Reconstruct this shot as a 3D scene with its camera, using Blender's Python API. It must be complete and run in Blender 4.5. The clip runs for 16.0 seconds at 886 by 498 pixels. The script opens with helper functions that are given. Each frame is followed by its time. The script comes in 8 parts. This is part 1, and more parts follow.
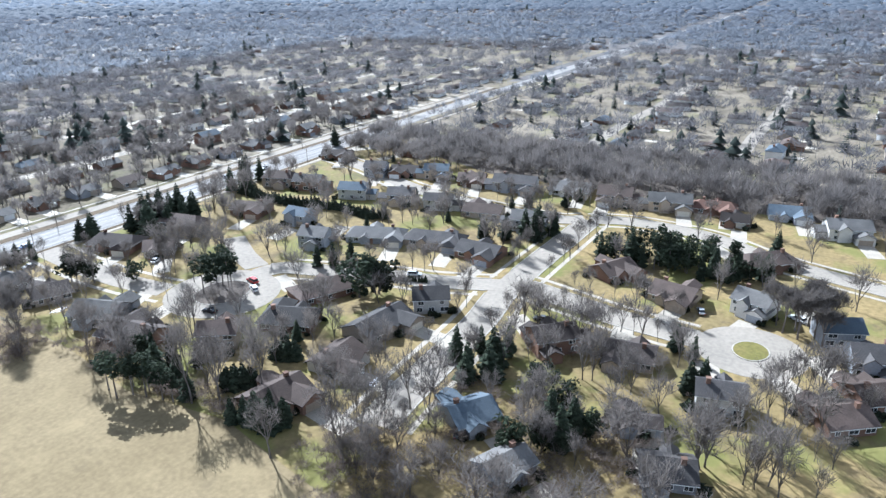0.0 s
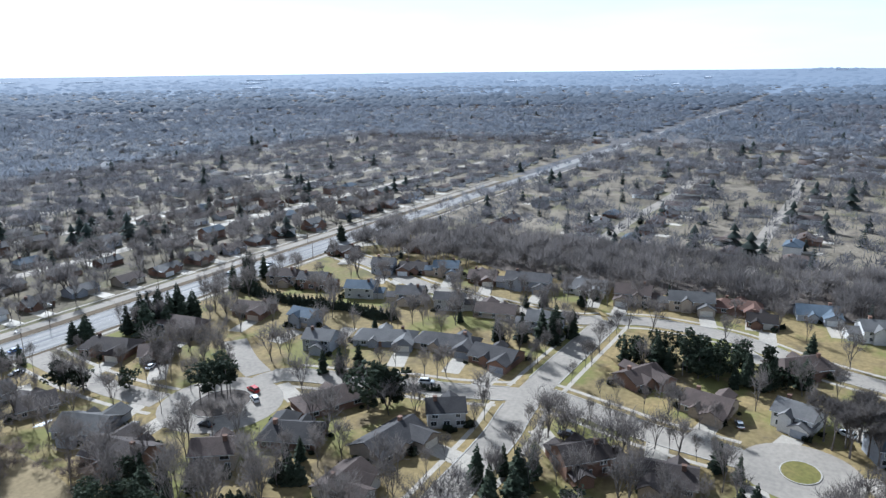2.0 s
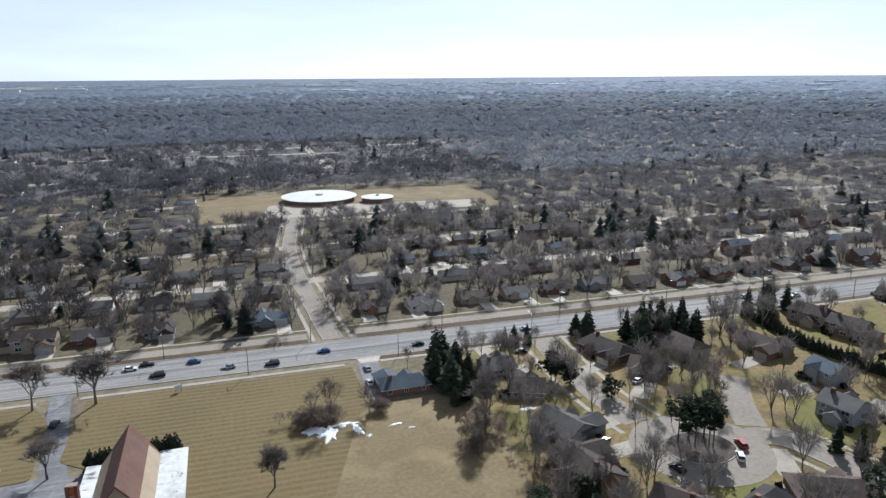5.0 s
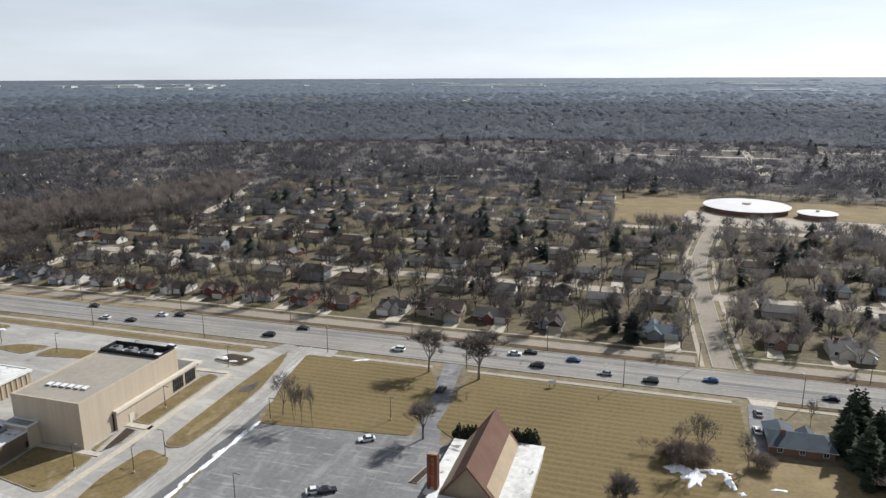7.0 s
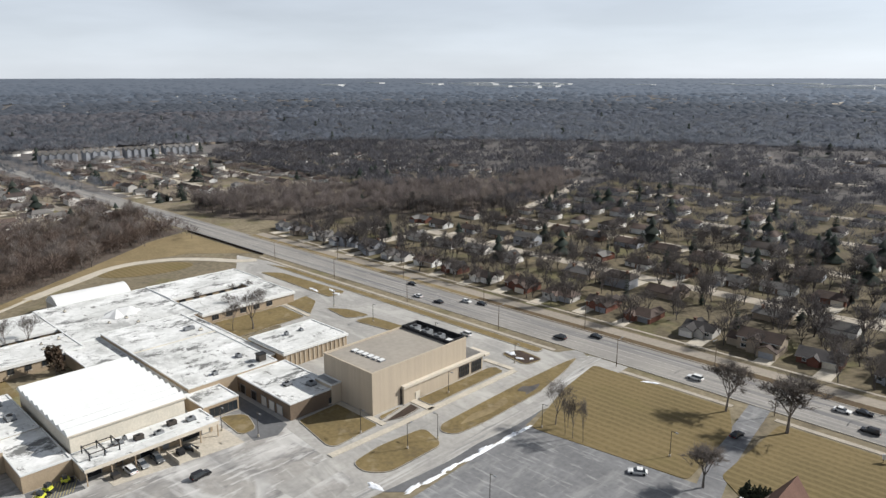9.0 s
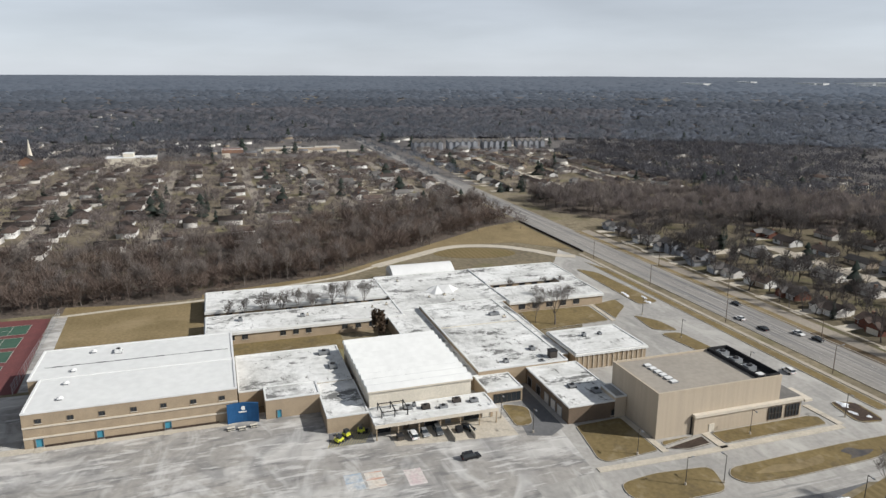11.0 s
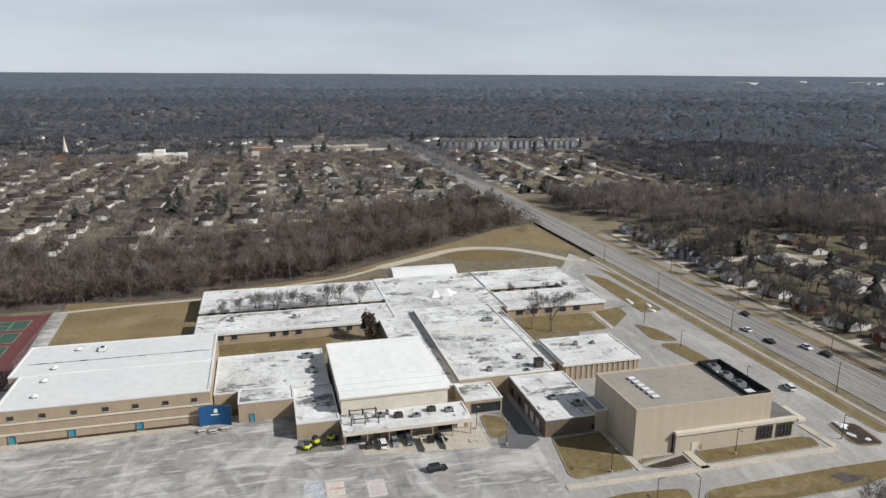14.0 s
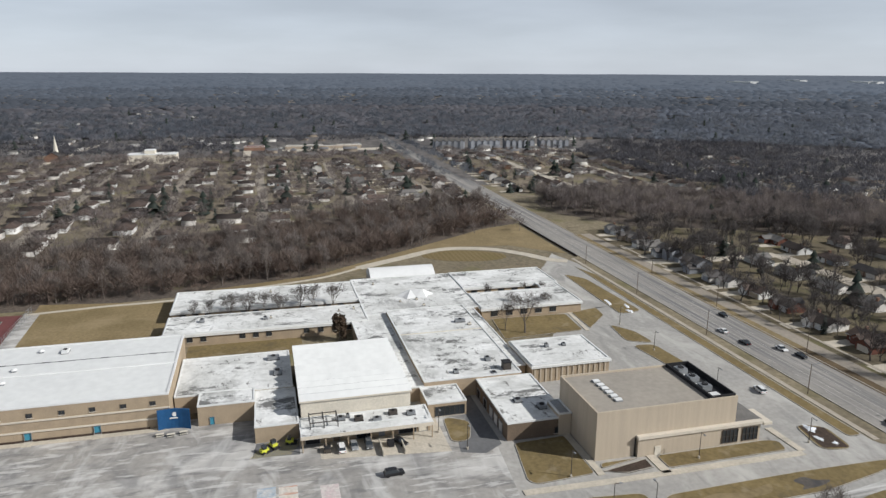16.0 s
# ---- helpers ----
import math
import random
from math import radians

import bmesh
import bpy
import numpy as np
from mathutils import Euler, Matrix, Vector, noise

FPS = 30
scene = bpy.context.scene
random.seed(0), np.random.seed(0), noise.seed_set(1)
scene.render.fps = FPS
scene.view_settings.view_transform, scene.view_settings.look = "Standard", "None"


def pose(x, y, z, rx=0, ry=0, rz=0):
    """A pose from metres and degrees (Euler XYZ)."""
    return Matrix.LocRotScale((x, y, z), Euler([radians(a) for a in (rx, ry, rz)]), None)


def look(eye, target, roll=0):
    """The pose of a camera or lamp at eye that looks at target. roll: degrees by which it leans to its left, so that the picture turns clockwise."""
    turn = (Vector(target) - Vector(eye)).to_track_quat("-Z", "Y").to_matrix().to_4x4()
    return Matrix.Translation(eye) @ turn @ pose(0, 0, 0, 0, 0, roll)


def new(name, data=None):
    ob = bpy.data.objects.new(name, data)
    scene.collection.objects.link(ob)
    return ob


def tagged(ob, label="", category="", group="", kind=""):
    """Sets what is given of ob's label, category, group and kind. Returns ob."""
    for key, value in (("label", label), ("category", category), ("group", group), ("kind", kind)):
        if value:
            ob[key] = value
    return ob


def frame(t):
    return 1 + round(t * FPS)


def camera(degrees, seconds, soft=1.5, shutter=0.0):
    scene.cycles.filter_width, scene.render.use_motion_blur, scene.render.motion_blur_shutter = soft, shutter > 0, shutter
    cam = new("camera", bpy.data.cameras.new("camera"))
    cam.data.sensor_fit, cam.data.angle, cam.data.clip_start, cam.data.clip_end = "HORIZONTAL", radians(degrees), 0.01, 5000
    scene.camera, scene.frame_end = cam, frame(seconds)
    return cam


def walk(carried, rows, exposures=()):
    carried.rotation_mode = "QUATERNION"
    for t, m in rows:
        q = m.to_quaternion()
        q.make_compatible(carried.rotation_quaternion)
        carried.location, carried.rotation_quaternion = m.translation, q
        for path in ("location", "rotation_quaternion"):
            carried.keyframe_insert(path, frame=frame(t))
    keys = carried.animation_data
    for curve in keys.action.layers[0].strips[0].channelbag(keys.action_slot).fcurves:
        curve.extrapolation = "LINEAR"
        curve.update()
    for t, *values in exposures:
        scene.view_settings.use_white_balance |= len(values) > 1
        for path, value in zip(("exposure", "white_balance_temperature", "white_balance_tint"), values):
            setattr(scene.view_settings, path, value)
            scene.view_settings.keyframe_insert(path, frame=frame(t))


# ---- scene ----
cam = camera(64.3, 16.0, soft=1.45)
# seconds, place in metres, heading, pitch and roll in degrees
ROWS = [
    (0.0, 0.00, 0.00, 93.50, -60.00, -21.42, 0.50),
    (0.5, 2.17, 2.65, 94.10, -59.89, -17.46, 0.57),
    (1.0, 4.08, 5.06, 93.63, -59.88, -14.22, 0.62),
    (1.5, 6.59, 7.44, 93.77, -59.89, -14.21, 0.63),
    (2.0, 9.22, 9.73, 93.99, -59.90, -14.22, 0.64),
    (2.5, 11.89, 12.15, 94.09, -59.73, -14.20, 0.63),
    (3.0, 14.54, 15.00, 94.15, -53.24, -14.11, 0.60),
    (3.5, 17.81, 17.35, 94.16, -43.83, -14.04, 0.58),
    (4.0, 21.29, 19.85, 94.03, -34.72, -13.93, 0.52),
    (6.5, 34.93, 34.59, 93.30, 7.95, -13.76, 0.30),
    (7.0, 36.53, 38.29, 93.20, 16.88, -13.76, 0.24),
    (7.5, 37.84, 41.96, 93.15, 25.89, -13.78, 0.18),
    (8.0, 38.69, 45.61, 93.16, 33.94, -13.79, 0.16),
    (8.5, 39.49, 49.20, 92.94, 37.99, -13.78, 0.12),
    (9.0, 39.50, 51.98, 92.63, 43.92, -13.77, 0.01),
    (9.5, 39.52, 55.49, 91.95, 54.40, -13.79, -0.11),
    (10.0, 39.71, 58.92, 91.60, 62.74, -13.84, -0.15),
    (12.5, 40.17, 74.45, 91.88, 75.49, -14.02, -0.31),
    (13.0, 40.12, 77.47, 92.13, 75.49, -14.03, -0.33),
    (13.5, 40.06, 80.42, 92.26, 75.52, -14.05, -0.32),
    (14.0, 40.01, 83.24, 92.28, 75.54, -14.07, -0.31),
    (14.5, 40.00, 85.96, 92.21, 75.56, -14.07, -0.30),
    (15.0, 40.01, 88.64, 92.11, 75.58, -14.10, -0.29),
    (15.5, 40.01, 91.37, 92.09, 75.61, -14.11, -0.27),
    (16.0, 40.04, 94.11, 92.09, 75.65, -14.12, -0.24),
]
walk(cam, [(t, pose(x, y, z, 90 + pitch, roll, yaw)) for t, x, y, z, yaw, pitch, roll in ROWS],
     exposures=((0.0, 1.42, 5180, 8), (0.5, 1.46, 5180, 8), (1.0, 1.1, 5150, 8), (3.0, 0.68, 5200, 8), (4.0, 0.43, 5300, 9), (7.0, 0.29, 6150, 10), (8.5, 0.29, 6200, 10), (10.0, 0.16, 6250, 10), (12.5, 0.0, 6200, 10), (16.0, -0.02, 6120, 10)))

# ---- light ----
SUN_UP, SUN_AZ = 35.0, 30.0   # height of the sun and its bearing, clockwise from +y
world = bpy.data.worlds.new("sky")
scene.world = world
world.use_nodes = True
wn = world.node_tree
sky = wn.nodes.new("ShaderNodeTexSky")
sky.sky_type, sky.sun_disc = "NISHITA", False
sky.sun_elevation, sky.sun_rotation = radians(SUN_UP), radians(SUN_AZ)
sky.air_density, sky.dust_density, sky.ozone_density, sky.altitude = 1.0, 0.35, 1.0, 100
# thin high cloud: an even pale veil over the clear sky
veil = wn.nodes.new("ShaderNodeMix")
veil.data_type, veil.blend_type = "RGBA", "ADD"
veil.inputs[0].default_value = 1.0
dim = wn.nodes.new("ShaderNodeVectorMath")
dim.operation = "MULTIPLY"
dim.inputs[1].default_value = (0.039, 0.0415, 0.045)
pale = wn.nodes.new("ShaderNodeHueSaturation")   # haze washes the colour out of the sky
pale.inputs["Saturation"].default_value = 0.3
wn.links.new(sky.outputs[0], pale.inputs["Color"])
wn.links.new(pale.outputs[0], dim.inputs[0])
wn.links.new(dim.outputs[0], veil.inputs[6])
# the veil thickens towards the horizon and is broken by faint streaks of cloud
tc, sep = wn.nodes.new("ShaderNodeTexCoord"), wn.nodes.new("ShaderNodeSeparateXYZ")
low = wn.nodes.new("ShaderNodeMapRange")
low.inputs["From Min"].default_value, low.inputs["From Max"].default_value = 0.0, 0.55
low.inputs["To Min"].default_value, low.inputs["To Max"].default_value = 0.385, 0.12
wisp, wm = wn.nodes.new("ShaderNodeTexNoise"), wn.nodes.new("ShaderNodeMapping")
wm.inputs["Scale"].default_value = (1.6, 1.6, 9.0)
wisp.inputs["Scale"].default_value, wisp.inputs["Detail"].default_value = 2.2, 5.0
streak = wn.nodes.new("ShaderNodeMapRange")
streak.inputs["From Min"].default_value, streak.inputs["From Max"].default_value = 0.35, 0.7
streak.inputs["To Min"].default_value, streak.inputs["To Max"].default_value = 0.86, 1.12
wet, tint = wn.nodes.new("ShaderNodeMath"), wn.nodes.new("ShaderNodeVectorMath")
wet.operation, tint.operation = "MULTIPLY", "SCALE"
tint.inputs[0].default_value = (0.955, 0.995, 1.05)
wn.links.new(tc.outputs["Generated"], sep.inputs[0]), wn.links.new(tc.outputs["Generated"], wm.inputs["Vector"])
wn.links.new(sep.outputs["Z"], low.inputs["Value"]), wn.links.new(wm.outputs[0], wisp.inputs["Vector"])
wn.links.new(wisp.outputs["Fac"], streak.inputs["Value"])
wn.links.new(low.outputs[0], wet.inputs[0]), wn.links.new(streak.outputs[0], wet.inputs[1])
wn.links.new(wet.outputs[0], tint.inputs["Scale"]), wn.links.new(tint.outputs[0], veil.inputs[7])
wn.links.new(veil.outputs[2], wn.nodes["Background"].inputs[0])
wn.nodes["Background"].inputs[1].default_value = 1.0
sun = new("sun", bpy.data.lights.new("sun", "SUN"))
sun.data.energy, sun.data.angle, sun.data.color = 5.0, radians(0.6), (1.0, 0.95, 0.87)
_toward = Vector((math.sin(radians(SUN_AZ)) * math.cos(radians(SUN_UP)), math.cos(radians(SUN_AZ)) * math.cos(radians(SUN_UP)), math.sin(radians(SUN_UP))))
sun.matrix_world = look(_toward * 400, (0, 0, 0))

# ---- materials ----
def surface(name, c1, c2, big=0.05, fine=1.0, rough=0.85, grain=0.25, bump=0.0, vary=0.0, metal=0.0, stretch=(1, 1, 1), world_space=True, spec=0.15):
    """Two colours mixed by a broad noise, fine grain over it, and a tone of its own for each object."""
    m = bpy.data.materials.new(name)
    m.use_nodes = True
    t = m.node_tree
    b = t.nodes["Principled BSDF"]
    b.inputs["Roughness"].default_value, b.inputs["Metallic"].default_value = rough, metal
    b.inputs["Specular IOR Level"].default_value = spec
    if world_space:
        src = t.nodes.new("ShaderNodeNewGeometry").outputs["Position"]
    else:
        src = t.nodes.new("ShaderNodeTexCoord").outputs["Object"]
    mp = t.nodes.new("ShaderNodeMapping")
    mp.inputs["Scale"].default_value = stretch
    t.links.new(src, mp.inputs["Vector"])

    def noise_at(scale, detail):
        n = t.nodes.new("ShaderNodeTexNoise")
        n.inputs["Scale"].default_value, n.inputs["Detail"].default_value = scale, detail
        t.links.new(mp.outputs[0], n.inputs["Vector"])
        return n
    n1, n2 = noise_at(big, 4), noise_at(fine, 3)
    r1 = t.nodes.new("ShaderNodeValToRGB")
    r1.color_ramp.elements[0].position, r1.color_ramp.elements[1].position = 0.36, 0.64
    r1.color_ramp.elements[0].color, r1.color_ramp.elements[1].color = (*c1, 1), (*c2, 1)
    t.links.new(n1.outputs["Fac"], r1.inputs[0])
    mr = t.nodes.new("ShaderNodeMapRange")
    mr.inputs["From Min"].default_value, mr.inputs["From Max"].default_value = 0.3, 0.7
    mr.inputs["To Min"].default_value, mr.inputs["To Max"].default_value = 1 - grain, 1 + grain
    t.links.new(n2.outputs["Fac"], mr.inputs["Value"])
    last = mr.outputs[0]
    if vary:
        oi = t.nodes.new("ShaderNodeObjectInfo")
        mv = t.nodes.new("ShaderNodeMapRange")
        mv.inputs["To Min"].default_value, mv.inputs["To Max"].default_value = 1 - vary, 1 + vary
        t.links.new(oi.outputs["Random"], mv.inputs["Value"])
        mu = t.nodes.new("ShaderNodeMath")
        mu.operation = "MULTIPLY"
        t.links.new(last, mu.inputs[0]), t.links.new(mv.outputs[0], mu.inputs[1])
        last = mu.outputs[0]
    vm = t.nodes.new("ShaderNodeVectorMath")
    vm.operation = "SCALE"
    t.links.new(r1.outputs[0], vm.inputs[0]), t.links.new(last, vm.inputs["Scale"])
    t.links.new(vm.outputs[0], b.inputs["Base Color"])
    if bump:
        bp = t.nodes.new("ShaderNodeBump")
        bp.inputs["Strength"].default_value, bp.inputs["Distance"].default_value = 0.6, bump
        t.links.new(n2.outputs["Fac"], bp.inputs["Height"])
        t.links.new(bp.outputs[0], b.inputs["Normal"])
    return m


def overlay(m, colour, scale, low, high, stretch=(1, 1, 1), amount=1.0, turn=0.0, kind="NOISE", detail=5.0, ragged=0.6, warp=0.0):
    """Lays blotches or streaks of another colour over a surface: stains, salt, snow, mowing bands."""
    t = m.node_tree
    b = t.nodes["Principled BSDF"]
    src = t.nodes.new("ShaderNodeNewGeometry").outputs["Position"]
    mp = t.nodes.new("ShaderNodeMapping")
    mp.inputs["Scale"].default_value, mp.inputs["Rotation"].default_value = stretch, (0, 0, radians(turn))
    t.links.new(src, mp.inputs["Vector"])
    if kind == "WAVE":
        n = t.nodes.new("ShaderNodeTexWave")
        n.bands_direction = "Y"
        n.inputs["Scale"].default_value, n.inputs["Distortion"].default_value = scale, 1.2
        n.inputs["Detail"].default_value, n.inputs["Detail Scale"].default_value = 2.0, 0.6
    else:
        n = t.nodes.new("ShaderNodeTexNoise")
        n.inputs["Scale"].default_value, n.inputs["Detail"].default_value, n.inputs["Roughness"].default_value = scale, detail, ragged
        n.inputs["Distortion"].default_value = warp
    t.links.new(mp.outputs[0], n.inputs["Vector"])
    mr = t.nodes.new("ShaderNodeMapRange")
    mr.inputs["From Min"].default_value, mr.inputs["From Max"].default_value, mr.inputs["To Max"].default_value = low, high, amount
    t.links.new(n.outputs["Fac"], mr.inputs["Value"])
    mx = t.nodes.new("ShaderNodeMix")
    mx.data_type = "RGBA"
    prev = b.inputs["Base Color"].links[0].from_socket
    t.links.new(mr.outputs[0], mx.inputs[0])
    t.links.new(prev, mx.inputs[6])
    mx.inputs[7].default_value = (*colour, 1)
    t.links.new(mx.outputs[2], b.inputs["Base Color"])
    return m


M = {}
M["ground"] = surface("yard_ground", (0.225, 0.19, 0.128), (0.168, 0.142, 0.098), 0.03, 0.5, 0.95, 0.25)
overlay(M["ground"], (0.165, 0.16, 0.055), 0.045, 0.54, 0.66, amount=0.5)
overlay(M["ground"], (0.1, 0.08, 0.06), 0.09, 0.54, 0.68, amount=0.6)
M["near_lawn"] = surface("estate_lawns", (0.25, 0.185, 0.083), (0.185, 0.143, 0.066), 0.035, 0.6, 0.95, 0.22)
overlay(M["near_lawn"], (0.145, 0.152, 0.042), 0.04, 0.5, 0.6, amount=0.75)
overlay(M["near_lawn"], (0.105, 0.08, 0.05), 0.09, 0.54, 0.66, amount=0.65)
M["litter"] = surface("leaf_litter", (0.125, 0.102, 0.083), (0.09, 0.075, 0.064), 0.04, 0.7, 0.95, 0.3)
overlay(M["litter"], (0.15, 0.135, 0.07), 0.03, 0.58, 0.68, amount=0.7)
M["country"] = surface("wooded_country", (0.155, 0.142, 0.132), (0.115, 0.107, 0.104), 0.006, 0.1, 0.95, 0.3)
overlay(M["country"], (0.2, 0.17, 0.1), 0.004, 0.62, 0.68, amount=0.7)
# brown-olive yards, darkened in the colour for the shade of dense trees
M["yard_tree_shade"] = surface("yards_with_tree_shade", (0.138, 0.114, 0.074), (0.1, 0.084, 0.058), 0.03, 0.5, 0.95, 0.28)
overlay(M["yard_tree_shade"], (0.125, 0.122, 0.05), 0.045, 0.52, 0.66, amount=0.6)
overlay(M["yard_tree_shade"], (0.22, 0.18, 0.11), 0.06, 0.58, 0.68, amount=0.6)
M["yard_pale"] = surface("pale_yards", (0.22, 0.186, 0.138), (0.16, 0.135, 0.097), 0.03, 0.5, 0.95, 0.28)
overlay(M["yard_pale"], (0.15, 0.145, 0.06), 0.035, 0.54, 0.64, amount=0.6)
overlay(M["yard_pale"], (0.1, 0.082, 0.068), 0.08, 0.52, 0.64, amount=0.75)
M["straw"] = surface("straw_grass", (0.225, 0.175, 0.098), (0.188, 0.145, 0.079), 0.04, 0.9, 0.95, 0.16)
overlay(M["straw"], (0.3, 0.235, 0.13), 0.07, 0.5, 0.7, amount=0.7)
overlay(M["straw"], (0.14, 0.11, 0.065), 0.1, 0.62, 0.72, amount=0.6)
M["mown"] = surface("mown_grass", (0.165, 0.125, 0.06), (0.138, 0.107, 0.051), 0.035, 0.9, 0.95, 0.14)
overlay(M["mown"], (0.238, 0.188, 0.1), 0.125, 0.45, 0.85, amount=0.36, kind="WAVE")
overlay(M["mown"], (0.15, 0.125, 0.05), 0.05, 0.58, 0.72, amount=0.5)
M["turf"] = surface("school_turf", (0.195, 0.148, 0.07), (0.155, 0.118, 0.057), 0.09, 0.9, 0.95, 0.16)
overlay(M["turf"], (0.12, 0.095, 0.055), 0.2, 0.54, 0.68, amount=0.7)
overlay(M["turf"], (0.27, 0.22, 0.14), 0.16, 0.56, 0.66, amount=0.6)
M["back_grass"] = surface("back_grass", (0.235, 0.18, 0.098), (0.185, 0.142, 0.074), 0.06, 0.9, 0.95, 0.16)
overlay(M["back_grass"], (0.3, 0.235, 0.14), 0.08, 0.52, 0.66, stretch=(1, 0.5, 1), amount=0.6)
M["lawn"] = surface("green_lawn", (0.13, 0.125, 0.035), (0.17, 0.14, 0.05), 0.08, 0.9, 0.95, 0.18)
M["brown_verge"] = surface("brown_verge", (0.12, 0.088, 0.052), (0.09, 0.066, 0.042), 0.08, 0.9, 0.95, 0.25)
M["mulch"] = surface("mulch", (0.07, 0.05, 0.04), (0.05, 0.038, 0.03), 0.3, 2.0, 0.95, 0.3)
M["asphalt"] = surface("street_asphalt", (0.295, 0.26, 0.215), (0.24, 0.213, 0.178), 0.06, 0.8, 0.9, 0.12)
overlay(M["asphalt"], (0.375, 0.33, 0.272), 0.12, 0.52, 0.7, amount=0.6)
M["arterial"] = surface("arterial_concrete", (0.29, 0.273, 0.25), (0.245, 0.232, 0.215), 0.05, 0.8, 0.9, 0.1)
overlay(M["arterial"], (0.14, 0.14, 0.145), 0.32, 0.47, 0.62, stretch=(0.025, 1, 1), amount=0.8)
overlay(M["arterial"], (0.4, 0.38, 0.35), 0.6, 0.56, 0.66, stretch=(0.02, 1, 1), amount=0.6)
M["lot"] = surface("school_lot", (0.34, 0.322, 0.295), (0.27, 0.258, 0.242), 0.05, 0.6, 0.9, 0.12)
overlay(M["lot"], (0.55, 0.535, 0.51), 0.07, 0.49, 0.6, stretch=(1.3, 0.4, 1), amount=0.6, turn=14)
overlay(M["lot"], (0.16, 0.157, 0.155), 0.16, 0.54, 0.64, stretch=(2.2, 0.5, 1), amount=0.7, turn=-16)
overlay(M["lot"], (0.14, 0.14, 0.142), 0.04, 0.48, 0.66, stretch=(1.0, 1.4, 1), amount=0.55, turn=30, warp=1.5, detail=3.0)
overlay(M["lot"], (0.62, 0.61, 0.59), 0.05, 0.5, 0.68, stretch=(0.8, 1.6, 1), amount=0.5, turn=-35, warp=1.8, detail=3.0)
overlay(M["lot"], (0.6, 0.585, 0.56), 0.3, 0.55, 0.62, stretch=(1.6, 0.3, 1), amount=0.55, turn=6)
M["drive"] = surface("drive_asphalt", (0.36, 0.345, 0.32), (0.3, 0.29, 0.272), 0.05, 0.7, 0.9, 0.1)
overlay(M["drive"], (0.5, 0.485, 0.45), 0.07, 0.5, 0.66, stretch=(0.5, 1.2, 1), amount=0.65, warp=1.2)
overlay(M["drive"], (0.22, 0.215, 0.205), 0.1, 0.55, 0.67, stretch=(0.4, 1.4, 1), amount=0.55, warp=1.0)
M["worn_lot"] = surface("church_lot", (0.2, 0.2, 0.203), (0.155, 0.155, 0.158), 0.06, 0.7, 0.8, 0.14, spec=0.15)
overlay(M["worn_lot"], (0.3, 0.3, 0.29), 0.09, 0.52, 0.68, stretch=(3, 1, 1), amount=0.6, turn=35)
overlay(M["worn_lot"], (0.36, 0.36, 0.35), 0.4, 0.56, 0.64, stretch=(0.25, 2, 1), amount=0.55)
M["concrete"] = surface("pale_concrete", (0.5, 0.45, 0.37), (0.42, 0.38, 0.315), 0.2, 1.5, 0.8, 0.12)
M["pavement"] = surface("pavement_concrete", (0.4, 0.355, 0.29), (0.33, 0.295, 0.245), 0.2, 1.5, 0.85, 0.12)
M["kerb"] = surface("kerb_concrete", (0.4, 0.37, 0.32), (0.34, 0.315, 0.275), 0.3, 2.0, 0.8, 0.1)
M["paint"] = surface("road_paint", (0.46, 0.44, 0.4), (0.36, 0.345, 0.32), 0.3, 2.0, 0.6, 0.15)
M["faint_paint"] = surface("worn_bay_paint", (0.29, 0.285, 0.275), (0.2, 0.2, 0.2), 0.5, 2.0, 0.7, 0.25)
M["hatch"] = surface("hatch_paint", (0.42, 0.36, 0.16), (0.32, 0.28, 0.14), 0.3, 2.0, 0.7, 0.2)
M["snow"] = surface("snow", (0.85, 0.87, 0.9), (0.7, 0.72, 0.76), 0.4, 1.5, 0.5, 0.08, bump=0.1)
M["roof_white"] = surface("roof_membrane", (0.58, 0.58, 0.56), (0.74, 0.74, 0.725), 0.06, 0.6, 0.75, 0.1)
overlay(M["roof_white"], (0.42, 0.42, 0.4), 0.12, 0.52, 0.64, stretch=(1.6, 0.7, 1), amount=0.6)
overlay(M["roof_white"], (0.1, 0.1, 0.095), 0.055, 0.54, 0.585, stretch=(1.6, 0.8, 1), amount=0.9, detail=10.0, ragged=0.8)
overlay(M["roof_white"], (0.13, 0.125, 0.115), 0.22, 0.585, 0.625, stretch=(0.8, 1.5, 1), amount=0.85, detail=10.0, ragged=0.75)
overlay(M["roof_white"], (0.22, 0.22, 0.21), 0.03, 0.54, 0.62, stretch=(1.0, 1.6, 1), amount=0.6, detail=10.0, ragged=0.8)
M["roof_clean"] = surface("clean_membrane", (0.66, 0.665, 0.65), (0.62, 0.625, 0.615), 0.04, 0.4, 0.7, 0.05)
M["roof_bright"] = surface("bright_membrane", (0.7, 0.7, 0.69), (0.64, 0.64, 0.63), 0.1, 0.6, 0.45, 0.03)
M["roof_tan"] = surface("tan_membrane", (0.325, 0.293, 0.25), (0.29, 0.264, 0.228), 0.08, 0.7, 0.7, 0.08)
M["brick_umber"] = surface("umber_brick", (0.17, 0.128, 0.092), (0.135, 0.104, 0.078), 0.3, 4.0, 0.85, 0.15)
M["dark_drive"] = surface("dark_drive", (0.15, 0.15, 0.152), (0.12, 0.12, 0.124), 0.1, 0.8, 0.85, 0.12)
M["needle_brown"] = surface("bronzed_needles", (0.075, 0.05, 0.034), (0.055, 0.042, 0.03), 0.4, 2.0, 0.9, 0.4)
M["brick_tan"] = surface("tan_brick", (0.375, 0.297, 0.208), (0.32, 0.256, 0.182), 0.3, 4.0, 0.85, 0.12)
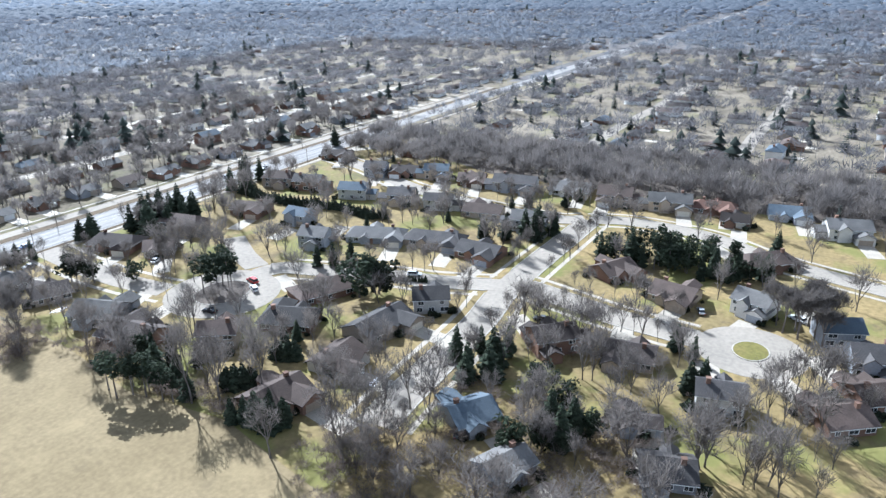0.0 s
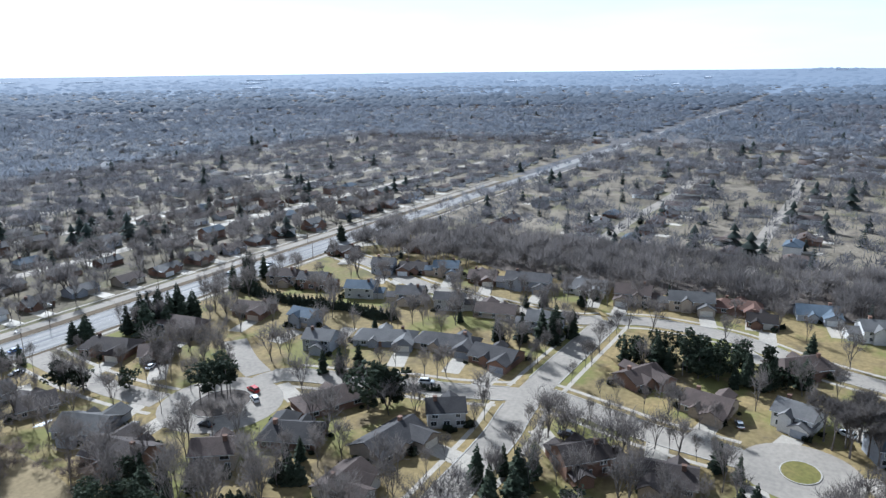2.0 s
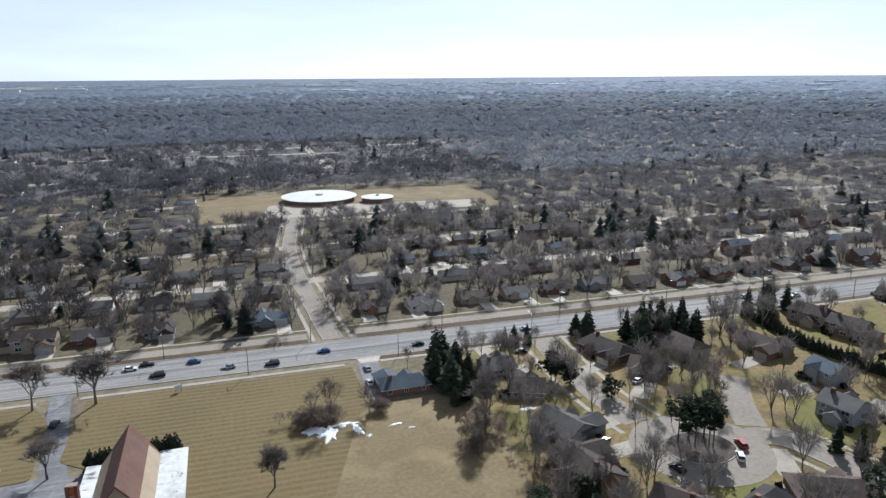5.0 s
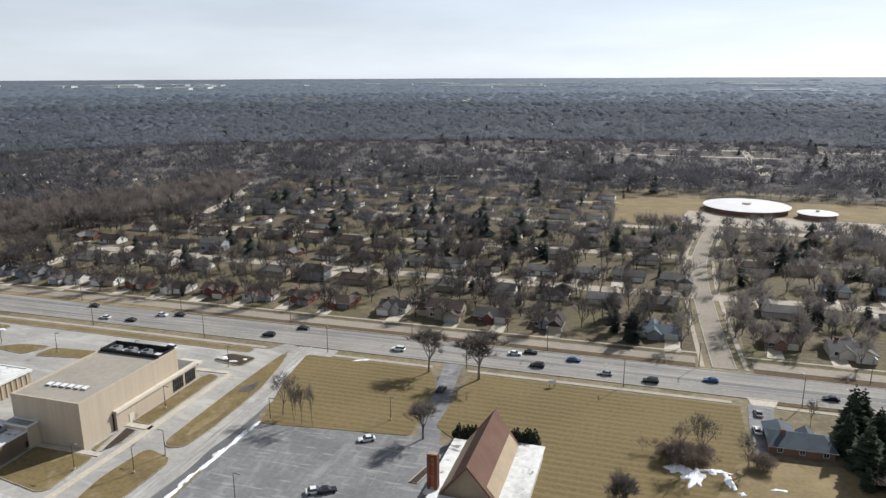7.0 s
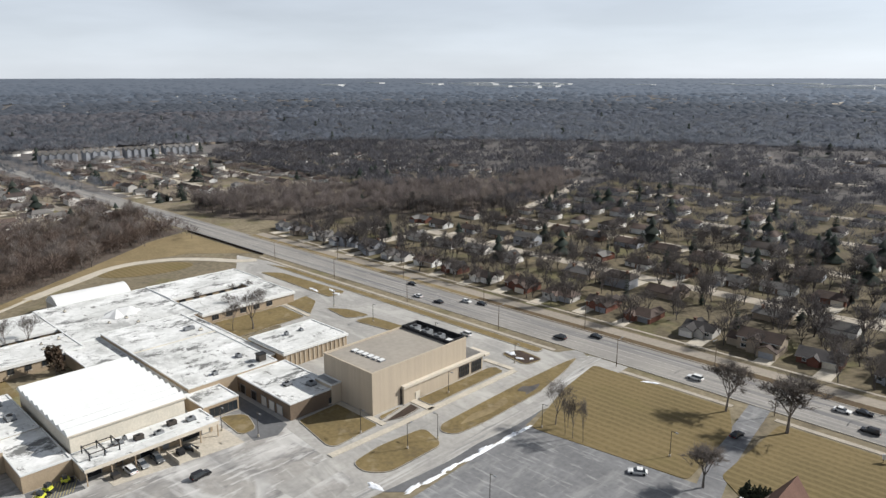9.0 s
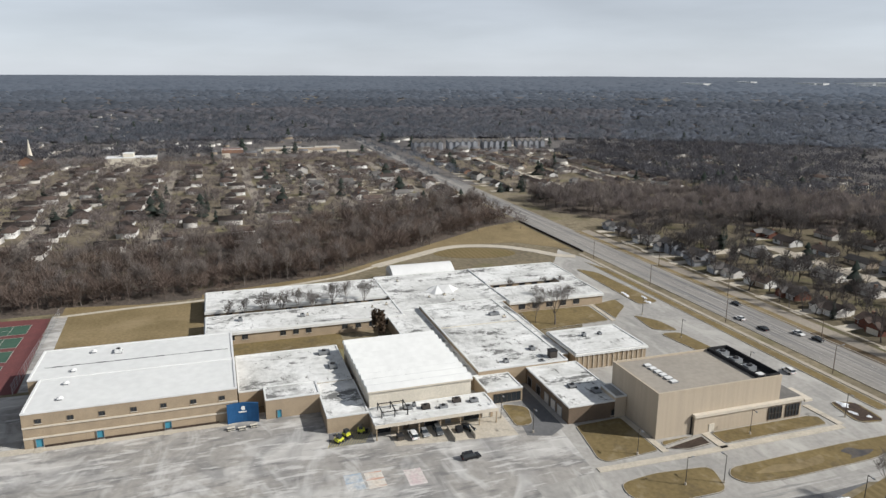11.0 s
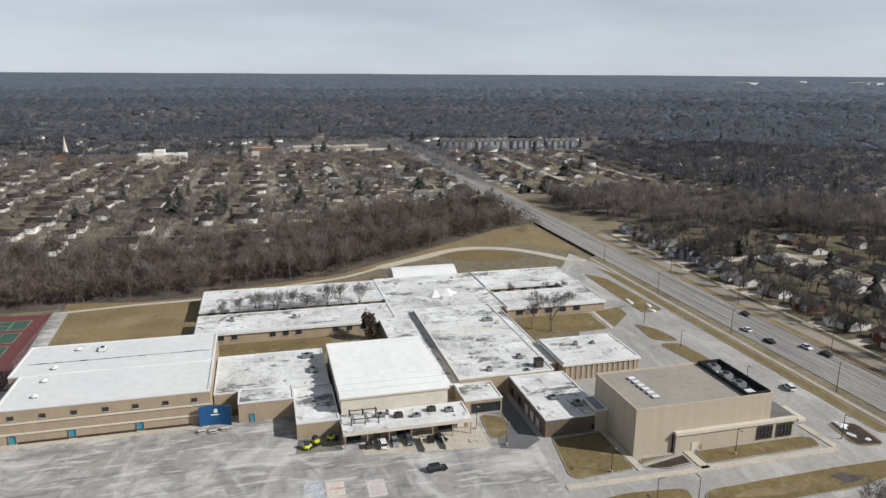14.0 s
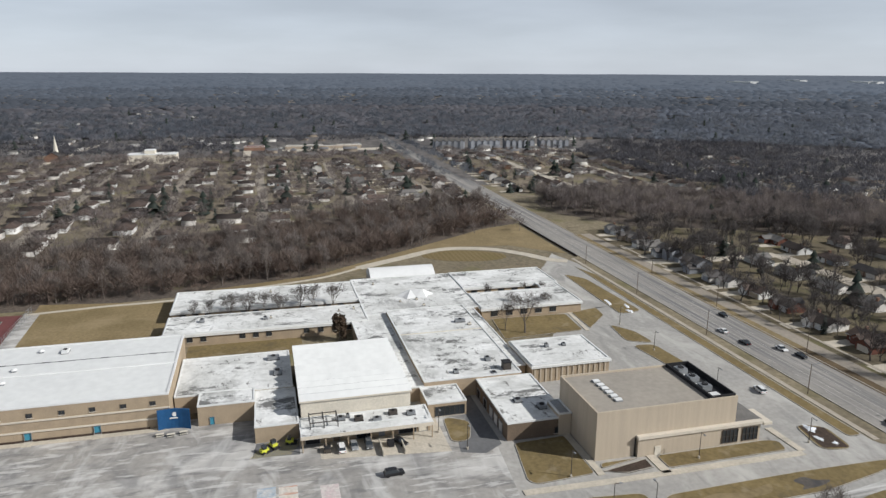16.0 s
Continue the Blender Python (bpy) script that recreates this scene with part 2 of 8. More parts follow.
M["panel_tan"] = surface("tan_panel", (0.47, 0.4, 0.31), (0.43, 0.365, 0.285), 0.15, 3.0, 0.75, 0.06, stretch=(6, 6, 0.2))
M["band"] = surface("stone_band", (0.6, 0.54, 0.45), (0.55, 0.5, 0.42), 0.4, 3.0, 0.75, 0.06)
M["cream"] = surface("cream_wall", (0.62, 0.57, 0.48), (0.56, 0.52, 0.44), 0.2, 2.0, 0.75, 0.08)
M["dark"] = surface("dark_rubber", (0.03, 0.03, 0.032), (0.02, 0.02, 0.022), 0.5, 3.0, 0.8, 0.2)
M["metal"] = surface("grey_metal", (0.33, 0.34, 0.35), (0.26, 0.27, 0.28), 0.5, 4.0, 0.5, 0.12, metal=0.6)
M["pole"] = surface("pole_bronze", (0.09, 0.08, 0.07), (0.07, 0.06, 0.055), 0.5, 4.0, 0.5, 0.12, metal=0.3)
M["pole_wood"] = surface("pole_wood", (0.16, 0.12, 0.09), (0.12, 0.095, 0.075), 0.5, 4.0, 0.9, 0.2)
M["blue"] = surface("blue_wall", (0.02, 0.075, 0.18), (0.025, 0.09, 0.21), 0.4, 2.0, 0.5, 0.08)
M["teal"] = surface("teal_door", (0.07, 0.27, 0.36), (0.06, 0.23, 0.32), 0.4, 2.0, 0.5, 0.08)
M["court_green"] = surface("court_green", (0.05, 0.098, 0.072), (0.06, 0.112, 0.08), 0.15, 1.5, 0.85, 0.12)
M["court_red"] = surface("court_red", (0.155, 0.06, 0.058), (0.13, 0.053, 0.053), 0.15, 1.5, 0.85, 0.12)
M["church_roof"] = surface("brown_shingle_roof", (0.15, 0.088, 0.066), (0.125, 0.072, 0.055), 0.2, 3.0, 0.85, 0.14)
M["red_brick"] = surface("red_brick", (0.175, 0.078, 0.055), (0.135, 0.062, 0.047), 0.3, 4.0, 0.85, 0.15, vary=0.15)
M["siding"] = surface("pale_siding", (0.62, 0.6, 0.56), (0.52, 0.5, 0.47), 0.1, 2.0, 0.75, 0.08, vary=0.3)
M["siding_tan"] = surface("tan_siding", (0.36, 0.3, 0.23), (0.3, 0.25, 0.2), 0.1, 2.0, 0.8, 0.1, vary=0.3)
M["siding_grey"] = surface("grey_siding", (0.3, 0.31, 0.33), (0.24, 0.25, 0.27), 0.1, 2.0, 0.8, 0.1, vary=0.3)
M["brick_brown"] = surface("brown_brick", (0.2, 0.12, 0.085), (0.16, 0.1, 0.075), 0.2, 4.0, 0.88, 0.15, vary=0.3)
M["shingle"] = surface("grey_shingles", (0.085, 0.078, 0.075), (0.06, 0.056, 0.055), 0.25, 3.0, 0.82, 0.15, vary=0.35, spec=0.15)
M["shingle_brown"] = surface("brown_shingles", (0.11, 0.082, 0.069), (0.082, 0.062, 0.053), 0.25, 3.0, 0.82, 0.15, vary=0.3, spec=0.15)
M["shingle_pale"] = surface("pale_shingles", (0.145, 0.138, 0.13), (0.11, 0.105, 0.1), 0.25, 3.0, 0.82, 0.12, vary=0.25, spec=0.15)
M["shingle_blue"] = surface("blue_grey_shingles", (0.105, 0.128, 0.152), (0.082, 0.103, 0.126), 0.25, 3.0, 0.82, 0.12, vary=0.2, spec=0.15)
M["shingle_dark"] = surface("dark_brown_shingles", (0.06, 0.048, 0.042), (0.045, 0.037, 0.034), 0.25, 3.0, 0.82, 0.15, vary=0.4, spec=0.15)
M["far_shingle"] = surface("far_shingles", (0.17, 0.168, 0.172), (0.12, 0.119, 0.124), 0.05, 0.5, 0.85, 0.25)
M["trim"] = surface("white_trim", (0.7, 0.7, 0.68), (0.62, 0.62, 0.6), 0.4, 3.0, 0.6, 0.06)
M["bark"] = surface("bark", (0.2, 0.175, 0.155), (0.135, 0.116, 0.103), 0.5, 3.0, 0.95, 0.2, vary=0.2)
M["twig"] = surface("bare_twigs", (0.155, 0.136, 0.122), (0.112, 0.099, 0.09), 0.1, 1.0, 0.95, 0.2, vary=0.25)
M["pale_twig"] = surface("pale_branches", (0.27, 0.235, 0.21), (0.2, 0.172, 0.155), 0.1, 1.0, 0.95, 0.2)
M["brush"] = surface("brushwood", (0.19, 0.152, 0.128), (0.145, 0.118, 0.1), 0.15, 1.5, 0.95, 0.25)
M["needle"] = surface("evergreen_needles", (0.03, 0.041, 0.025), (0.046, 0.056, 0.034), 0.4, 2.0, 0.9, 0.4, vary=0.35)
M["hedge"] = surface("hedge_leaves", (0.022, 0.03, 0.018), (0.034, 0.04, 0.024), 0.5, 2.0, 0.9, 0.35, vary=0.2)
M["wood_near"] = surface("estate_branches", (0.135, 0.12, 0.112), (0.094, 0.084, 0.081), 0.03, 0.25, 0.95, 0.2)
M["wood_mid"] = surface("estate_far_branches", (0.168, 0.16, 0.163), (0.116, 0.112, 0.118), 0.01, 0.15, 0.95, 0.2)
M["wood_east"] = surface("eastern_branches", (0.2, 0.18, 0.167), (0.145, 0.131, 0.123), 0.03, 0.25, 0.95, 0.2)
M["wood_brown"] = surface("brown_branches", (0.182, 0.14, 0.118), (0.125, 0.097, 0.083), 0.02, 0.2, 0.95, 0.2)
M["wood_west"] = surface("western_branches", (0.225, 0.193, 0.18), (0.162, 0.139, 0.131), 0.02, 0.2, 0.95, 0.2)
# wood_far, wood_north and canopy carry the blue of distant haze in their colours
M["wood_far"] = surface("far_branches_haze_blue", (0.188, 0.203, 0.23), (0.137, 0.149, 0.171), 0.006, 0.12, 0.95, 0.16)
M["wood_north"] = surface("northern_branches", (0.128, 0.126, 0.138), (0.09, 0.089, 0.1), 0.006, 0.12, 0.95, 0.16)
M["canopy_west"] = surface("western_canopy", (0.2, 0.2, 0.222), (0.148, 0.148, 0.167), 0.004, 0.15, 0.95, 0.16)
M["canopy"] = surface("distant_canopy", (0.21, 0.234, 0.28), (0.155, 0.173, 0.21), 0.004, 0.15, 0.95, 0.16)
M["far_needle"] = surface("far_needles", (0.05, 0.065, 0.055), (0.065, 0.075, 0.065), 0.05, 0.4, 0.95, 0.25)
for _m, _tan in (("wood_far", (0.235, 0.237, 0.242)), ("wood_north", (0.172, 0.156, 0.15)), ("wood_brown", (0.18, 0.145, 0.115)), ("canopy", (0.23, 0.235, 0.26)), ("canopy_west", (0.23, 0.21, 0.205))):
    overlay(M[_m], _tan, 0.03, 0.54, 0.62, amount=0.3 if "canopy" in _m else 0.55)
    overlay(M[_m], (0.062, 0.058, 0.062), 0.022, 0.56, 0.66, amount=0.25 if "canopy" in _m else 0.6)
for _m in ("canopy", "canopy_west", "wood_west", "pale_twig", "wood_mid", "wood_far", "wood_near", "wood_east", "wood_north", "wood_brown", "far_needle", "twig", "brush", "needle"):
    # thin boughs let light through from behind, and each clump has its own tone
    t = M[_m].node_tree
    b = t.nodes["Principled BSDF"]
    if _m != "needle":
        g, mr, vm = t.nodes.new("ShaderNodeNewGeometry"), t.nodes.new("ShaderNodeMapRange"), t.nodes.new("ShaderNodeVectorMath")
        vm.operation = "SCALE"
        mr.inputs["To Min"].default_value, mr.inputs["To Max"].default_value = (0.93, 1.07) if "canopy" in _m else (0.93, 1.07) if _m in ("wood_far", "wood_north") else (0.85, 1.15)
        t.links.new(g.outputs["Random Per Island"], mr.inputs["Value"])
        t.links.new(b.inputs["Base Color"].links[0].from_socket, vm.inputs[0]), t.links.new(mr.outputs[0], vm.inputs["Scale"])
        t.links.new(vm.outputs[0], b.inputs["Base Color"])
    tr, mx = t.nodes.new("ShaderNodeBsdfTranslucent"), t.nodes.new("ShaderNodeMixShader")
    mx.inputs[0].default_value = {"needle": 0.2, "twig": 0.4, "wood_near": 0.25, "wood_brown": 0.3, "wood_west": 0.4, "wood_north": 0.35, "canopy": 0.55, "canopy_west": 0.55, "wood_far": 0.65, "wood_east": 0.45}.get(_m, 0.5)
    t.links.new(b.inputs["Base Color"].links[0].from_socket, tr.inputs[0])
    t.links.new(b.outputs[0], mx.inputs[1]), t.links.new(tr.outputs[0], mx.inputs[2])
    t.links.new(mx.outputs[0], t.nodes["Material Output"].inputs[0])
# plain far distance: blue-grey woods with a glow added to stand for haze
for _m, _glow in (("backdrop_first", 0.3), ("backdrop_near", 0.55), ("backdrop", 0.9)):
    M[_m] = surface("far_haze_glow", (0.04, 0.042, 0.048), (0.03, 0.032, 0.038), 0.003, 0.02, 0.95, 0.2)
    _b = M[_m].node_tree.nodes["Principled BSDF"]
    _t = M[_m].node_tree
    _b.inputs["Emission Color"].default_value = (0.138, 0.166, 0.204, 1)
    # the haze glow is set brighter towards the sun, in the east
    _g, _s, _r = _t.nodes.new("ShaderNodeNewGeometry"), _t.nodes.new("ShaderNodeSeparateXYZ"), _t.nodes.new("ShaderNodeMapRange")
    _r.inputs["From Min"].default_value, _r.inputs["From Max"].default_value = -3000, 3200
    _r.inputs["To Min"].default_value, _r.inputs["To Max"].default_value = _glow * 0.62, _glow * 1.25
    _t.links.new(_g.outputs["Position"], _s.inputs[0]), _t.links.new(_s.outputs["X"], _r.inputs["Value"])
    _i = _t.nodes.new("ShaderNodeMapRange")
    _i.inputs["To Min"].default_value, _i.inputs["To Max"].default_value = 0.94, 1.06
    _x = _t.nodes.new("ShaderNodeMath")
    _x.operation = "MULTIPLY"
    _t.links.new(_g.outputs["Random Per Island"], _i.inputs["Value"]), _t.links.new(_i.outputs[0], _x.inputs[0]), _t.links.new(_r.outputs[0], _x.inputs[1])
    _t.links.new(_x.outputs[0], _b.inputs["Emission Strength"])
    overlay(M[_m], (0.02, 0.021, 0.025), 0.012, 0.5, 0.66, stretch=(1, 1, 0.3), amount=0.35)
M["far_shed"] = surface("far_sheds", (0.66, 0.68, 0.71), (0.56, 0.58, 0.61), 0.02, 0.2, 0.8, 0.1)
M["puddle"] = surface("wet_mud", (0.06, 0.055, 0.052), (0.1, 0.085, 0.068), 0.3, 1.2, 0.4, 0.2, spec=0.4)
M["salted"] = surface("salted_drive", (0.35, 0.335, 0.31), (0.28, 0.27, 0.255), 0.05, 0.7, 0.9, 0.1)
overlay(M["salted"], (0.6, 0.59, 0.57), 0.5, 0.5, 0.62, stretch=(1, 0.04, 1), amount=0.7)
overlay(M["salted"], (0.17, 0.17, 0.17), 0.8, 0.56, 0.64, stretch=(1, 0.05, 1), amount=0.6)
M["mesh_fence"] = surface("galvanised_fence", (0.4, 0.41, 0.42), (0.34, 0.35, 0.36), 0.5, 3.0, 0.5, 0.1, metal=0.5)


def gloss(name, colour, rough=0.1, metal=0.0, spec=0.5):
    m = surface(name, colour, tuple(c * 0.85 for c in colour), 0.6, 3.0, rough, 0.04, metal=metal, spec=spec, world_space=False)
    return m


M["glass"] = gloss("window_glass", (0.03, 0.036, 0.042), 0.08, 0.0, 0.6)
CAR_PAINT = [gloss("car_black", (0.018, 0.018, 0.02), 0.25), gloss("car_white", (0.75, 0.75, 0.74), 0.25), gloss("car_silver", (0.42, 0.43, 0.44), 0.25, 0.4),
             gloss("car_blue", (0.03, 0.09, 0.24), 0.25), gloss("car_red", (0.42, 0.035, 0.03), 0.25), gloss("car_yellow", (0.6, 0.62, 0.06), 0.4), gloss("car_grey", (0.1, 0.105, 0.11), 0.25)]
M["lamp_glass"] = gloss("lamp_glass", (0.7, 0.7, 0.66), 0.2)
M["tail"] = gloss("tail_light", (0.35, 0.02, 0.02), 0.2)
M["orange"] = surface("orange_panel", (0.5, 0.13, 0.03), (0.42, 0.1, 0.03), 0.5, 2.0, 0.5, 0.08)

# ---- building helpers ----
from mathutils.geometry import tessellate_polygon


def mesh_of(name, verts, faces, material):
    me = bpy.data.meshes.new(name)
    me.from_pydata(verts, [], faces)
    me.materials.append(material)
    me.update()
    return me


def thing(name, x=0, y=0, z=0, rz=0, label="", category="", group="", kind=""):
    ob = new(name)
    ob.empty_display_size = 0.5
    ob.matrix_basis = pose(x, y, z, 0, 0, rz)
    return tagged(ob, label, category, group, kind)


def part(name, bm, material, parent=None, label=""):
    me = bpy.data.meshes.new(name)
    bm.to_mesh(me)
    bm.free()
    me.materials.append(material)
    ob = new(name, me)
    ob.parent = parent
    return tagged(ob, label)


def bare(name, me, parent=None, m=None):
    ob = new(name, me)
    ob.parent = parent
    if m is not None:
        ob.matrix_basis = m
    return ob


def box(bm, x0, x1, y0, y1, z0, z1):
    v = [bm.verts.new((x, y, z)) for x in (x0, x1) for y in (y0, y1) for z in (z0, z1)]
    for f in ((0, 1, 3, 2), (4, 6, 7, 5), (0, 4, 5, 1), (2, 3, 7, 6), (0, 2, 6, 4), (1, 5, 7, 3)):
        bm.faces.new([v[i] for i in f])
    return v


def boxed(*dims):
    bm = bmesh.new()
    box(bm, *dims)
    return bm


def prism(bm, pts, z0, z1):
    """An upright block over a flat outline, given anticlockwise."""
    lo, hi = [bm.verts.new((x, y, z0)) for x, y in pts], [bm.verts.new((x, y, z1)) for x, y in pts]
    n = len(pts)
    for tri in tessellate_polygon([[Vector((x, y, 0)) for x, y in pts]]):
        bm.faces.new([hi[i] for i in tri])
    for i in range(n):
        bm.faces.new((lo[i], lo[(i + 1) % n], hi[(i + 1) % n], hi[i]))
    return bm


def area(pts):
    return sum(a[0] * b[1] - b[0] * a[1] for a, b in zip(pts, pts[1:] + pts[:1])) / 2


def rounded(pts, r, n=4):
    """Rounds the corners of an outline."""
    out = []
    for i, p in enumerate(pts):
        p, a, b = Vector(p), Vector(pts[i - 1]), Vector(pts[(i + 1) % len(pts)])
        da, db = (a - p), (b - p)
        k = min(r, da.length * 0.45, db.length * 0.45)
        s, e = p + da.normalized() * k, p + db.normalized() * k
        for j in range(n + 1):
            u = j / n
            out.append(tuple(s * (1 - u) ** 2 + p * 2 * u * (1 - u) + e * u * u))
    return out


def slab(name, pts, top, material, label, category, kind="structure", low=-0.3, edge=None, r=0):
    """A paved or grassed sheet with a real edge; edge gives it a kerb of its own."""
    pts = [tuple(p) for p in pts]
    if area(pts) < 0:
        pts = pts[::-1]
    if r:
        pts = rounded(pts, r)
    ob = part(name, prism(bmesh.new(), pts, low, top), material)
    tagged(ob, label, category, "", kind)
    if edge:
        bm = bmesh.new()
        n = len(pts)
        inner = []
        for i, p in enumerate(pts):
            p, a, b = Vector(p), Vector(pts[i - 1]), Vector(pts[(i + 1) % n])
            d = (b - a).normalized()
            inner.append(p + Vector((-d.y, d.x)) * edge)
        ring = [[bm.verts.new((*q, z)) for q in s] for s, z in ((pts, low), (pts, top + 0.03), (inner, top + 0.03), (inner, low))]
        for i in range(n):
            j = (i + 1) % n
            for a, b in ((0, 1), (1, 2), (2, 3)):
                bm.faces.new((ring[a][i], ring[a][j], ring[b][j], ring[b][i]))
        part("kerb", bm, M["kerb"], ob, "pale concrete kerb")
    return ob


def smooth(pts, n=6):
    out = []
    P = [Vector(p) for p in pts]
    for i in range(len(P) - 1):
        a, b, c, d = P[max(i - 1, 0)], P[i], P[i + 1], P[min(i + 2, len(P) - 1)]
        for j in range(n):
            u = j / n
            out.append(0.5 * ((2 * b) + (c - a) * u + (2 * a - 5 * b + 4 * c - d) * u * u + (3 * b - a - 3 * c + d) * u ** 3))
    return out + [P[-1]]


def strip(name, pts, width, top, material, label, category, low=-0.3, curve=True, kerbs=False, offset=0.0, n=6, skip=None):
    """A road or path of even width along a line."""
    line = smooth(pts, n) if curve else [Vector(p) for p in pts]
    L, R_ = [], []
    for i, p in enumerate(line):
        d = (line[min(i + 1, len(line) - 1)] - line[max(i - 1, 0)]).normalized()
        nrm = Vector((-d.y, d.x))
        L.append(p + nrm * (width / 2 + offset)), R_.append(p - nrm * (width / 2 - offset))

    def run(a, b, t, bm=None):
        bm = bm or bmesh.new()
        va = [[bm.verts.new((*q, z)) for q in a] for z in (low, t)]
        vb = [[bm.verts.new((*q, z)) for q in b] for z in (low, t)]
        for i in range(len(a) - 1):
            bm.faces.new((va[1][i], vb[1][i], vb[1][i + 1], va[1][i + 1]))
            bm.faces.new((va[0][i], va[1][i], va[1][i + 1], va[0][i + 1]))
            bm.faces.new((vb[0][i], vb[0][i + 1], vb[1][i + 1], vb[1][i]))
        for i in (0, -1):
            bm.faces.new((va[0][i], va[1][i], vb[1][i], vb[0][i]))
        return bm
    def pieces(a, b):
        """The stretches of a band that no other street crosses."""
        out, cur = [], []
        for p, q in zip(a, b):
            if skip and skip((p + q) / 2):
                out, cur = out + [cur], []
            else:
                cur.append((p, q))
        return [c for c in out + [cur] if len(c) > 1]
    bm = bmesh.new()
    for c in pieces(L, R_) if skip and not kerbs else [list(zip(L, R_))]:
        run([p for p, _ in c], [q for _, q in c], top, bm)
    ob = part(name, bm, material)
    tagged(ob, label, category, "", "structure")
    if kerbs:
        for a in (L, R_):
            other = R_ if a is L else L
            b = [p + (p - q).normalized() * 0.35 for p, q in zip(a, other)]
            bm = bmesh.new()
            for c in pieces(b, a) if a is L else pieces(a, b):
                run([p for p, _ in c], [q for _, q in c], top + 0.12, bm)
            part("kerb", bm, M["kerb"], ob, "pale concrete kerb")
    return ob

# ---- ground ----
CX, CY = 40.0, 60.0


def rise(r):
    """The land lies flat, then is lifted so its edge meets the horizon in view."""
    u = min(max((r - 2000) / 2950, 0), 1)
    return 64 * u * u * (3 - 2 * u) * (0.55 + 0.45 * u)


def far_z(x, y):
    r = math.hypot(x - CX, y - CY)
    z = rise(r)
    d = math.hypot(x - 4250, y - 150)
    return z + (26 * math.exp(-(d / 330) ** 2) if r > 3000 else 0)


radii = [0, 40, 90, 160, 250, 360, 430, 500, 600, 760, 950, 1250, 1600, 2000, 2300, 2600, 2900, 3200, 3500, 3800, 4100, 4350, 4600, 4800, 4940]
verts, faces, n = [(CX, CY, 0)], [], 96
for r in radii[1:]:
    for i in range(n):
        a = 2 * math.pi * i / n
        x, y = CX + r * math.cos(a), CY + r * math.sin(a)
        verts.append((x, y, far_z(x, y)))
for i in range(n):
    faces.append((0, 1 + i, 1 + (i + 1) % n))
for k in range(len(radii) - 2):
    for i in range(n):
        a, b = 1 + k * n + i, 1 + k * n + (i + 1) % n
        faces.append((a, a + n, b + n, b))
land = mesh_of("ground", verts, faces, M["ground"])
land.materials.append(M["country"])
for p in land.polygons:
    p.material_index = int(math.hypot(p.center.x - CX, p.center.y - CY) > 600)
tagged(new("ground", land), "olive and straw winter ground with patches of bare soil", "ground", "", "structure")

slab("estate_ground", [(-770, -190), (-380, -190), (-347, -66), (-337, 10), (-340, 74), (-387, 122), (-414, 182), (-462, 246), (-770, 246)], 0.02, M["yard_pale"], "pale tan and olive yards of the western estate", "ground")
slab("estate_ground", [(88, -70), (352, -70), (352, 242), (96, 242), (96, 205), (94, 172), (88, 140), (91, 110), (84, 82), (79, 60)], 0.022, M["near_lawn"], "straw and olive-green winter lawns of the near estate", "ground")
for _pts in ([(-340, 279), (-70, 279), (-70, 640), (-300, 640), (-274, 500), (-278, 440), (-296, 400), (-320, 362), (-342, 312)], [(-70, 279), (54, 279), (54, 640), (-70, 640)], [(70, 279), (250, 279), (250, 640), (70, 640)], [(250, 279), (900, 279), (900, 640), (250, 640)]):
    slab("estate_ground", _pts, 0.02, M["yard_tree_shade"] if _pts[0][0] < 200 else M["yard_pale"], "brown and olive yards north of the road, most darkened for tree shade", "ground")
slab("estate_ground", [(356, -130), (900, -130), (900, 243), (356, 243)], 0.02, M["yard_pale"], "brown and olive yards of the farther estate", "ground")
# ---- roads ----
ROAD_Z = 0.06
strip("arterial_road", [(-980, 262), (-750, 261.2), (-560, 260.3)], 13.0, ROAD_Z + 0.01, M["arterial"], "narrower pale stretch of the arterial road between trees", "road")
strip("arterial_road", [(-565, 260.3), (-360, 259.5), (-100, 259.2), (30, 258.4), (160, 257.6), (300, 258.5), (380, 259.5)], 18.6, ROAD_Z + 0.02, M["arterial"],
      "wide salt-bleached concrete arterial road with dark wheel tracks", "road", kerbs=True)
strip("arterial_road", [(378, 259.6), (700, 261), (1500, 262), (2600, 268)], 12.5, ROAD_Z + 0.01, M["arterial"], "narrower far stretch of the arterial road between trees", "road")
for y0, y1, lab in ((243.6, 245.4, "narrow pale concrete pavement beside the arterial road"), (281.4, 282.6, "narrow pale concrete pavement before the houses")):
    for xa, xb in ((-280, -92), (-66, -30), (-18, 62), (74, 128), (142, 292), (306, 700)) if y0 < 260 else ((-300, 55), (69, 560)):
        slab("pavement", [(xa, y0), (xb, y0), (xb, y1), (xa, y1)], 0.12, M["pavement"], lab, "pavement")
# brown verge and a pale service road on the north side
for xa, xb in ((-330, -150), (-150, 53), (71, 560)):
    slab("verge", [(xa, 267.9), (xb, 267.9), (xb, 272.3), (xa, 272.3)], 0.1, M["straw" if xa < -200 else "brown_verge"], "worn brown grass verge beside the arterial road", "verge")
    slab("service_road", [(xa, 272.3), (xb, 272.3), (xb, 278.2), (xa, 278.2)], 0.075, M["asphalt"], "pale salt-stained service road before the houses", "road")
    slab("verge", [(xa, 246.2), (xb, 246.2), (xb, 248.6), (xa, 248.6)], 0.1, M["brown_verge"], "worn brown grass verge beside the arterial road", "verge") if xa > 0 else None
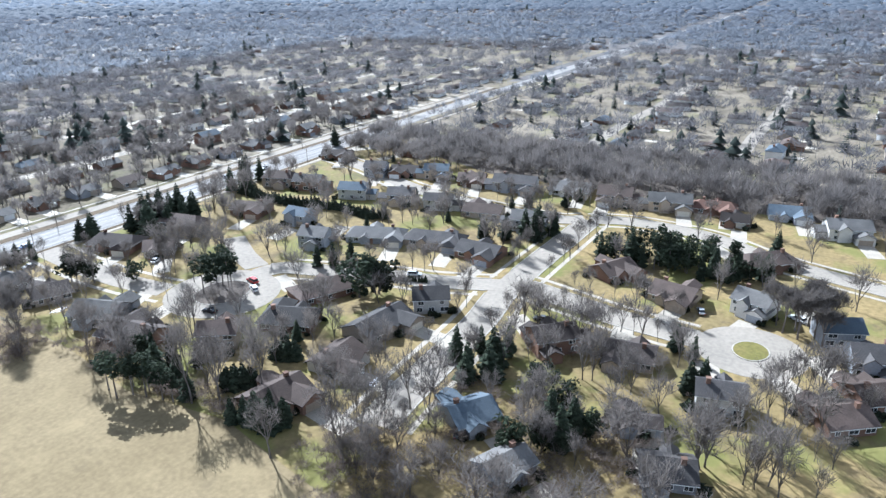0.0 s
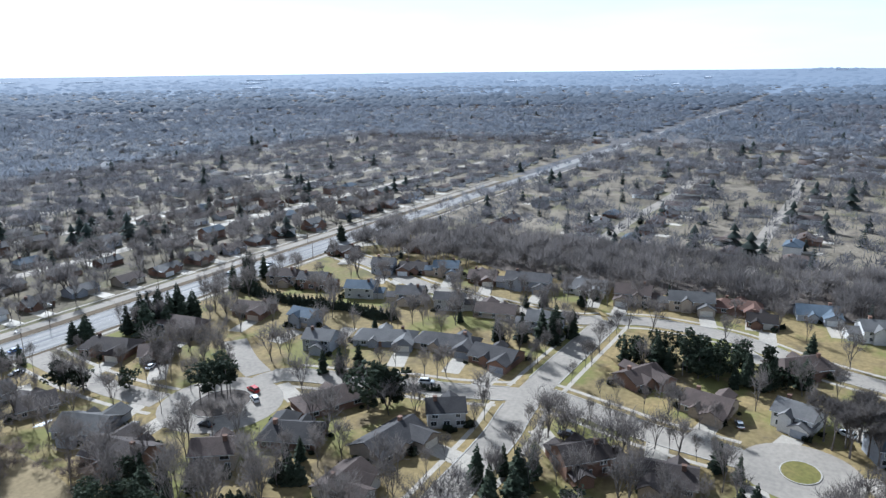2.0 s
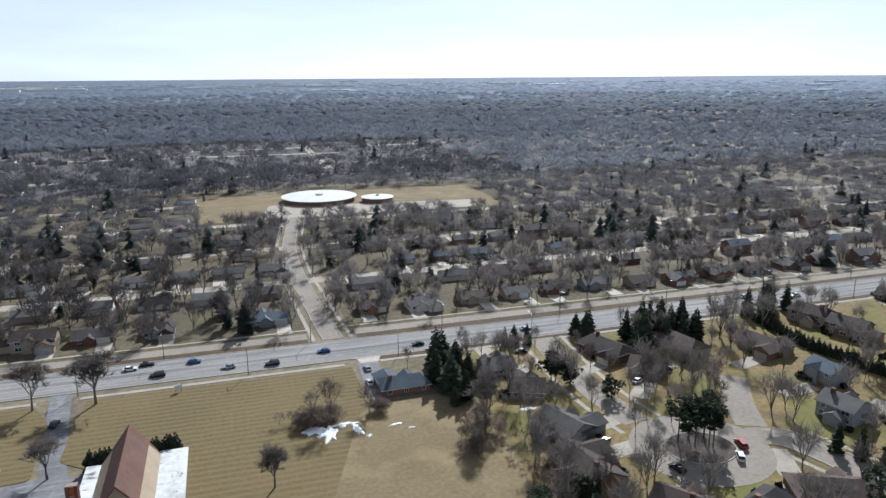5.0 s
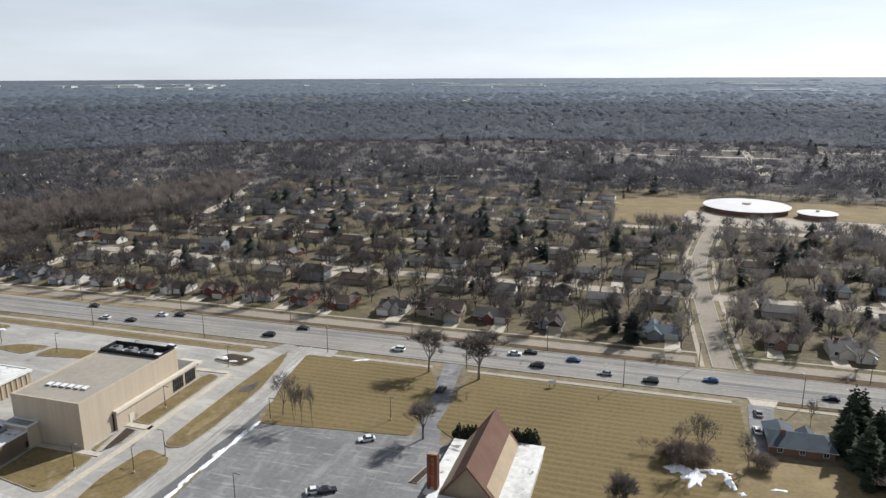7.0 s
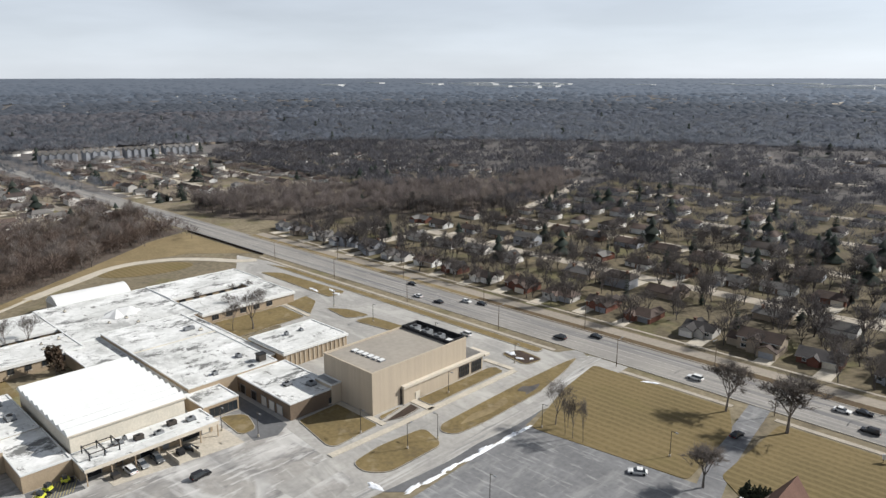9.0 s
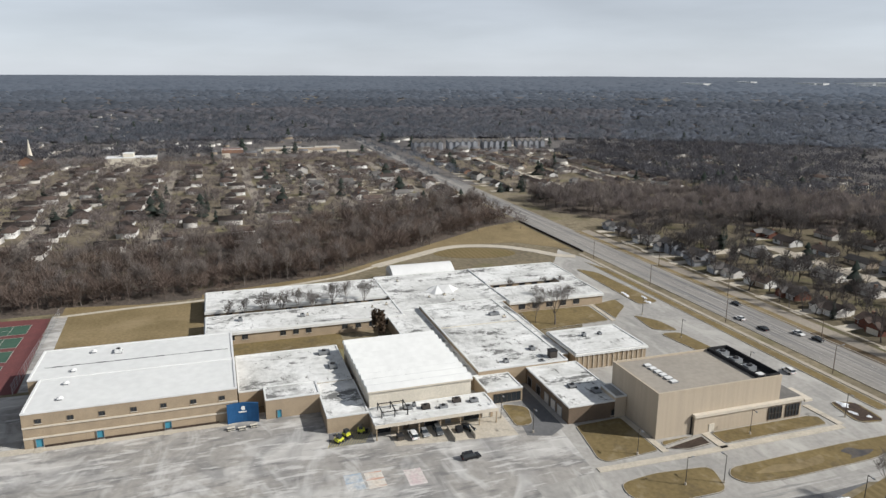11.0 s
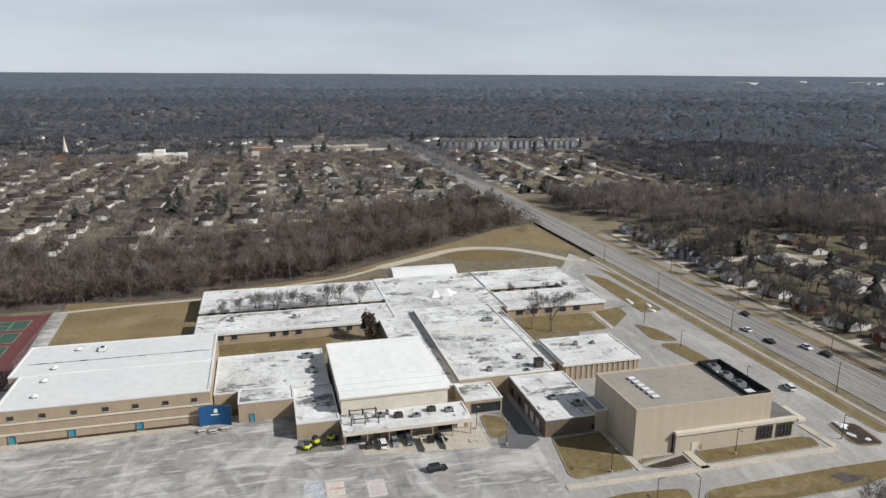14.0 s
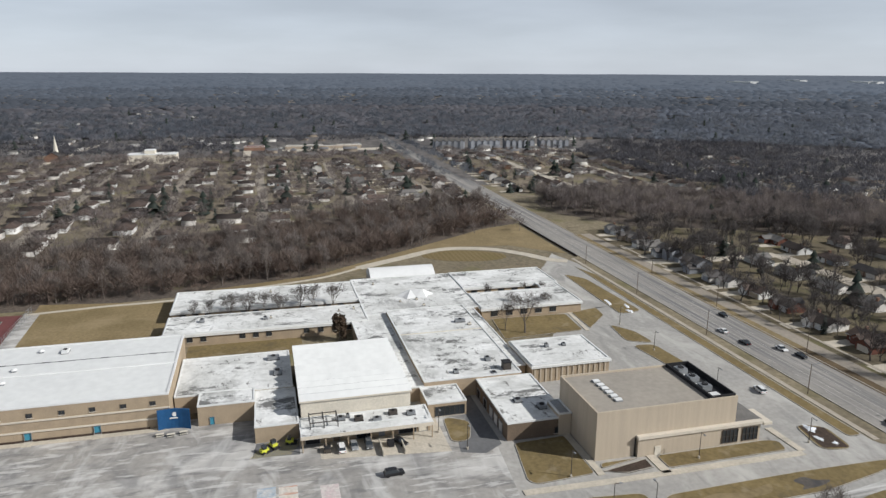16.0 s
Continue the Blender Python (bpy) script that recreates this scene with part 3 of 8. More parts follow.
# worn lane lines along the arterial road
for k in range(-40, 34):
    x = k * 12.0
    for y in (253.2, 263.6):
        tagged(part("lane_line", boxed(x, x + 3.2, y - 0.08, y + 0.08, 0.05, 0.09), M["paint"]), "worn white lane dash on the road", "road marking", "lane dashes", "structure")
for y in (256.5, 260.2):
    tagged(part("lane_line", boxed(-470, 420, y - 0.09, y + 0.09, 0.05, 0.088), M["paint"]), "long faded line beside the turning lane", "road marking", "turning lane lines", "structure")

STREETS = (
    ("residential_street", [(106, 79.4), (120, 80.5), (160, 82), (188, 85), (248, 84), (262, 84)], 9.5),
    ("residential_street", [(262, 86), (257, 96), (258, 124), (267, 171), (285, 208), (299, 249)], 9.0),
    ("residential_street", [(262, 84), (268, 68), (265, 39), (252, 16), (244, -7), (234, -45)], 9.0),
    ("residential_street", [(192, 87), (187, 65), (183, 48), (181, 27), (181, 20)], 9.5),
    ("residential_street", [(188, 86), (180, 107), (177, 121), (172, 135), (165, 158), (156, 163)], 9.0),
    ("residential_street", [(133, 176), (131, 192), (131, 214), (135, 249)], 9.0),
    ("residential_street", [(160, 166), (167, 180), (178, 196)], 8.5),
    ("residential_street", [(62, 270), (60, 317), (59, 373), (62, 430), (75, 520)], 7.0),
)
def crossing(own):
    """Tells whether a place lies on a street other than its own."""
    lines = [(smooth(pts, 8), w / 2 + 0.6) for i, (_, pts, w) in enumerate(STREETS) if i != own]
    return lambda p: any((p - q).length < r for line, r in lines for q in line) or any((p - Vector(c)).length < r for c, r in (((140, 162), 18.2), ((181, 12), 14.2))) or 248 < p.y < 268


for k, (nm, pts, w) in enumerate(STREETS):
    strip(nm, pts, w, ROAD_Z + 0.005 * k, M["asphalt"], "pale salt-stained residential street between winter lawns", "road", kerbs=k in (0, 1, 2, 3, 4, 7), n=14, skip=crossing(k))


for k, pts, w, side in ((0, STREETS[0][1], 9.5, 1), (0, STREETS[0][1], 9.5, -1), (1, STREETS[1][1], 9.0, 1), (1, STREETS[1][1], 9.0, -1), (2, STREETS[2][1], 9.0, 1), (2, STREETS[2][1], 9.0, -1), (3, STREETS[3][1][:-1], 9.5, 1), (3, STREETS[3][1][:-1], 9.5, -1),
                        (4, STREETS[4][1][:-1], 9.0, 1), (4, STREETS[4][1][:-1], 9.0, -1), (5, STREETS[5][1], 9.0, 1), (5, STREETS[5][1], 9.0, -1), (7, STREETS[7][1], 7.0, 1), (7, STREETS[7][1], 7.0, -1)):
    strip("pavement", pts, 1.5, 0.045 + 0.004 * k, M["pavement"], "narrow pale concrete pavement across the lawns", "pavement", offset=side * (w / 2 + 3.4), n=14, skip=crossing(k))


def ellipse(x, y, a, b, n=28, turn=0.0):
    c, s = math.cos(turn), math.sin(turn)
    return [(x + a * math.cos(t) * c - b * math.sin(t) * s, y + a * math.cos(t) * s + b * math.sin(t) * c) for t in (2 * math.pi * i / n for i in range(n))]


for x, y, r, ra in ((140, 162, 18, 9.5), (181, 12, 14, 5.5)):
    slab("turning_circle", ellipse(x, y, r, r), ROAD_Z + 0.012, M["asphalt"], "round salt-stained asphalt turning circle", "road")
    # the nearer island's brown covers both mulch and the pines' shade
    slab("traffic_island", ellipse(x, y, ra, ra * 0.85), 0.2, M["lawn"] if x > 150 else M["litter"], "round planted island within the turning circle", "traffic island", edge=0.3)

# ---- fields ----
slab("field", [(-60, -150), (86, -150), (78, 60), (84, 82), (91, 110), (88, 140), (94, 172), (95, 205), (88, 214), (64, 212), (60, 208), (40, 150), (-20, 150), (-60, 140)], 0.03, M["straw"],
     "broad straw-coloured winter field", "field")
slab("meadow", [(40, 150), (60, 208), (64, 212), (64, 242.6), (15, 242.6), (15, 150)], 0.034, M["mown"], "straw-coloured mown meadow beside the church", "field")
slab("church_lawn", [(-75, 242.6), (-30, 242.6), (-24, 230), (-22, 199), (-64, 194), (-72, 222)], 0.14, M["mown"], "straw-coloured mown church lawn", "lawn", r=2)
slab("church_lawn", [(-16, 242.6), (16, 242.6), (16, 160), (8, 160), (8, 200), (-8, 199), (-17, 206)], 0.14, M["mown"], "straw-coloured mown church lawn with even bands", "lawn", r=2)
slab("car_park", [(-66, 194), (-20, 199), (-8, 196), (-6, 120), (-62, 118)], 0.05, M["worn_lot"], "cracked dark asphalt car park with faded bays", "car park")
strip("church_drive", [(-24, 250), (-21.5, 228), (-19, 210), (-16, 196)], 6.0, 0.075, M["worn_lot"], "narrow asphalt drive to the church", "drive")
# school yard of pale asphalt, with lawns and islands on it
slab("school_yard", [(-292, 238), (-270, 243), (-92, 243), (-79, 249), (-66, 249), (-66, 214), (-72, 190), (-72, 20), (-178, -8), (-178, 14), (-146, 66), (-146, 100), (-150, 175), (-205, 205), (-262, 220)], 0.04, M["drive"],
     "wide pale asphalt yard round the school wings", "car park")
slab("front_car_park", [(-178, -8), (-72, 20), (-72, 120), (-78, 144), (-92, 146), (-114, 148), (-142, 149), (-142, 134), (-131, 134), (-131, 99.6), (-146, 99.6), (-146, 66), (-143.9, 66), (-143.9, 13.9), (-178, 13.9)], 0.05, M["lot"],
     "wide grey school car park streaked with road salt", "car park")
# the dark asphalt also stands for the annex's shadow on this drive
slab("service_drive", [(-142, 145.2), (-131, 145.2), (-119, 139), (-112, 138), (-110, 144), (-113.5, 149.3), (-142, 149.3)], 0.06, M["dark_drive"], "dark damp asphalt drive to the workshop doors, annex shadow in its colour", "drive")
strip("school_drive", [(-83, 249), (-87.5, 240), (-89.5, 215), (-89, 180), (-88, 150), (-86, 130)], 6.6, 0.066, M["drive"], "pale smooth school drive beside the auditorium lawn", "drive")
slab("verge", [(-69, 208), (-66.4, 196), (-65.9, 193.5), (-66, 150), (-70, 146), (-69.6, 170)], 0.064, M["dark_drive"], "dark damp strip beside the exit drive", "verge")
slab("bare_patch", [(-79, 181), (-81, 189), (-79.4, 195), (-81.6, 204), (-78, 202), (-77.2, 193), (-78, 187)], 0.205, M["straw"], "pale bare gravelly patch on the island", "bare ground", r=2)
slab("puddle", [(-81, 209), (-78.6, 211), (-77.2, 208.5), (-77.6, 215), (-79.2, 219), (-80, 214.6), (-82, 213)], 0.21, M["puddle"], "dark wet mud on the grass island", "mud", r=2)
strip("school_drive", [(-78.5, 249), (-73.5, 228), (-71, 208), (-70.2, 192), (-71.2, 178), (-70.8, 165), (-73, 140)], 4.6, 0.07, M["salted"], "pale curving school exit drive", "drive")
strip("school_drive", [(-270, 236), (-262, 224), (-215, 222), (-205, 224), (-193, 216), (-190, 209)], 7.0, 0.062, M["drive"], "pale drop-off drive before the classroom wings", "drive")
LAWNS = (
    ([(-112.8, 152.4), (-113.4, 166.4), (-95, 166.2), (-94, 151.2), (-96, 149.6)], "lawn"),
    ([(-98.8, 169.5), (-96.5, 168.6), (-98.8, 180)], "lawn"),
    ([(-98.7, 184.6), (-98.7, 216), (-97.4, 219), (-93.2, 218), (-92.9, 184.6)], "lawn"),
    ([(-85, 149), (-86.5, 159), (-85, 174), (-75, 171), (-75, 152), (-80, 148)], "traffic_island"),
    ([(-83, 178), (-83.5, 193), (-84, 214), (-83.6, 237), (-82.6, 245), (-79, 232), (-75.6, 214), (-75, 187), (-76, 177), (-80, 175)], "traffic_island"),
)
LAWNS_WEST = (
    ([(-203, 176), (-202, 206), (-184, 205), (-182, 174)], "lawn"),
    ([(-203, 209), (-206, 221), (-197, 220), (-185, 208.5)], "lawn"),
    ([(-254, 228), (-245, 235), (-198, 237), (-197, 227)], "traffic_island"),
    ([(-187, 217), (-178, 223), (-166, 224), (-170, 215)], "traffic_island"),
    ([(-166, 215), (-165, 223), (-143, 225), (-146, 218)], "traffic_island"),
    ([(-131, 138), (-127, 145), (-117, 142), (-117, 137)], "traffic_island"),
    ([(-104, 229), (-91, 226.5), (-89.5, 235), (-101, 236.5)], "traffic_island"),
)
for pts, nm in LAWNS + LAWNS_WEST:
    slab(nm, pts, 0.19, M["turf"], "straw-brown winter grass edged by a concrete kerb", "lawn" if nm == "lawn" else "traffic island", edge=0.16, r=1.2 if nm == "lawn" else 3)
slab("verge", [(-265, 239), (-250, 242.8), (-95, 242.8), (-95, 238.5)], 0.16, M["turf"], "long narrow grass verge beside the school car park", "verge", edge=0.25, r=1.5)
slab("planting_bed", [(-95.4, 168.6), (-98, 181), (-94, 181), (-93.2, 174)], 0.2, M["mulch"], "dark mulched planting bed", "planting bed", edge=0.3)
slab("planting_bed", [(-103, 229.7), (-91.8, 227.6), (-90.4, 234.2), (-100.5, 235.6)], 0.24, M["mulch"], "dark mulch on a traffic island", "planting bed")
slab("back_lawn", [(-262, 4), (-254, 56), (-146, 60), (-180, 8)], 0.06, M["back_grass"], "straw-brown winter lawn behind the gymnasium", "lawn")
slab("courtyard_lawn", [(-206, 66), (-206, 104), (-186, 104), (-186, 66)], 0.09, M["turf"], "brown winter lawn in the courtyard", "lawn")
strip("loop_road", [(-287, 136), (-300, 158), (-314, 185), (-309, 208), (-296, 222), (-281, 232), (-276, 240)], 6.0, 0.1, M["concrete"], "pale concrete loop road behind the school", "road")
slab("loop_lawn", ellipse(-298, 192, 22, 11, turn=1.3), 0.09, M["mown"], "straw-coloured grass inside the loop road", "lawn")
slab("bank", [(-256, 56), (-270, 100), (-284, 136), (-300, 158), (-318, 190), (-314, 222), (-290, 246), (-366, 246), (-356, 220), (-302, 146), (-280, 116), (-264, 56)], 0.05, M["straw"], "tan grass bank at the wood's edge", "bank")
strip("footpath", [(-250, 2), (-254, 30), (-256, 56), (-266, 90), (-275, 118), (-290, 140)], 2.2, 0.11, M["concrete"], "pale concrete path along the wood", "path")
for pts, w in (([(-114, 167), (-94, 167.5)], 1.8), ([(-91.5, 147), (-91, 168), (-91, 221)], 2.0), ([(-99.5, 183), (-91, 183)], 2.2), ([(-92, 221.4), (-104, 221)], 2.0), ([(-183, 206.5), (-204, 208)], 1.6)):
    strip("footpath", pts, w, 0.235, M["concrete"], "pale concrete footpath by the school", "path", curve=False)
slab("apron", [(-131, 104), (-131, 136), (-113, 136), (-117, 104)], 0.085, M["concrete"], "pale concrete service apron", "apron")
slab("apron", [(-144, 6), (-144, 66), (-141, 66), (-141, 6)], 0.085, M["concrete"], "pale concrete walk along the gymnasium", "path")
slab("woodland_floor", [(-262, -200), (-254, -40), (-255, 4), (-260, 56), (-272, 112), (-292, 140), (-356, 218), (-369, 248), (-470, 248), (-425, 180), (-398, 90), (-372, 10), (-388, -66), (-420, -200)], 0.03, M["litter"],
     "brown leaf litter under bare woodland", "woodland floor")

slab("woodland_floor", [(300, -75), (352, -75), (352, 230), (330, 205), (306, 150)], 0.03, M["litter"], "brown leaf litter in the belt of bare wood", "woodland floor")
# faded bay lines on the church car park
lot = thing("bay_lines", -36, 160, 0.0, 0, "faded white parking bay lines on dark asphalt", "road marking", "", "structure")
for k in range(15):
    for y in (-26, -6, 14):
        part("bay_line", boxed(-22 + k * 2.9, -21.88 + k * 2.9, y, y + 5, 0.0, 0.055), M["faint_paint"], lot)

# ---- school ----
def block(name, x0, x1, y0, y1, h, wall, roof, label, base=0.0, rim=0.35, rim_mat=None, category="school building", fascia=0.0):
    """A flat-roofed building: wall, roof sheet sunk behind a coping."""
    ob = thing(name, (x0 + x1) / 2, (y0 + y1) / 2, base, 0, label, category)
    a, b = (x1 - x0) / 2, (y1 - y0) / 2
    part("wall", boxed(-a, a, -b, b, -0.3, h - 0.3), wall, ob)
    part("roof", boxed(-a + rim, a - rim, -b + rim, b - rim, h - 0.3, h - 0.1), roof, ob)
    bm = bmesh.new()
    e = 0.08
    box(bm, -a - e, a + e, -b - e, -b + rim, h - 0.3, h + 0.12), box(bm, -a - e, a + e, b - rim, b + e, h - 0.3, h + 0.12)
    box(bm, -a - e, -a + rim, -b + rim, b - rim, h - 0.3, h + 0.12), box(bm, a - rim, a + e, -b + rim, b - rim, h - 0.3, h + 0.12)
    if fascia:
        bf = bmesh.new()
        for q in ((-a - 0.5, a + 0.5, -b - 0.5, -b), (-a - 0.5, a + 0.5, b, b + 0.5), (-a - 0.5, -a, -b, b), (a, a + 0.5, -b, b)):
            box(bf, *q, h - fascia, h - 0.31)
        part("fascia", bf, M["trim"], ob, "deep white eaves fascia")
    part("coping", bm, rim_mat or (M["band"] if roof is M["roof_clean"] else M["roof_clean"]), ob)
    return ob


def opening(ob, axis, at, lo, hi, z0, z1, name="window", pane=None, depth=0.12, bars=0, sill=True):
    """A window or door set in a wall of a block: axis x means the wall faces +-x. Numbers in the world's metres."""
    px, py, pz = ob.matrix_basis.translation
    s = 1 if at > (px if axis == "x" else py) else -1
    at, lo, hi, z0, z1 = (at - px, lo - py, hi - py, z0 - pz, z1 - pz) if axis == "x" else (at - py, lo - px, hi - px, z0 - pz, z1 - pz)
    top = new(name)
    top.parent = ob
    f = 0.12

    def put(bm, a, b, c, d, p0, p1):
        q0, q1 = sorted((at + s * p0, at + s * p1))
        box(bm, q0, q1, a, b, c, d) if axis == "x" else box(bm, a, b, q0, q1, c, d)
    bm = bmesh.new()
    put(bm, lo, hi, z0, z0 + f, -0.05, depth), put(bm, lo, hi, z1 - f, z1, -0.05, depth)
    put(bm, lo, lo + f, z0 + f, z1 - f, -0.05, depth), put(bm, hi - f, hi, z0 + f, z1 - f, -0.05, depth)
    for k in range(bars):
        c = lo + (hi - lo) * (k + 1) / (bars + 1)
        put(bm, c - 0.05, c + 0.05, z0 + f, z1 - f, -0.02, depth * 0.8)
    part("frame", bm, M["pole"] if pane is None else M["metal"], top)
    bm = bmesh.new()
    put(bm, lo + f, hi - f, z0 + f, z1 - f, -0.02, 0.05)
    part("pane" if pane is None else "leaf", bm, pane or M["glass"], top)
    if sill and pane is None:
        bm = bmesh.new()
        put(bm, lo - 0.1, hi + 0.1, z0 - 0.14, z0, -0.05, depth + 0.08)
        part("sill", bm, M["band"], top)
    return top


def rooftop_unit(x, y, z, a=1.6, b=1.2, h=1.3, rz=0, label="grey metal rooftop air unit", m=None):
    ob = thing("rooftop_unit", x, y, z, rz, label, "air unit", "rooftop units")
    part("housing", boxed(-a / 2, a / 2, -b / 2, b / 2, 0.15, h), m or M["metal"], ob)
    part("curb", boxed(-a / 2 - 0.1, a / 2 + 0.1, -b / 2 - 0.1, b / 2 + 0.1, 0, 0.15), M["dark"], ob)
    bm = bmesh.new()
    bmesh.ops.create_cone(bm, cap_ends=True, segments=10, radius1=min(a, b) * 0.32, radius2=min(a, b) * 0.32, depth=0.25, matrix=Matrix.Translation((0, 0, h + 0.12)))
    part("fan_shroud", bm, M["dark"], ob)
    return ob


gym = block("gymnasium", -165, -143.3, 15, 66.6, 9.6, M["brick_tan"], M["roof_clean"], "tan brick gymnasium with pale stone bands and white flat roof", rim=0.5, rim_mat=M["roof_bright"])
gym_b = block("gymnasium_annex", -187.5, -165.01, 12, 66.5, 9.55, M["brick_tan"], M["roof_clean"], "rear half of the tan brick gymnasium", rim=0.5, rim_mat=M["roof_bright"])
for z in (2.85, 5.75):
    part("stone_band", boxed(10.75, 11.05, -25.85, 25.85, z - 0.22, z + 0.22), M["band"], gym, "pale stone band")
part("window_well", boxed(10.8, 11.1, -21.2, 20.5, -0.2, 0.6), M["mulch"], gym, "dark strip along the foot of the wall")
for y in (18.7, 26.0, 33.3, 40.8, 48.0, 55.4, 62.6):
    opening(gym, "x", -143.3, y - 0.75, y + 0.75, 6.65, 7.85, bars=1)
for y in (18.5, 32.4, 48.7):
    opening(gym, "x", -143.3, y - 0.9, y + 0.9, 0.2, 2.7, "door", M["teal"], 0.3)
    part("step", boxed(11.1, 13.6, y - 40.8 - 1.1, y - 40.8 + 1.1, -0.2, 0.2), M["concrete"], gym)
seam_rng = random.Random(8)
bm = bmesh.new()
for k in range(22):   # torn dark seam where two roof sheets meet
    y = -24.5 + k * 2.28
    wd = seam_rng.uniform(0.12, 0.45)
    box(bm, 2.9 - wd, 2.9 + wd * 0.4, y, y + 2.3, 9.42, 9.48)
part("roof_seam", bm, M["dark"], gym_b, "torn dark seam between roof sheets")


def roof_vent(x, y, z):
    ob = thing("roof_vent", x, y, z, 0, "round white mushroom vent on the roof", "roof vent", "gymnasium roof vents")
    part("curb", boxed(-0.55, 0.55, -0.55, 0.55, 0, 0.35), M["metal"], ob)
    bm = bmesh.new()
    bmesh.ops.create_cone(bm, cap_ends=True, segments=14, radius1=0.95, radius2=0.35, depth=0.5, matrix=Matrix.Translation((0, 0, 0.75)))
    part("cap", bm, M["roof_bright"], ob, "white domed cap")


for x, y in ((-149.8, 22.8), (-159.6, 22.6), (-168.5, 23.0), (-182, 26.5)):
    roof_vent(x, y, 9.45)
rooftop_unit(-180.7, 33.4, 9.4, 3.2, 1.8, 1.0, 0, "pale metal rooftop air unit", M["roof_clean"])

white = M["roof_white"]
block("classroom_wing", -177, -150.01, 67.01, 98.9, 5.2, M["brick_tan"], white, "low tan brick wing with stained white roof")
lockers = block("locker_wing", -150, -141.5, 73.7, 88.4, 5.8, M["brick_tan"], white, "tan brick service wing with snow-white roof")
block("service_wing", -150, -128.6, 88.41, 99.4, 4.6, M["brick_tan"], white, "small low tan brick service wing")
opening(lockers, "x", -141.5, 76.6, 77.9, 0.1, 2.5, "door", M["teal"], 0.2)
low = block("kitchen_wing", -131, -124.6, 99.5, 133.2, 4.4, M["brick_tan"], white, "low tan brick kitchen wing before the arena", rim_mat=M["roof_clean"])
# dark leaves are put in for the shade inside open bays
for y0, y1, m in ((100.6, 104.4, "dark"), (107.6, 109.4, "brick_umber"), (113.6, 117.4, "dark"), (119.4, 121.0, "siding_grey"), (124.6, 129.4, "dark"), (130.0, 132.4, "cream")):
    opening(low, "x", -124.6, y0, y1, 0.15, 3.1, "loading_door", M[m], 0.15)
# the roof runs out over the loading bays on slim posts
part("bay_roof", boxed(3.25, 7.0, -16.9, 16.9, 3.75, 4.36), white, low, "stained white roof over the loading bays")
part("bay_fascia", boxed(7.0, 7.12, -16.95, 16.95, 3.6, 4.5), M["band"], low, "pale metal fascia")
for y in (-16.5, -10.8, -5.2, 0.6, 6.2, 11.6, 16.5):
    part("post", boxed(6.6, 6.85, y - 0.13, y + 0.13, 0.05, 3.75), M["brick_tan"], low)

arena = thing("arena", -150.6, 114.7, 0, 0, "cream-walled arena with bright white folded roof", "school building")
part("wall", boxed(-19.2, 19.2, -14.5, 14.5, -0.3, 8.6), M["cream"], arena)
bm = bmesh.new()
folds = 10
va, vb = [], []
for i in range(folds * 2 + 1):
    x = -19.5 + 39 * i / (folds * 2)
    z = 9.0 + (1.1 if i % 2 else 0.0)
    va.append((bm.verts.new((x, -14.9, z)), bm.verts.new((x, -14.9, 8.5))))
    vb.append((bm.verts.new((x, 14.9, z)), bm.verts.new((x, 14.9, 8.5))))
for i in range(folds * 2):
    bm.faces.new((va[i][0], va[i + 1][0], vb[i + 1][0], vb[i][0]))
    bm.faces.new((va[i][1], va[i + 1][1], va[i + 1][0], va[i][0]))
    bm.faces.new((vb[i][1], vb[i][0], vb[i + 1][0], vb[i + 1][1]))
for k in (0, -1):
    bm.faces.new((va[k][0], va[k][1], vb[k][1], vb[k][0]))
part("roof", bm, M["roof_clean"], arena, "bright white folded membrane roof")
part("fascia", boxed(19.3, 19.56, -14.95, 14.95, 8.55, 9.0), M["band"], arena, "thin pale roof edge")
# grey strips added in the valleys to imitate the shade between folds
for i in range(1, folds):
    x = -19.5 + 39 * i / folds
    part("gutter", boxed(x - 0.22, x + 0.22, -14.8, 14.8, 9.02, 9.14), M["siding_grey"], arena, "grey strip standing for the shade between two folds")

hall = block("main_hall", -206, -142, 135.5, 165, 5.9, M["brick_tan"], white, "large low school block with stained white roof")
part("roof_joint", boxed(-6.3, -5.7, -14.4, 14.4, 5.75, 5.95), M["cream"], hall)
block("corridor_link", -169, -142, 130.2, 135.4, 4.5, M["brick_tan"], white, "low roofed corridor beside the arena")
block("corridor_link", -206, -170, 122, 135.4, 4.5, M["brick_tan"], white, "low roofed corridor behind the arena")
entry = block("entrance_block", -141.9, -131.2, 134.1, 145, 4.3, M["brick_tan"], white, "low entrance block with dark glazing")
opening(entry, "x", -131.2, 136, 144.5, 0.3, 3.2, bars=5)
wing1 = block("classroom_wing", -250, -226, 58, 128, 4.9, M["brick_tan"], white, "long tan brick classroom wing with white roof", fascia=1.25)
wing2 = block("classroom_wing", -219, -201, 58, 128, 4.9, M["brick_tan"], white, "long tan brick classroom wing with white roof", fascia=1.25)
for k, y in enumerate((62, 66.5, 71, 84, 88.5, 93, 106, 111, 116, 121)):
    opening(wing2, "x", -201, y - 1.0, y + 1.0, 1.6, 3.4, bars=1)
    opening(wing1, "x", -226, y - 1.1, y + 1.1, 1.5, 3.4, bars=1)
block("connecting_block", -253, -206.01, 128.01, 172, 4.6, M["brick_tan"], white, "broad low connecting block with stained white roof")
e1 = block("classroom_wing", -253, -230, 172.01, 214, 4.8, M["brick_tan"], white, "tan brick classroom wing by the car park", fascia=1.2)
e2 = block("classroom_wing", -222, -203, 172.01, 213, 4.8, M["brick_tan"], white, "tan brick classroom wing by the car park", fascia=1.2)
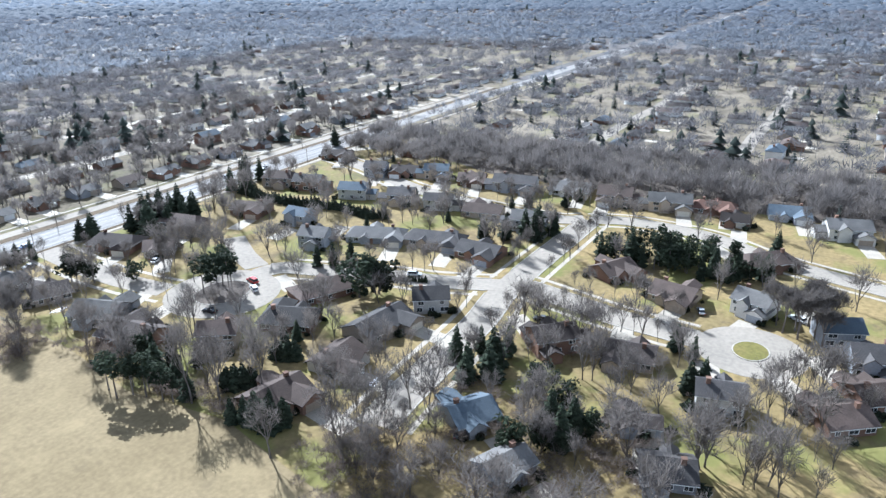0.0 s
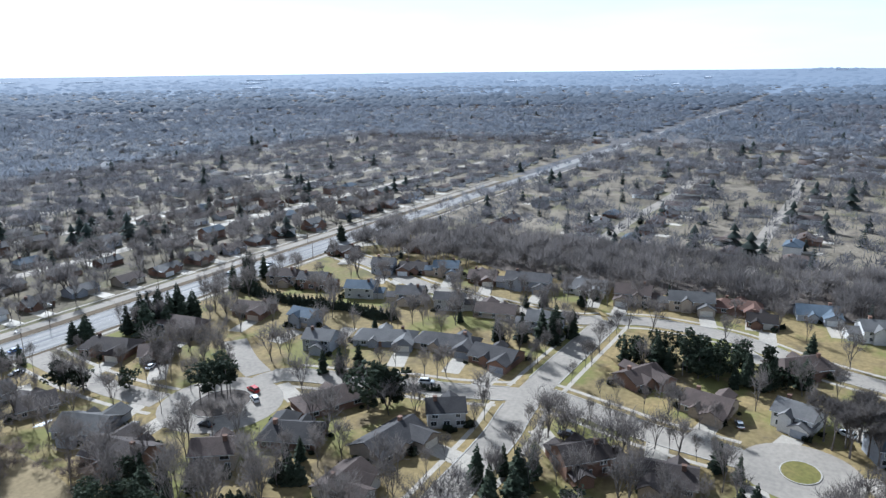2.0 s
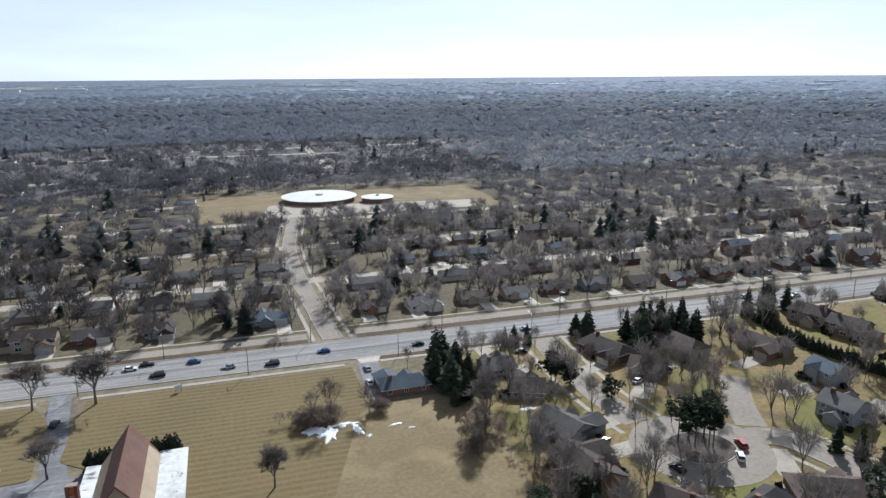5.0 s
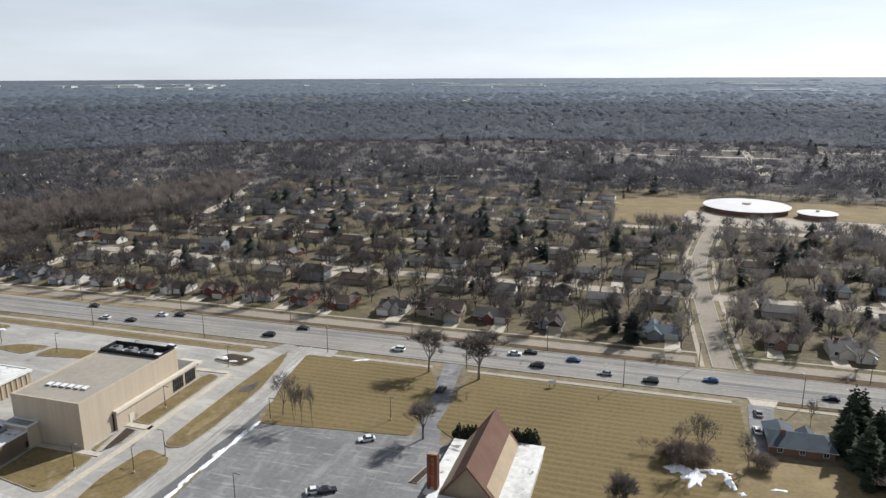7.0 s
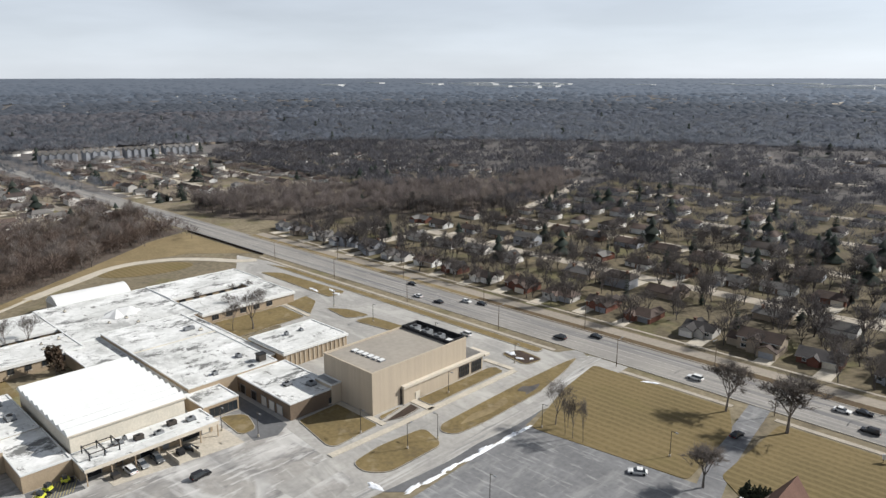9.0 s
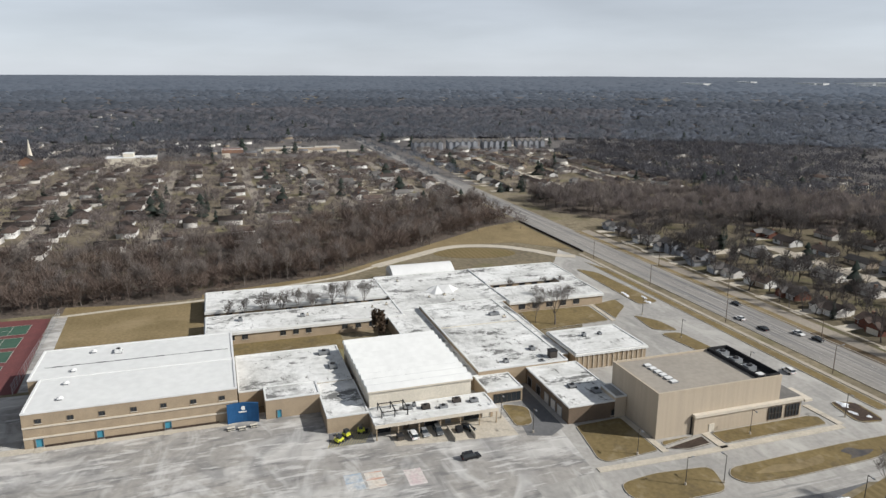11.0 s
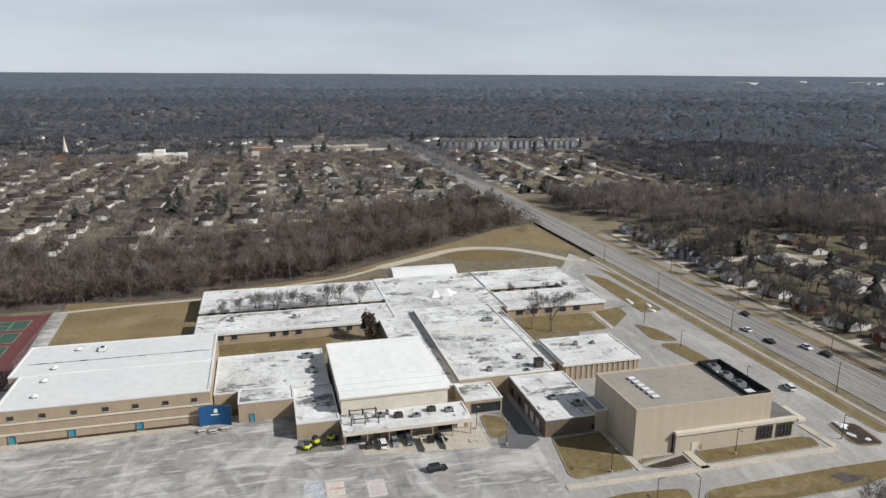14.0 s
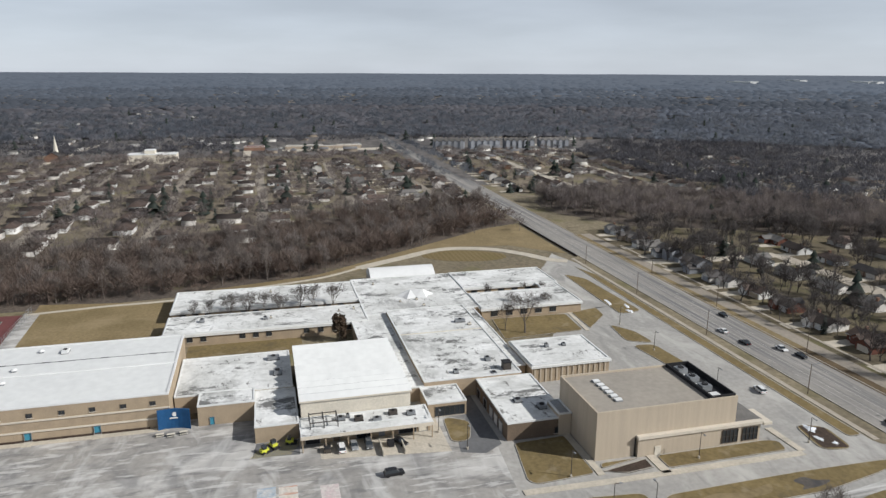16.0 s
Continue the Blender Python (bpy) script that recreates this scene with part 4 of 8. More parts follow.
for y in (177, 183, 189, 195, 201):
    opening(e2, "x", -203, y - 1.4, y + 1.4, 1.2, 3.3, bars=2)
    opening(e1, "x", -230, y - 1.4, y + 1.4, 1.2, 3.3, bars=2)
block("corridor_link", -229.9, -222.1, 204, 213, 4.7, M["brick_tan"], white, "short link closing the courtyard slot")
block("corridor_link", -205.9, -150, 165.01, 169.4, 4.3, M["brick_tan"], white, "narrow low roof beside the main hall")
lib = block("library_block", -166, -145.6, 170, 195.6, 5.8, M["brick_tan"], white, "boxy tan block with white roof and ribbed wall", rim=0.5, fascia=1.0)
for k in range(14):
    y = -12.2 + k * 1.8
    part("pilaster", boxed(10.1, 10.4, y, y + 0.5, 0, 5.4), M["panel_tan"], lib)
annex = block("workshop_annex", -142, -114.3, 151, 167.9, 5.0, M["brick_umber"], white, "low umber brick workshop annex with patchy white roof")
for y in (-139, -133, -127.5, -123.5, -119.5):
    opening(annex, "y", 151, y - 1.4, y + 1.4, 0.1, 3.1, "loading_door", M["siding"] if y > -130 else M["dark"], 0.15)
opening(annex, "x", -114.3, 164.0, 167.5, 0.6, 2.4, bars=2)
flue = thing("boiler_flue", -145.5, 161.5, 5.75, 0, "tall dark louvred flue box on the hall roof", "air unit")
part("housing", boxed(-1.1, 1.1, -1.2, 1.2, 0, 2.3), M["pole"], flue)
part("cap", boxed(-1.3, 1.3, -1.4, 1.4, 2.3, 2.5), M["dark"], flue)
block("back_hall", -267, -253.01, 137, 166, 4.0, M["cream"], M["roof_bright"], "long pale rear hall of the school")
bm = bmesh.new()
prof = [(-7.2, 0)] + [(-7.2 + 14.4 * i / 12, 3.2 * math.sin(math.pi * i / 12)) for i in range(1, 12)] + [(7.2, 0)]
ends = [[bm.verts.new((x, y, z)) for x, z in prof] for y in (-14.5, 14.5)]
for i in range(12):
    bm.faces.new((ends[0][i], ends[0][i + 1], ends[1][i + 1], ends[1][i]))
bm.faces.new(ends[0]), bm.faces.new(ends[1][::-1])
vault = part("vaulted_roof", bm, M["roof_bright"])
vault.matrix_basis = pose(-260, 151.5, 4.05)
tagged(vault, "white barrel-vaulted roof over the rear hall", "roof")
# white tent-like skylight
bm = bmesh.new()
c = [bm.verts.new((0, 0, 2.6)), bm.verts.new((1.5, 4.5, 2.9))]
ring = [bm.verts.new((5.5 * math.cos(a) * (1.0 if i % 2 else 0.72), 1.5 + 8 * math.sin(a) * (1.0 if i % 2 else 0.75), 0.1)) for i, a in enumerate(2 * math.pi * k / 12 for k in range(12))]
for i in range(12):
    bm.faces.new((ring[i], ring[(i + 1) % 12], c[0] if 5 < i < 12 else c[1]))
bm.faces.new((ring[0], c[1], c[0])), bm.faces.new((ring[6], c[0], c[1]))
tent = part("tent_skylight", bm, M["roof_bright"])
tent.matrix_basis = pose(-226, 149, 4.5)
tagged(tent, "white peaked fabric skylight on the roof", "skylight")

# auditorium
aud = thing("auditorium", -111, 187.9, 0, 0, "tall tan panelled auditorium with sunken roof", "school building")
aud.scale = (1, 1.0486, 1)
part("wall", boxed(-11, 11, -18.5, 18.5, -0.3, 12.2), M["panel_tan"], aud)
part("roof", boxed(-10.6, 10.6, -18.1, 11.4, 12.2, 12.5), M["roof_tan"], aud, "tan membrane roof")
part("mechanical_well", boxed(-10.6, 10.6, 11.9, 18.1, 11.2, 12.25), M["dark"], aud, "dark sunken mechanical well")
bm = bmesh.new()
for d in ((-11.05, -10.6, -18.55, 18.55), (10.6, 11.05, -18.55, 18.55), (-10.6, 10.6, -18.55, -18.1), (-10.6, 10.6, 18.1, 18.55)):
    box(bm, *d, 12.2, 12.95)
part("coping", bm, M["panel_tan"], aud)
bm = bmesh.new()
for d in ((-10.6, 10.6, 11.4, 11.9), (-10.6, -10.3, 11.9, 18.1), (10.3, 10.6, 11.9, 18.1), (-10.3, 10.3, 17.8, 18.1)):
    box(bm, *d, 12.2, 13.5)
part("screen_wall", bm, M["dark"], aud, "dark screen wall round the plant")
part("lower_wing", boxed(10.95, 11.9, -8, 25.2, -0.3, 4.9), M["panel_tan"], aud, "low tan front wing")
part("fascia", boxed(10.9, 12.3, -8.2, 25.6, 4.9, 5.7), M["band"], aud, "pale stone fascia")
part("lobby_wall", boxed(-7, 10.9, 18.6, 25.0, -0.3, 5.0), M["panel_tan"], aud)
part("lobby_roof", boxed(-8, 10.85, 18.6, 26.2, 5.0, 5.5), M["shingle_pale"], aud, "grey lobby roof")
part("canopy", boxed(5, 12.6, 25.65, 28, 4.6, 5.3), M["band"], aud, "pale entrance canopy")
for a, b in ((14.6, 18.8), (20.2, 24.4)):
    w = new("window")
    w.parent = aud
    part("pane", boxed(11.85, 12.0, a, b, 0.8, 4.3), M["glass"], w)
    bm = bmesh.new()
    for k in range(5):
        y = a + (b - a) * k / 4
        box(bm, 11.9, 12.12, y - 0.07, y + 0.07, 0.8, 4.3)
    for z in (0.8, 2.5, 4.3):
        box(bm, 11.9, 12.11, a, b, z - 0.07, z + 0.07)
    part("mullions", bm, M["pole"], w)
part("door", boxed(11.8, 12.05, -3.6, -2.0, 0, 2.5), M["cream"], aud, "pale side door")
part("downpipe", boxed(11, 11.25, -8.5, -8.25, 0, 5), M["dark"], aud)
for k in range(6):
    sky_ob = thing("skylight", -117 + k * 2.25, 176.5 + 0.1 * k, 12.5, 0, "small square white roof skylight", "skylight", "auditorium skylights")
    part("curb", boxed(-0.8, 0.8, -1.0, 1.0, 0, 0.3), M["metal"], sky_ob)
    part("dome", boxed(-0.7, 0.7, -0.9, 0.9, 0.3, 0.5), M["roof_bright"], sky_ob)
for x in (-117.5, -112, -106.5):
    rooftop_unit(x, 202, 12.2, 2.6, 2.8, 1.6, 0, "grey air unit in the roof well")
for x in (-119.5, -115, -109.2, -103.5):
    tagged(part("roof_pad", boxed(x - 1.0, x + 1.0, 199.6, 204.2, 12.2, 12.45), M["roof_bright"]), "pale walkway pad in the roof well", "roof pad", "roof pads")
block("link_lobby", -122, -113.9, 165, 168.4, 6.2, M["panel_tan"], M["metal"], "small glazed link between annex and auditorium")
# roof plant over the low roofs
rng = random.Random(5)
for x, y, z, a, b in ((-146, 146, 5.8, 2, 2), (-153, 158, 5.8, 3, 2), (-188, 159, 5.8, 2.4, 5), (-143.5, 157, 4.95, 2.6, 2.2), (-160, 95, 5.1, 5, 3.2), (-171, 94, 5.1, 3, 5), (-126, 158, 4.9, 3, 3), (-121, 163, 4.9, 3.5, 3),
                      (-212, 70, 4.8, 3, 2), (-210, 92, 4.8, 2, 2), (-159, 180, 5.7, 2, 1.6), (-159, 186, 5.7, 2, 1.6), (-129, 112, 4.3, 1.4, 1.2)):
    rooftop_unit(x, y, z, a * 0.7, b * 0.7, rng.uniform(0.7, 1.2))
for k in range(46):
    x, y = rng.uniform(-248, -130), rng.uniform(70, 205)
    z = 5.8 if -205 < x < -143 and 136.5 < y < 164 else 4.5 if -252 < x < -207 and 129 < y < 171 else 4.8 if (-249 < x < -227 and 60 < y < 127) or (-218 < x < -202 and 60 < y < 127) else 0
    if z:
        rooftop_unit(x, y, z, rng.uniform(0.6, 1.3), rng.uniform(0.6, 1.3), rng.uniform(0.5, 0.9), 0, "small pale roof vent box", M["cream"])
# blue entrance wall, slightly curved
bm = bmesh.new()
outer, inner = [], []
for i in range(9):
    u = i / 8
    y, x = 63.6 + 8.2 * u, -141.6 - 0.9 * math.sin(math.pi * u) + 0.9 * u
    outer.append((x, y)), inner.append((x - 0.5, y))
prism(bm, outer + inner[::-1], -0.2, 5.6)
blue = part("entrance_wall", bm, M["blue"])
tagged(blue, "curved blue entrance wall with a white emblem", "wall", "", "structure")
bm = bmesh.new()
bmesh.ops.create_cone(bm, cap_ends=True, segments=14, radius1=0.6, radius2=0.6, depth=0.1, matrix=pose(-142.0, 67.9, 4.1, 0, 90, 0))
part("emblem", bm, M["trim"], blue, "plain white round emblem")
part("emblem_bar", boxed(-142.1, -141.88, 66.6, 69.2, 2.9, 3.2), M["trim"], blue, "white bar below the emblem")
# tennis courts
court = slab("tennis_courts", [(-252, -30), (-250, 1), (-180, 5), (-180, -30)], 0.06, M["court_red"], "dark red hard court surround", "tennis court")
for k in range(5):
    x = -244 + k * 13.5
    c_ob = part("court", boxed(x, x + 10.2, -27, -4, -0.2, 0.08), M["court_green"], court, "green playing surface")
    bm = bmesh.new()
    for d in ((x, x + 10.2, -27, -26.85), (x, x + 10.2, -4.15, -4), (x, x + 0.15, -26.85, -4.15), (x + 10.05, x + 10.2, -26.85, -4.15), (x + 5, x + 5.15, -21, -10), (x + 0.15, x + 10.05, -21.1, -20.95), (x + 0.15, x + 10.05, -10.05, -9.9)):
        box(bm, *d, 0.05, 0.1)
    part("court_lines", bm, M["paint"], c_ob, "white court lines")
fence = thing("chain_fence", -215, 4, 0, 0, "tall galvanised fence beside the tennis courts", "fence")
for k in range(24):
    x = -36 + k * 3.1
    part("post", boxed(x, x + 0.08, -0.04 + 0.055 * (x + 36) * 0, 0.04, 0, 3.2), M["mesh_fence"], fence)
for z in (0.2, 1.2, 2.2, 3.1):
    part("rail", boxed(-36, 36, -0.03, 0.03, z, z + 0.06), M["mesh_fence"], fence)
slab("paved_strip", [(-252, 1.2), (-250, 7), (-180, 10), (-180, 5.2)], 0.1, M["lot"], "grey paved strip beside the courts", "path")

# ---- church ----
church = thing("church", 1.5, 184, 0, 0, "steep brown-roofed church with a pale low wing", "church")
bm = bmesh.new()
w, d, h0, h1 = 7.0, 13.0, 2.8, 11.7
pent = [(-w, -0.3), (w, -0.3), (w, h0), (0, h1 - 0.4), (-w, h0)]
ends = [[bm.verts.new((x, y, z)) for x, z in pent] for y in (-d + 0.8, d - 0.8)]
for i in range(5):
    bm.faces.new((ends[0][i], ends[0][(i + 1) % 5], ends[1][(i + 1) % 5], ends[1][i]))
bm.faces.new(ends[0][::-1]), bm.faces.new(ends[1])
part("wall", bm, M["brick_tan"], church, "tan brick gable wall")
bm = bmesh.new()
for s in (-1, 1):
    a = [bm.verts.new(p) for p in ((s * (w + 1.0), -d, h0 - 1.6), (s * (w + 1.0), d, h0 - 1.6), (0, d + 1.2, h1), (0, -d - 1.2, h1))]
    b = [bm.verts.new(v.co + Vector((-s * 0.25, 0, -0.3))) for v in a]
    bm.faces.new(a if s < 0 else a[::-1])
    bm.faces.new(b if s > 0 else b[::-1])
    for i in range(4):
        bm.faces.new((a[i], a[(i + 1) % 4], b[(i + 1) % 4], b[i]))
part("roof", bm, M["church_roof"], church, "steep brown shingle roof")
part("lower_wing", boxed(6.5, 12.5, -16, 13.5, -0.3, 3.0), M["siding"], church)
part("wing_roof", boxed(6.2, 12.9, -16.3, 13.9, 3.0, 3.35), M["roof_white"], church, "flat white roof of the low wing")
part("side_aisle", boxed(-10, -6.6, -13, 12, -0.3, 2.6), M["brick_tan"], church)
part("aisle_roof", boxed(-10.3, -6.2, -13.3, 12.3, 2.6, 2.9), M["roof_white"], church, "narrow white aisle roof")
part("front_canopy", boxed(-9, 6, -24, -13.2, 2.8, 3.1), M["roof_clean"], church, "flat pale porch roof")
for x in (-8.5, 5.5):
    part("porch_post", boxed(x - 0.15, x + 0.15, -23.7, -23.4, -0.2, 2.8), M["siding"], church)
tower = thing("bell_tower", -7.2, 173.5, 0, 0, "slender brown brick tower with orange panels", "tower")
part("pier", boxed(-1.2, -0.5, -0.9, 0.9, -0.3, 11.5), M["red_brick"], tower)
part("pier", boxed(0.5, 1.2, -0.9, 0.9, -0.3, 11.5), M["red_brick"], tower)
part("panel", boxed(-0.5, 0.5, -0.4, 0.4, -0.3, 10.8), M["orange"], tower, "orange panel between the piers")
for z in (3, 6, 9, 11.2):
    part("cross_beam", boxed(-1.15, 1.15, -0.7, 0.7, z, z + 0.35), M["siding_tan"], tower)
slab("planting_bed", [(-15, 178), (-12.5, 178), (-10, 190), (-12, 190.5)], 0.17, M["mulch"], "narrow brown planted island in the car park", "planting bed", edge=0.3)

# ---- houses ----
def gable(bm_wall, bm_roof, x0, x1, y0, y1, h, rise, along="x", hip=0.0, ov=0.5, base=-0.3):
    """Adds walls with gables and a roof with thickness and eaves; hip pulls the ridge ends in."""
    def w(p):
        return (p[0], p[1], p[2]) if along == "x" else (p[1], p[0], p[2])
    if along == "y":
        x0, x1, y0, y1 = y0, y1, x0, x1
    ym = (y0 + y1) / 2
    up = 0 if hip else rise
    ends = []
    for x in (x0, x1):
        ends.append([bm_wall.verts.new(w(p)) for p in ((x, y0, base), (x, y1, base), (x, y1, h), (x, ym, h + max(up, 0.02)), (x, y0, h))])
    flip = along == "y"
    for i in range(5):
        f = (ends[0][i], ends[0][(i + 1) % 5], ends[1][(i + 1) % 5], ends[1][i])
        bm_wall.faces.new(f if flip else f[::-1])
    bm_wall.faces.new(ends[0] if not flip else ends[0][::-1]), bm_wall.faces.new(ends[1][::-1] if not flip else ends[1])
    slope = rise / ((y1 - y0) / 2)
    ez = h - ov * slope
    ex = ov if not hip else ov
    a, b, c, d = (x0 - ex, y0 - ov, ez), (x1 + ex, y0 - ov, ez), (x1 + ex, y1 + ov, ez), (x0 - ex, y1 + ov, ez)
    r0, r1 = (x0 - ex + hip, ym, h + rise), (x1 + ex - hip, ym, h + rise)
    th = 0.22
    top = [bm_roof.verts.new(w((p[0], p[1], p[2] + th))) for p in (a, b, c, d, r0, r1)]
    bot = [bm_roof.verts.new(w((p[0], p[1], p[2] + 0.02))) for p in (a, b, c, d, r0, r1)]
    tf = [(0, 1, 5, 4), (2, 3, 4, 5)] + [(1, 2, 5), (3, 0, 4)]
    if not hip:
        tf = tf[:2]
    for f in tf:
        q = [top[i] for i in f]
        bm_roof.faces.new(q if not flip else q[::-1])
        q = [bot[i] for i in f][::-1]
        bm_roof.faces.new(q if not flip else q[::-1])
    rim = ((0, 1), (1, 2), (2, 3), (3, 0)) if hip else ((0, 1), (2, 3), (1, 5), (5, 2), (3, 4), (4, 0))
    for i, j in rim:
        q = (bot[i], bot[j], top[j], top[i])
        bm_roof.faces.new(q if not flip else q[::-1])


WALLS = ("siding", "siding_tan", "siding_grey", "brick_brown", "siding_tan", "brick_brown", "cream", "siding_grey", "brick_brown", "siding")
ROOFS = ("shingle", "shingle_brown", "shingle_pale", "shingle_pale", "shingle_brown", "shingle", "shingle_blue")
WALL_WORD = {"siding": "white-sided", "siding_tan": "tan-sided", "siding_grey": "grey-sided", "brick_brown": "brown brick", "red_brick": "red brick", "cream": "cream", "trim": "bright white"}
ROOF_WORD = {"shingle": "dark grey", "shingle_brown": "brown", "shingle_pale": "pale grey", "shingle_blue": "blue-grey", "shingle_dark": "dark brown", "church_roof": "reddish brown"}


def house(x, y, rz=0, w=15.0, d=9.5, storeys=1, wing=1, wall="siding", roof="shingle", hip=0.0, seed=0, detail=2, garage=True, note=""):
    """A suburban house facing -y: main mass, a front wing with the garage, chimney, windows and doors."""
    r = random.Random(seed * 7 + int(x * 3 + y))
    h = 2.55 if storeys == 1 else 4.7
    rise = d * 0.5 * (0.46 if storeys == 1 else 0.5)
    label = "%s %s house with %s shingle roof%s" % (("two-storey", "single-storey")[storeys == 1], WALL_WORD[wall], ROOF_WORD[roof], note or (" and hipped ends" if hip else ""))
    ob = thing("house", x, y, 0, rz, label, "house")
    bw, br = bmesh.new(), bmesh.new()
    gable(bw, br, -w / 2, w / 2, -d / 2, d / 2, h, rise, "x", hip)
    reach = 3.6 if w > 11 else 2.4
    if wing:
        s = 1 if wing > 0 else -1
        ww = min(6.4, w * 0.46)
        cx = s * (w / 2 - ww / 2)
        gable(bw, br, cx - ww / 2, cx + ww / 2, -d / 2 - reach, 0, 2.75, ww * 0.25, "y", hip * 0.6)
    else:
        s = 1
    if detail > 1:
        # entry gable, rear room and a lower side mass break up the outline
        ex = -s * w * r.uniform(0.08, 0.2)
        ew = r.uniform(3.2, 4.6)
        gable(bw, br, ex - ew / 2, ex + ew / 2, -d / 2 - r.uniform(0.9, 1.8), 0, h - 0.15, ew * 0.36, "y", 0, 0.35)
        if r.random() < 0.6:
            rx = s * w * r.uniform(-0.2, 0.3)
            gable(bw, br, rx - 2.4, rx + 2.4, 0, d / 2 + r.uniform(2.5, 4.0), 2.5, 1.3, "y", 0, 0.35)
        if storeys == 2 and w > 10.5:
            gable(bw, br, -s * (w / 2 + 4.2) if s > 0 else w / 2 - 0.2, -s * (w / 2 - 0.2) if s > 0 else w / 2 + 4.2, -d * 0.32, d * 0.36, 2.8, d * 0.15, "x", 0, 0.4)
    part("wall", bw, M[wall], ob)
    part("roof", br, M[roof], ob)
    if detail < 1:
        return ob
    if garage:
        gx, gy = (cx, -d / 2 - reach) if wing else (w / 2 - 3.2, -d / 2)
        part("garage_door", boxed(gx - min(2.4, w * 0.2), gx + min(2.4, w * 0.2), gy - 0.06, gy + 0.1, 0, 2.15), M[("trim", "cream", "siding_tan", "siding_grey", "siding")[int(abs(x) * 7 + abs(y) * 3) % 5]], ob, "panelled garage door")
    if detail > 1:
        for sy in (-1, 1):
            part("gutter", boxed(-w / 2 - 0.5, w / 2 + 0.5, sy * (d / 2 + 0.5) - 0.07, sy * (d / 2 + 0.5) + 0.07, h - 0.5 * rise / (d / 2) - 0.02, h - 0.5 * rise / (d / 2) + 0.14), M["trim"], ob, "white eaves gutter")
    if r.random() < 0.75:
        kx = r.choice((-1, 1)) * w * 0.28
        bm = boxed(kx - 0.5, kx + 0.5, 0.4, 1.3, h * 0.6, h + rise + 0.9)
        box(bm, kx - 0.6, kx + 0.6, 0.3, 1.4, h + rise + 0.9, h + rise + 1.05)
        part("chimney", bm, M["brick_brown"], ob, "brick chimney")
    part("front_door", boxed(-0.5 if wing <= 0 else -1.5, 0.5 if wing <= 0 else -0.5, -d / 2 - 0.08, -d / 2 + 0.05, 0, 2.1), M["brick_brown"], ob)
    if detail < 2:
        spots = [(-w * 0.3 if wing >= 0 else w * 0.3, -1, 0)]
    else:
        spots = [(-w * 0.36, 1, 0), (0.0, 1, 0), (w * 0.34, 1, 0), ((-0.32 if wing >= 0 else 0.32) * w, -1, 0)]
        if storeys == 2:
            spots += [(-w * 0.33, -1, 1), (0.0, -1, 1), (w * 0.33, -1, 1), (-w * 0.3, 1, 1), (w * 0.3, 1, 1)]
    for sx, side, fl in spots:
        z0, ww_, hh = 0.9 + fl * 2.25, r.choice((1.1, 1.6, 2.2)), 1.3
        yo = side * d / 2
        bm = bmesh.new()
        for q in ((sx - ww_ / 2 - 0.12, sx + ww_ / 2 + 0.12, z0 - 0.12, z0), (sx - ww_ / 2 - 0.12, sx + ww_ / 2 + 0.12, z0 + hh, z0 + hh + 0.12),
                  (sx - ww_ / 2 - 0.12, sx - ww_ / 2, z0, z0 + hh), (sx + ww_ / 2, sx + ww_ / 2 + 0.12, z0, z0 + hh), (sx - 0.04, sx + 0.04, z0, z0 + hh)):
            box(bm, q[0], q[1], yo - 0.08, yo + 0.08, q[2], q[3])
        win = part("window", bm, M["trim"], ob)
        part("pane", boxed(sx - ww_ / 2, sx + ww_ / 2, yo - 0.05, yo + 0.05, z0, z0 + hh), M["glass"], win)
    return ob


# the near estate: place, turn, width, depth, storeys, wing side, wall, roof, hip
NEAR_A = (
    (111.2, 206.3, 157, 10.3, 10, 1, 1, "siding_tan", "shingle_dark", 0), (108.3, 224.4, 179, 10.3, 9, 1, -1, "siding_grey", "shingle_pale", 0),
    (110.5, 181, 109, 13.8, 11, 1, -1, "siding_grey", "shingle_pale", 0), (106.1, 160.3, 98, 16.9, 11, 1, 1, "brick_brown", "shingle_dark", 0),
    (116.3, 138.2, 125, 10.3, 8.5, 2, 0, "siding_tan", "shingle_brown", 0), (134.3, 129.1, 111, 15.4, 11, 1, 1, "brick_brown", "shingle", 3),
    (154.3, 133.6, 155, 18.7, 11, 1, 0, "brick_brown", "shingle_brown", 4), (143.8, 104.8, 352, 18.1, 11, 1, 1, "siding_tan", "shingle", 0),
    (122.9, 103, 1, 12.2, 10, 1, -1, "siding", "shingle_brown", 0), (101.9, 104.8, 349, 14.1, 11, 1, 1, "brick_brown", "shingle_brown", 0),
    (162.7, 99.1, 124, 10.3, 9, 2, 0, "siding", "shingle", 0), (157.6, 58.3, 135, 11.8, 9, 2, 1, "brick_brown", "shingle_dark", 0),
)
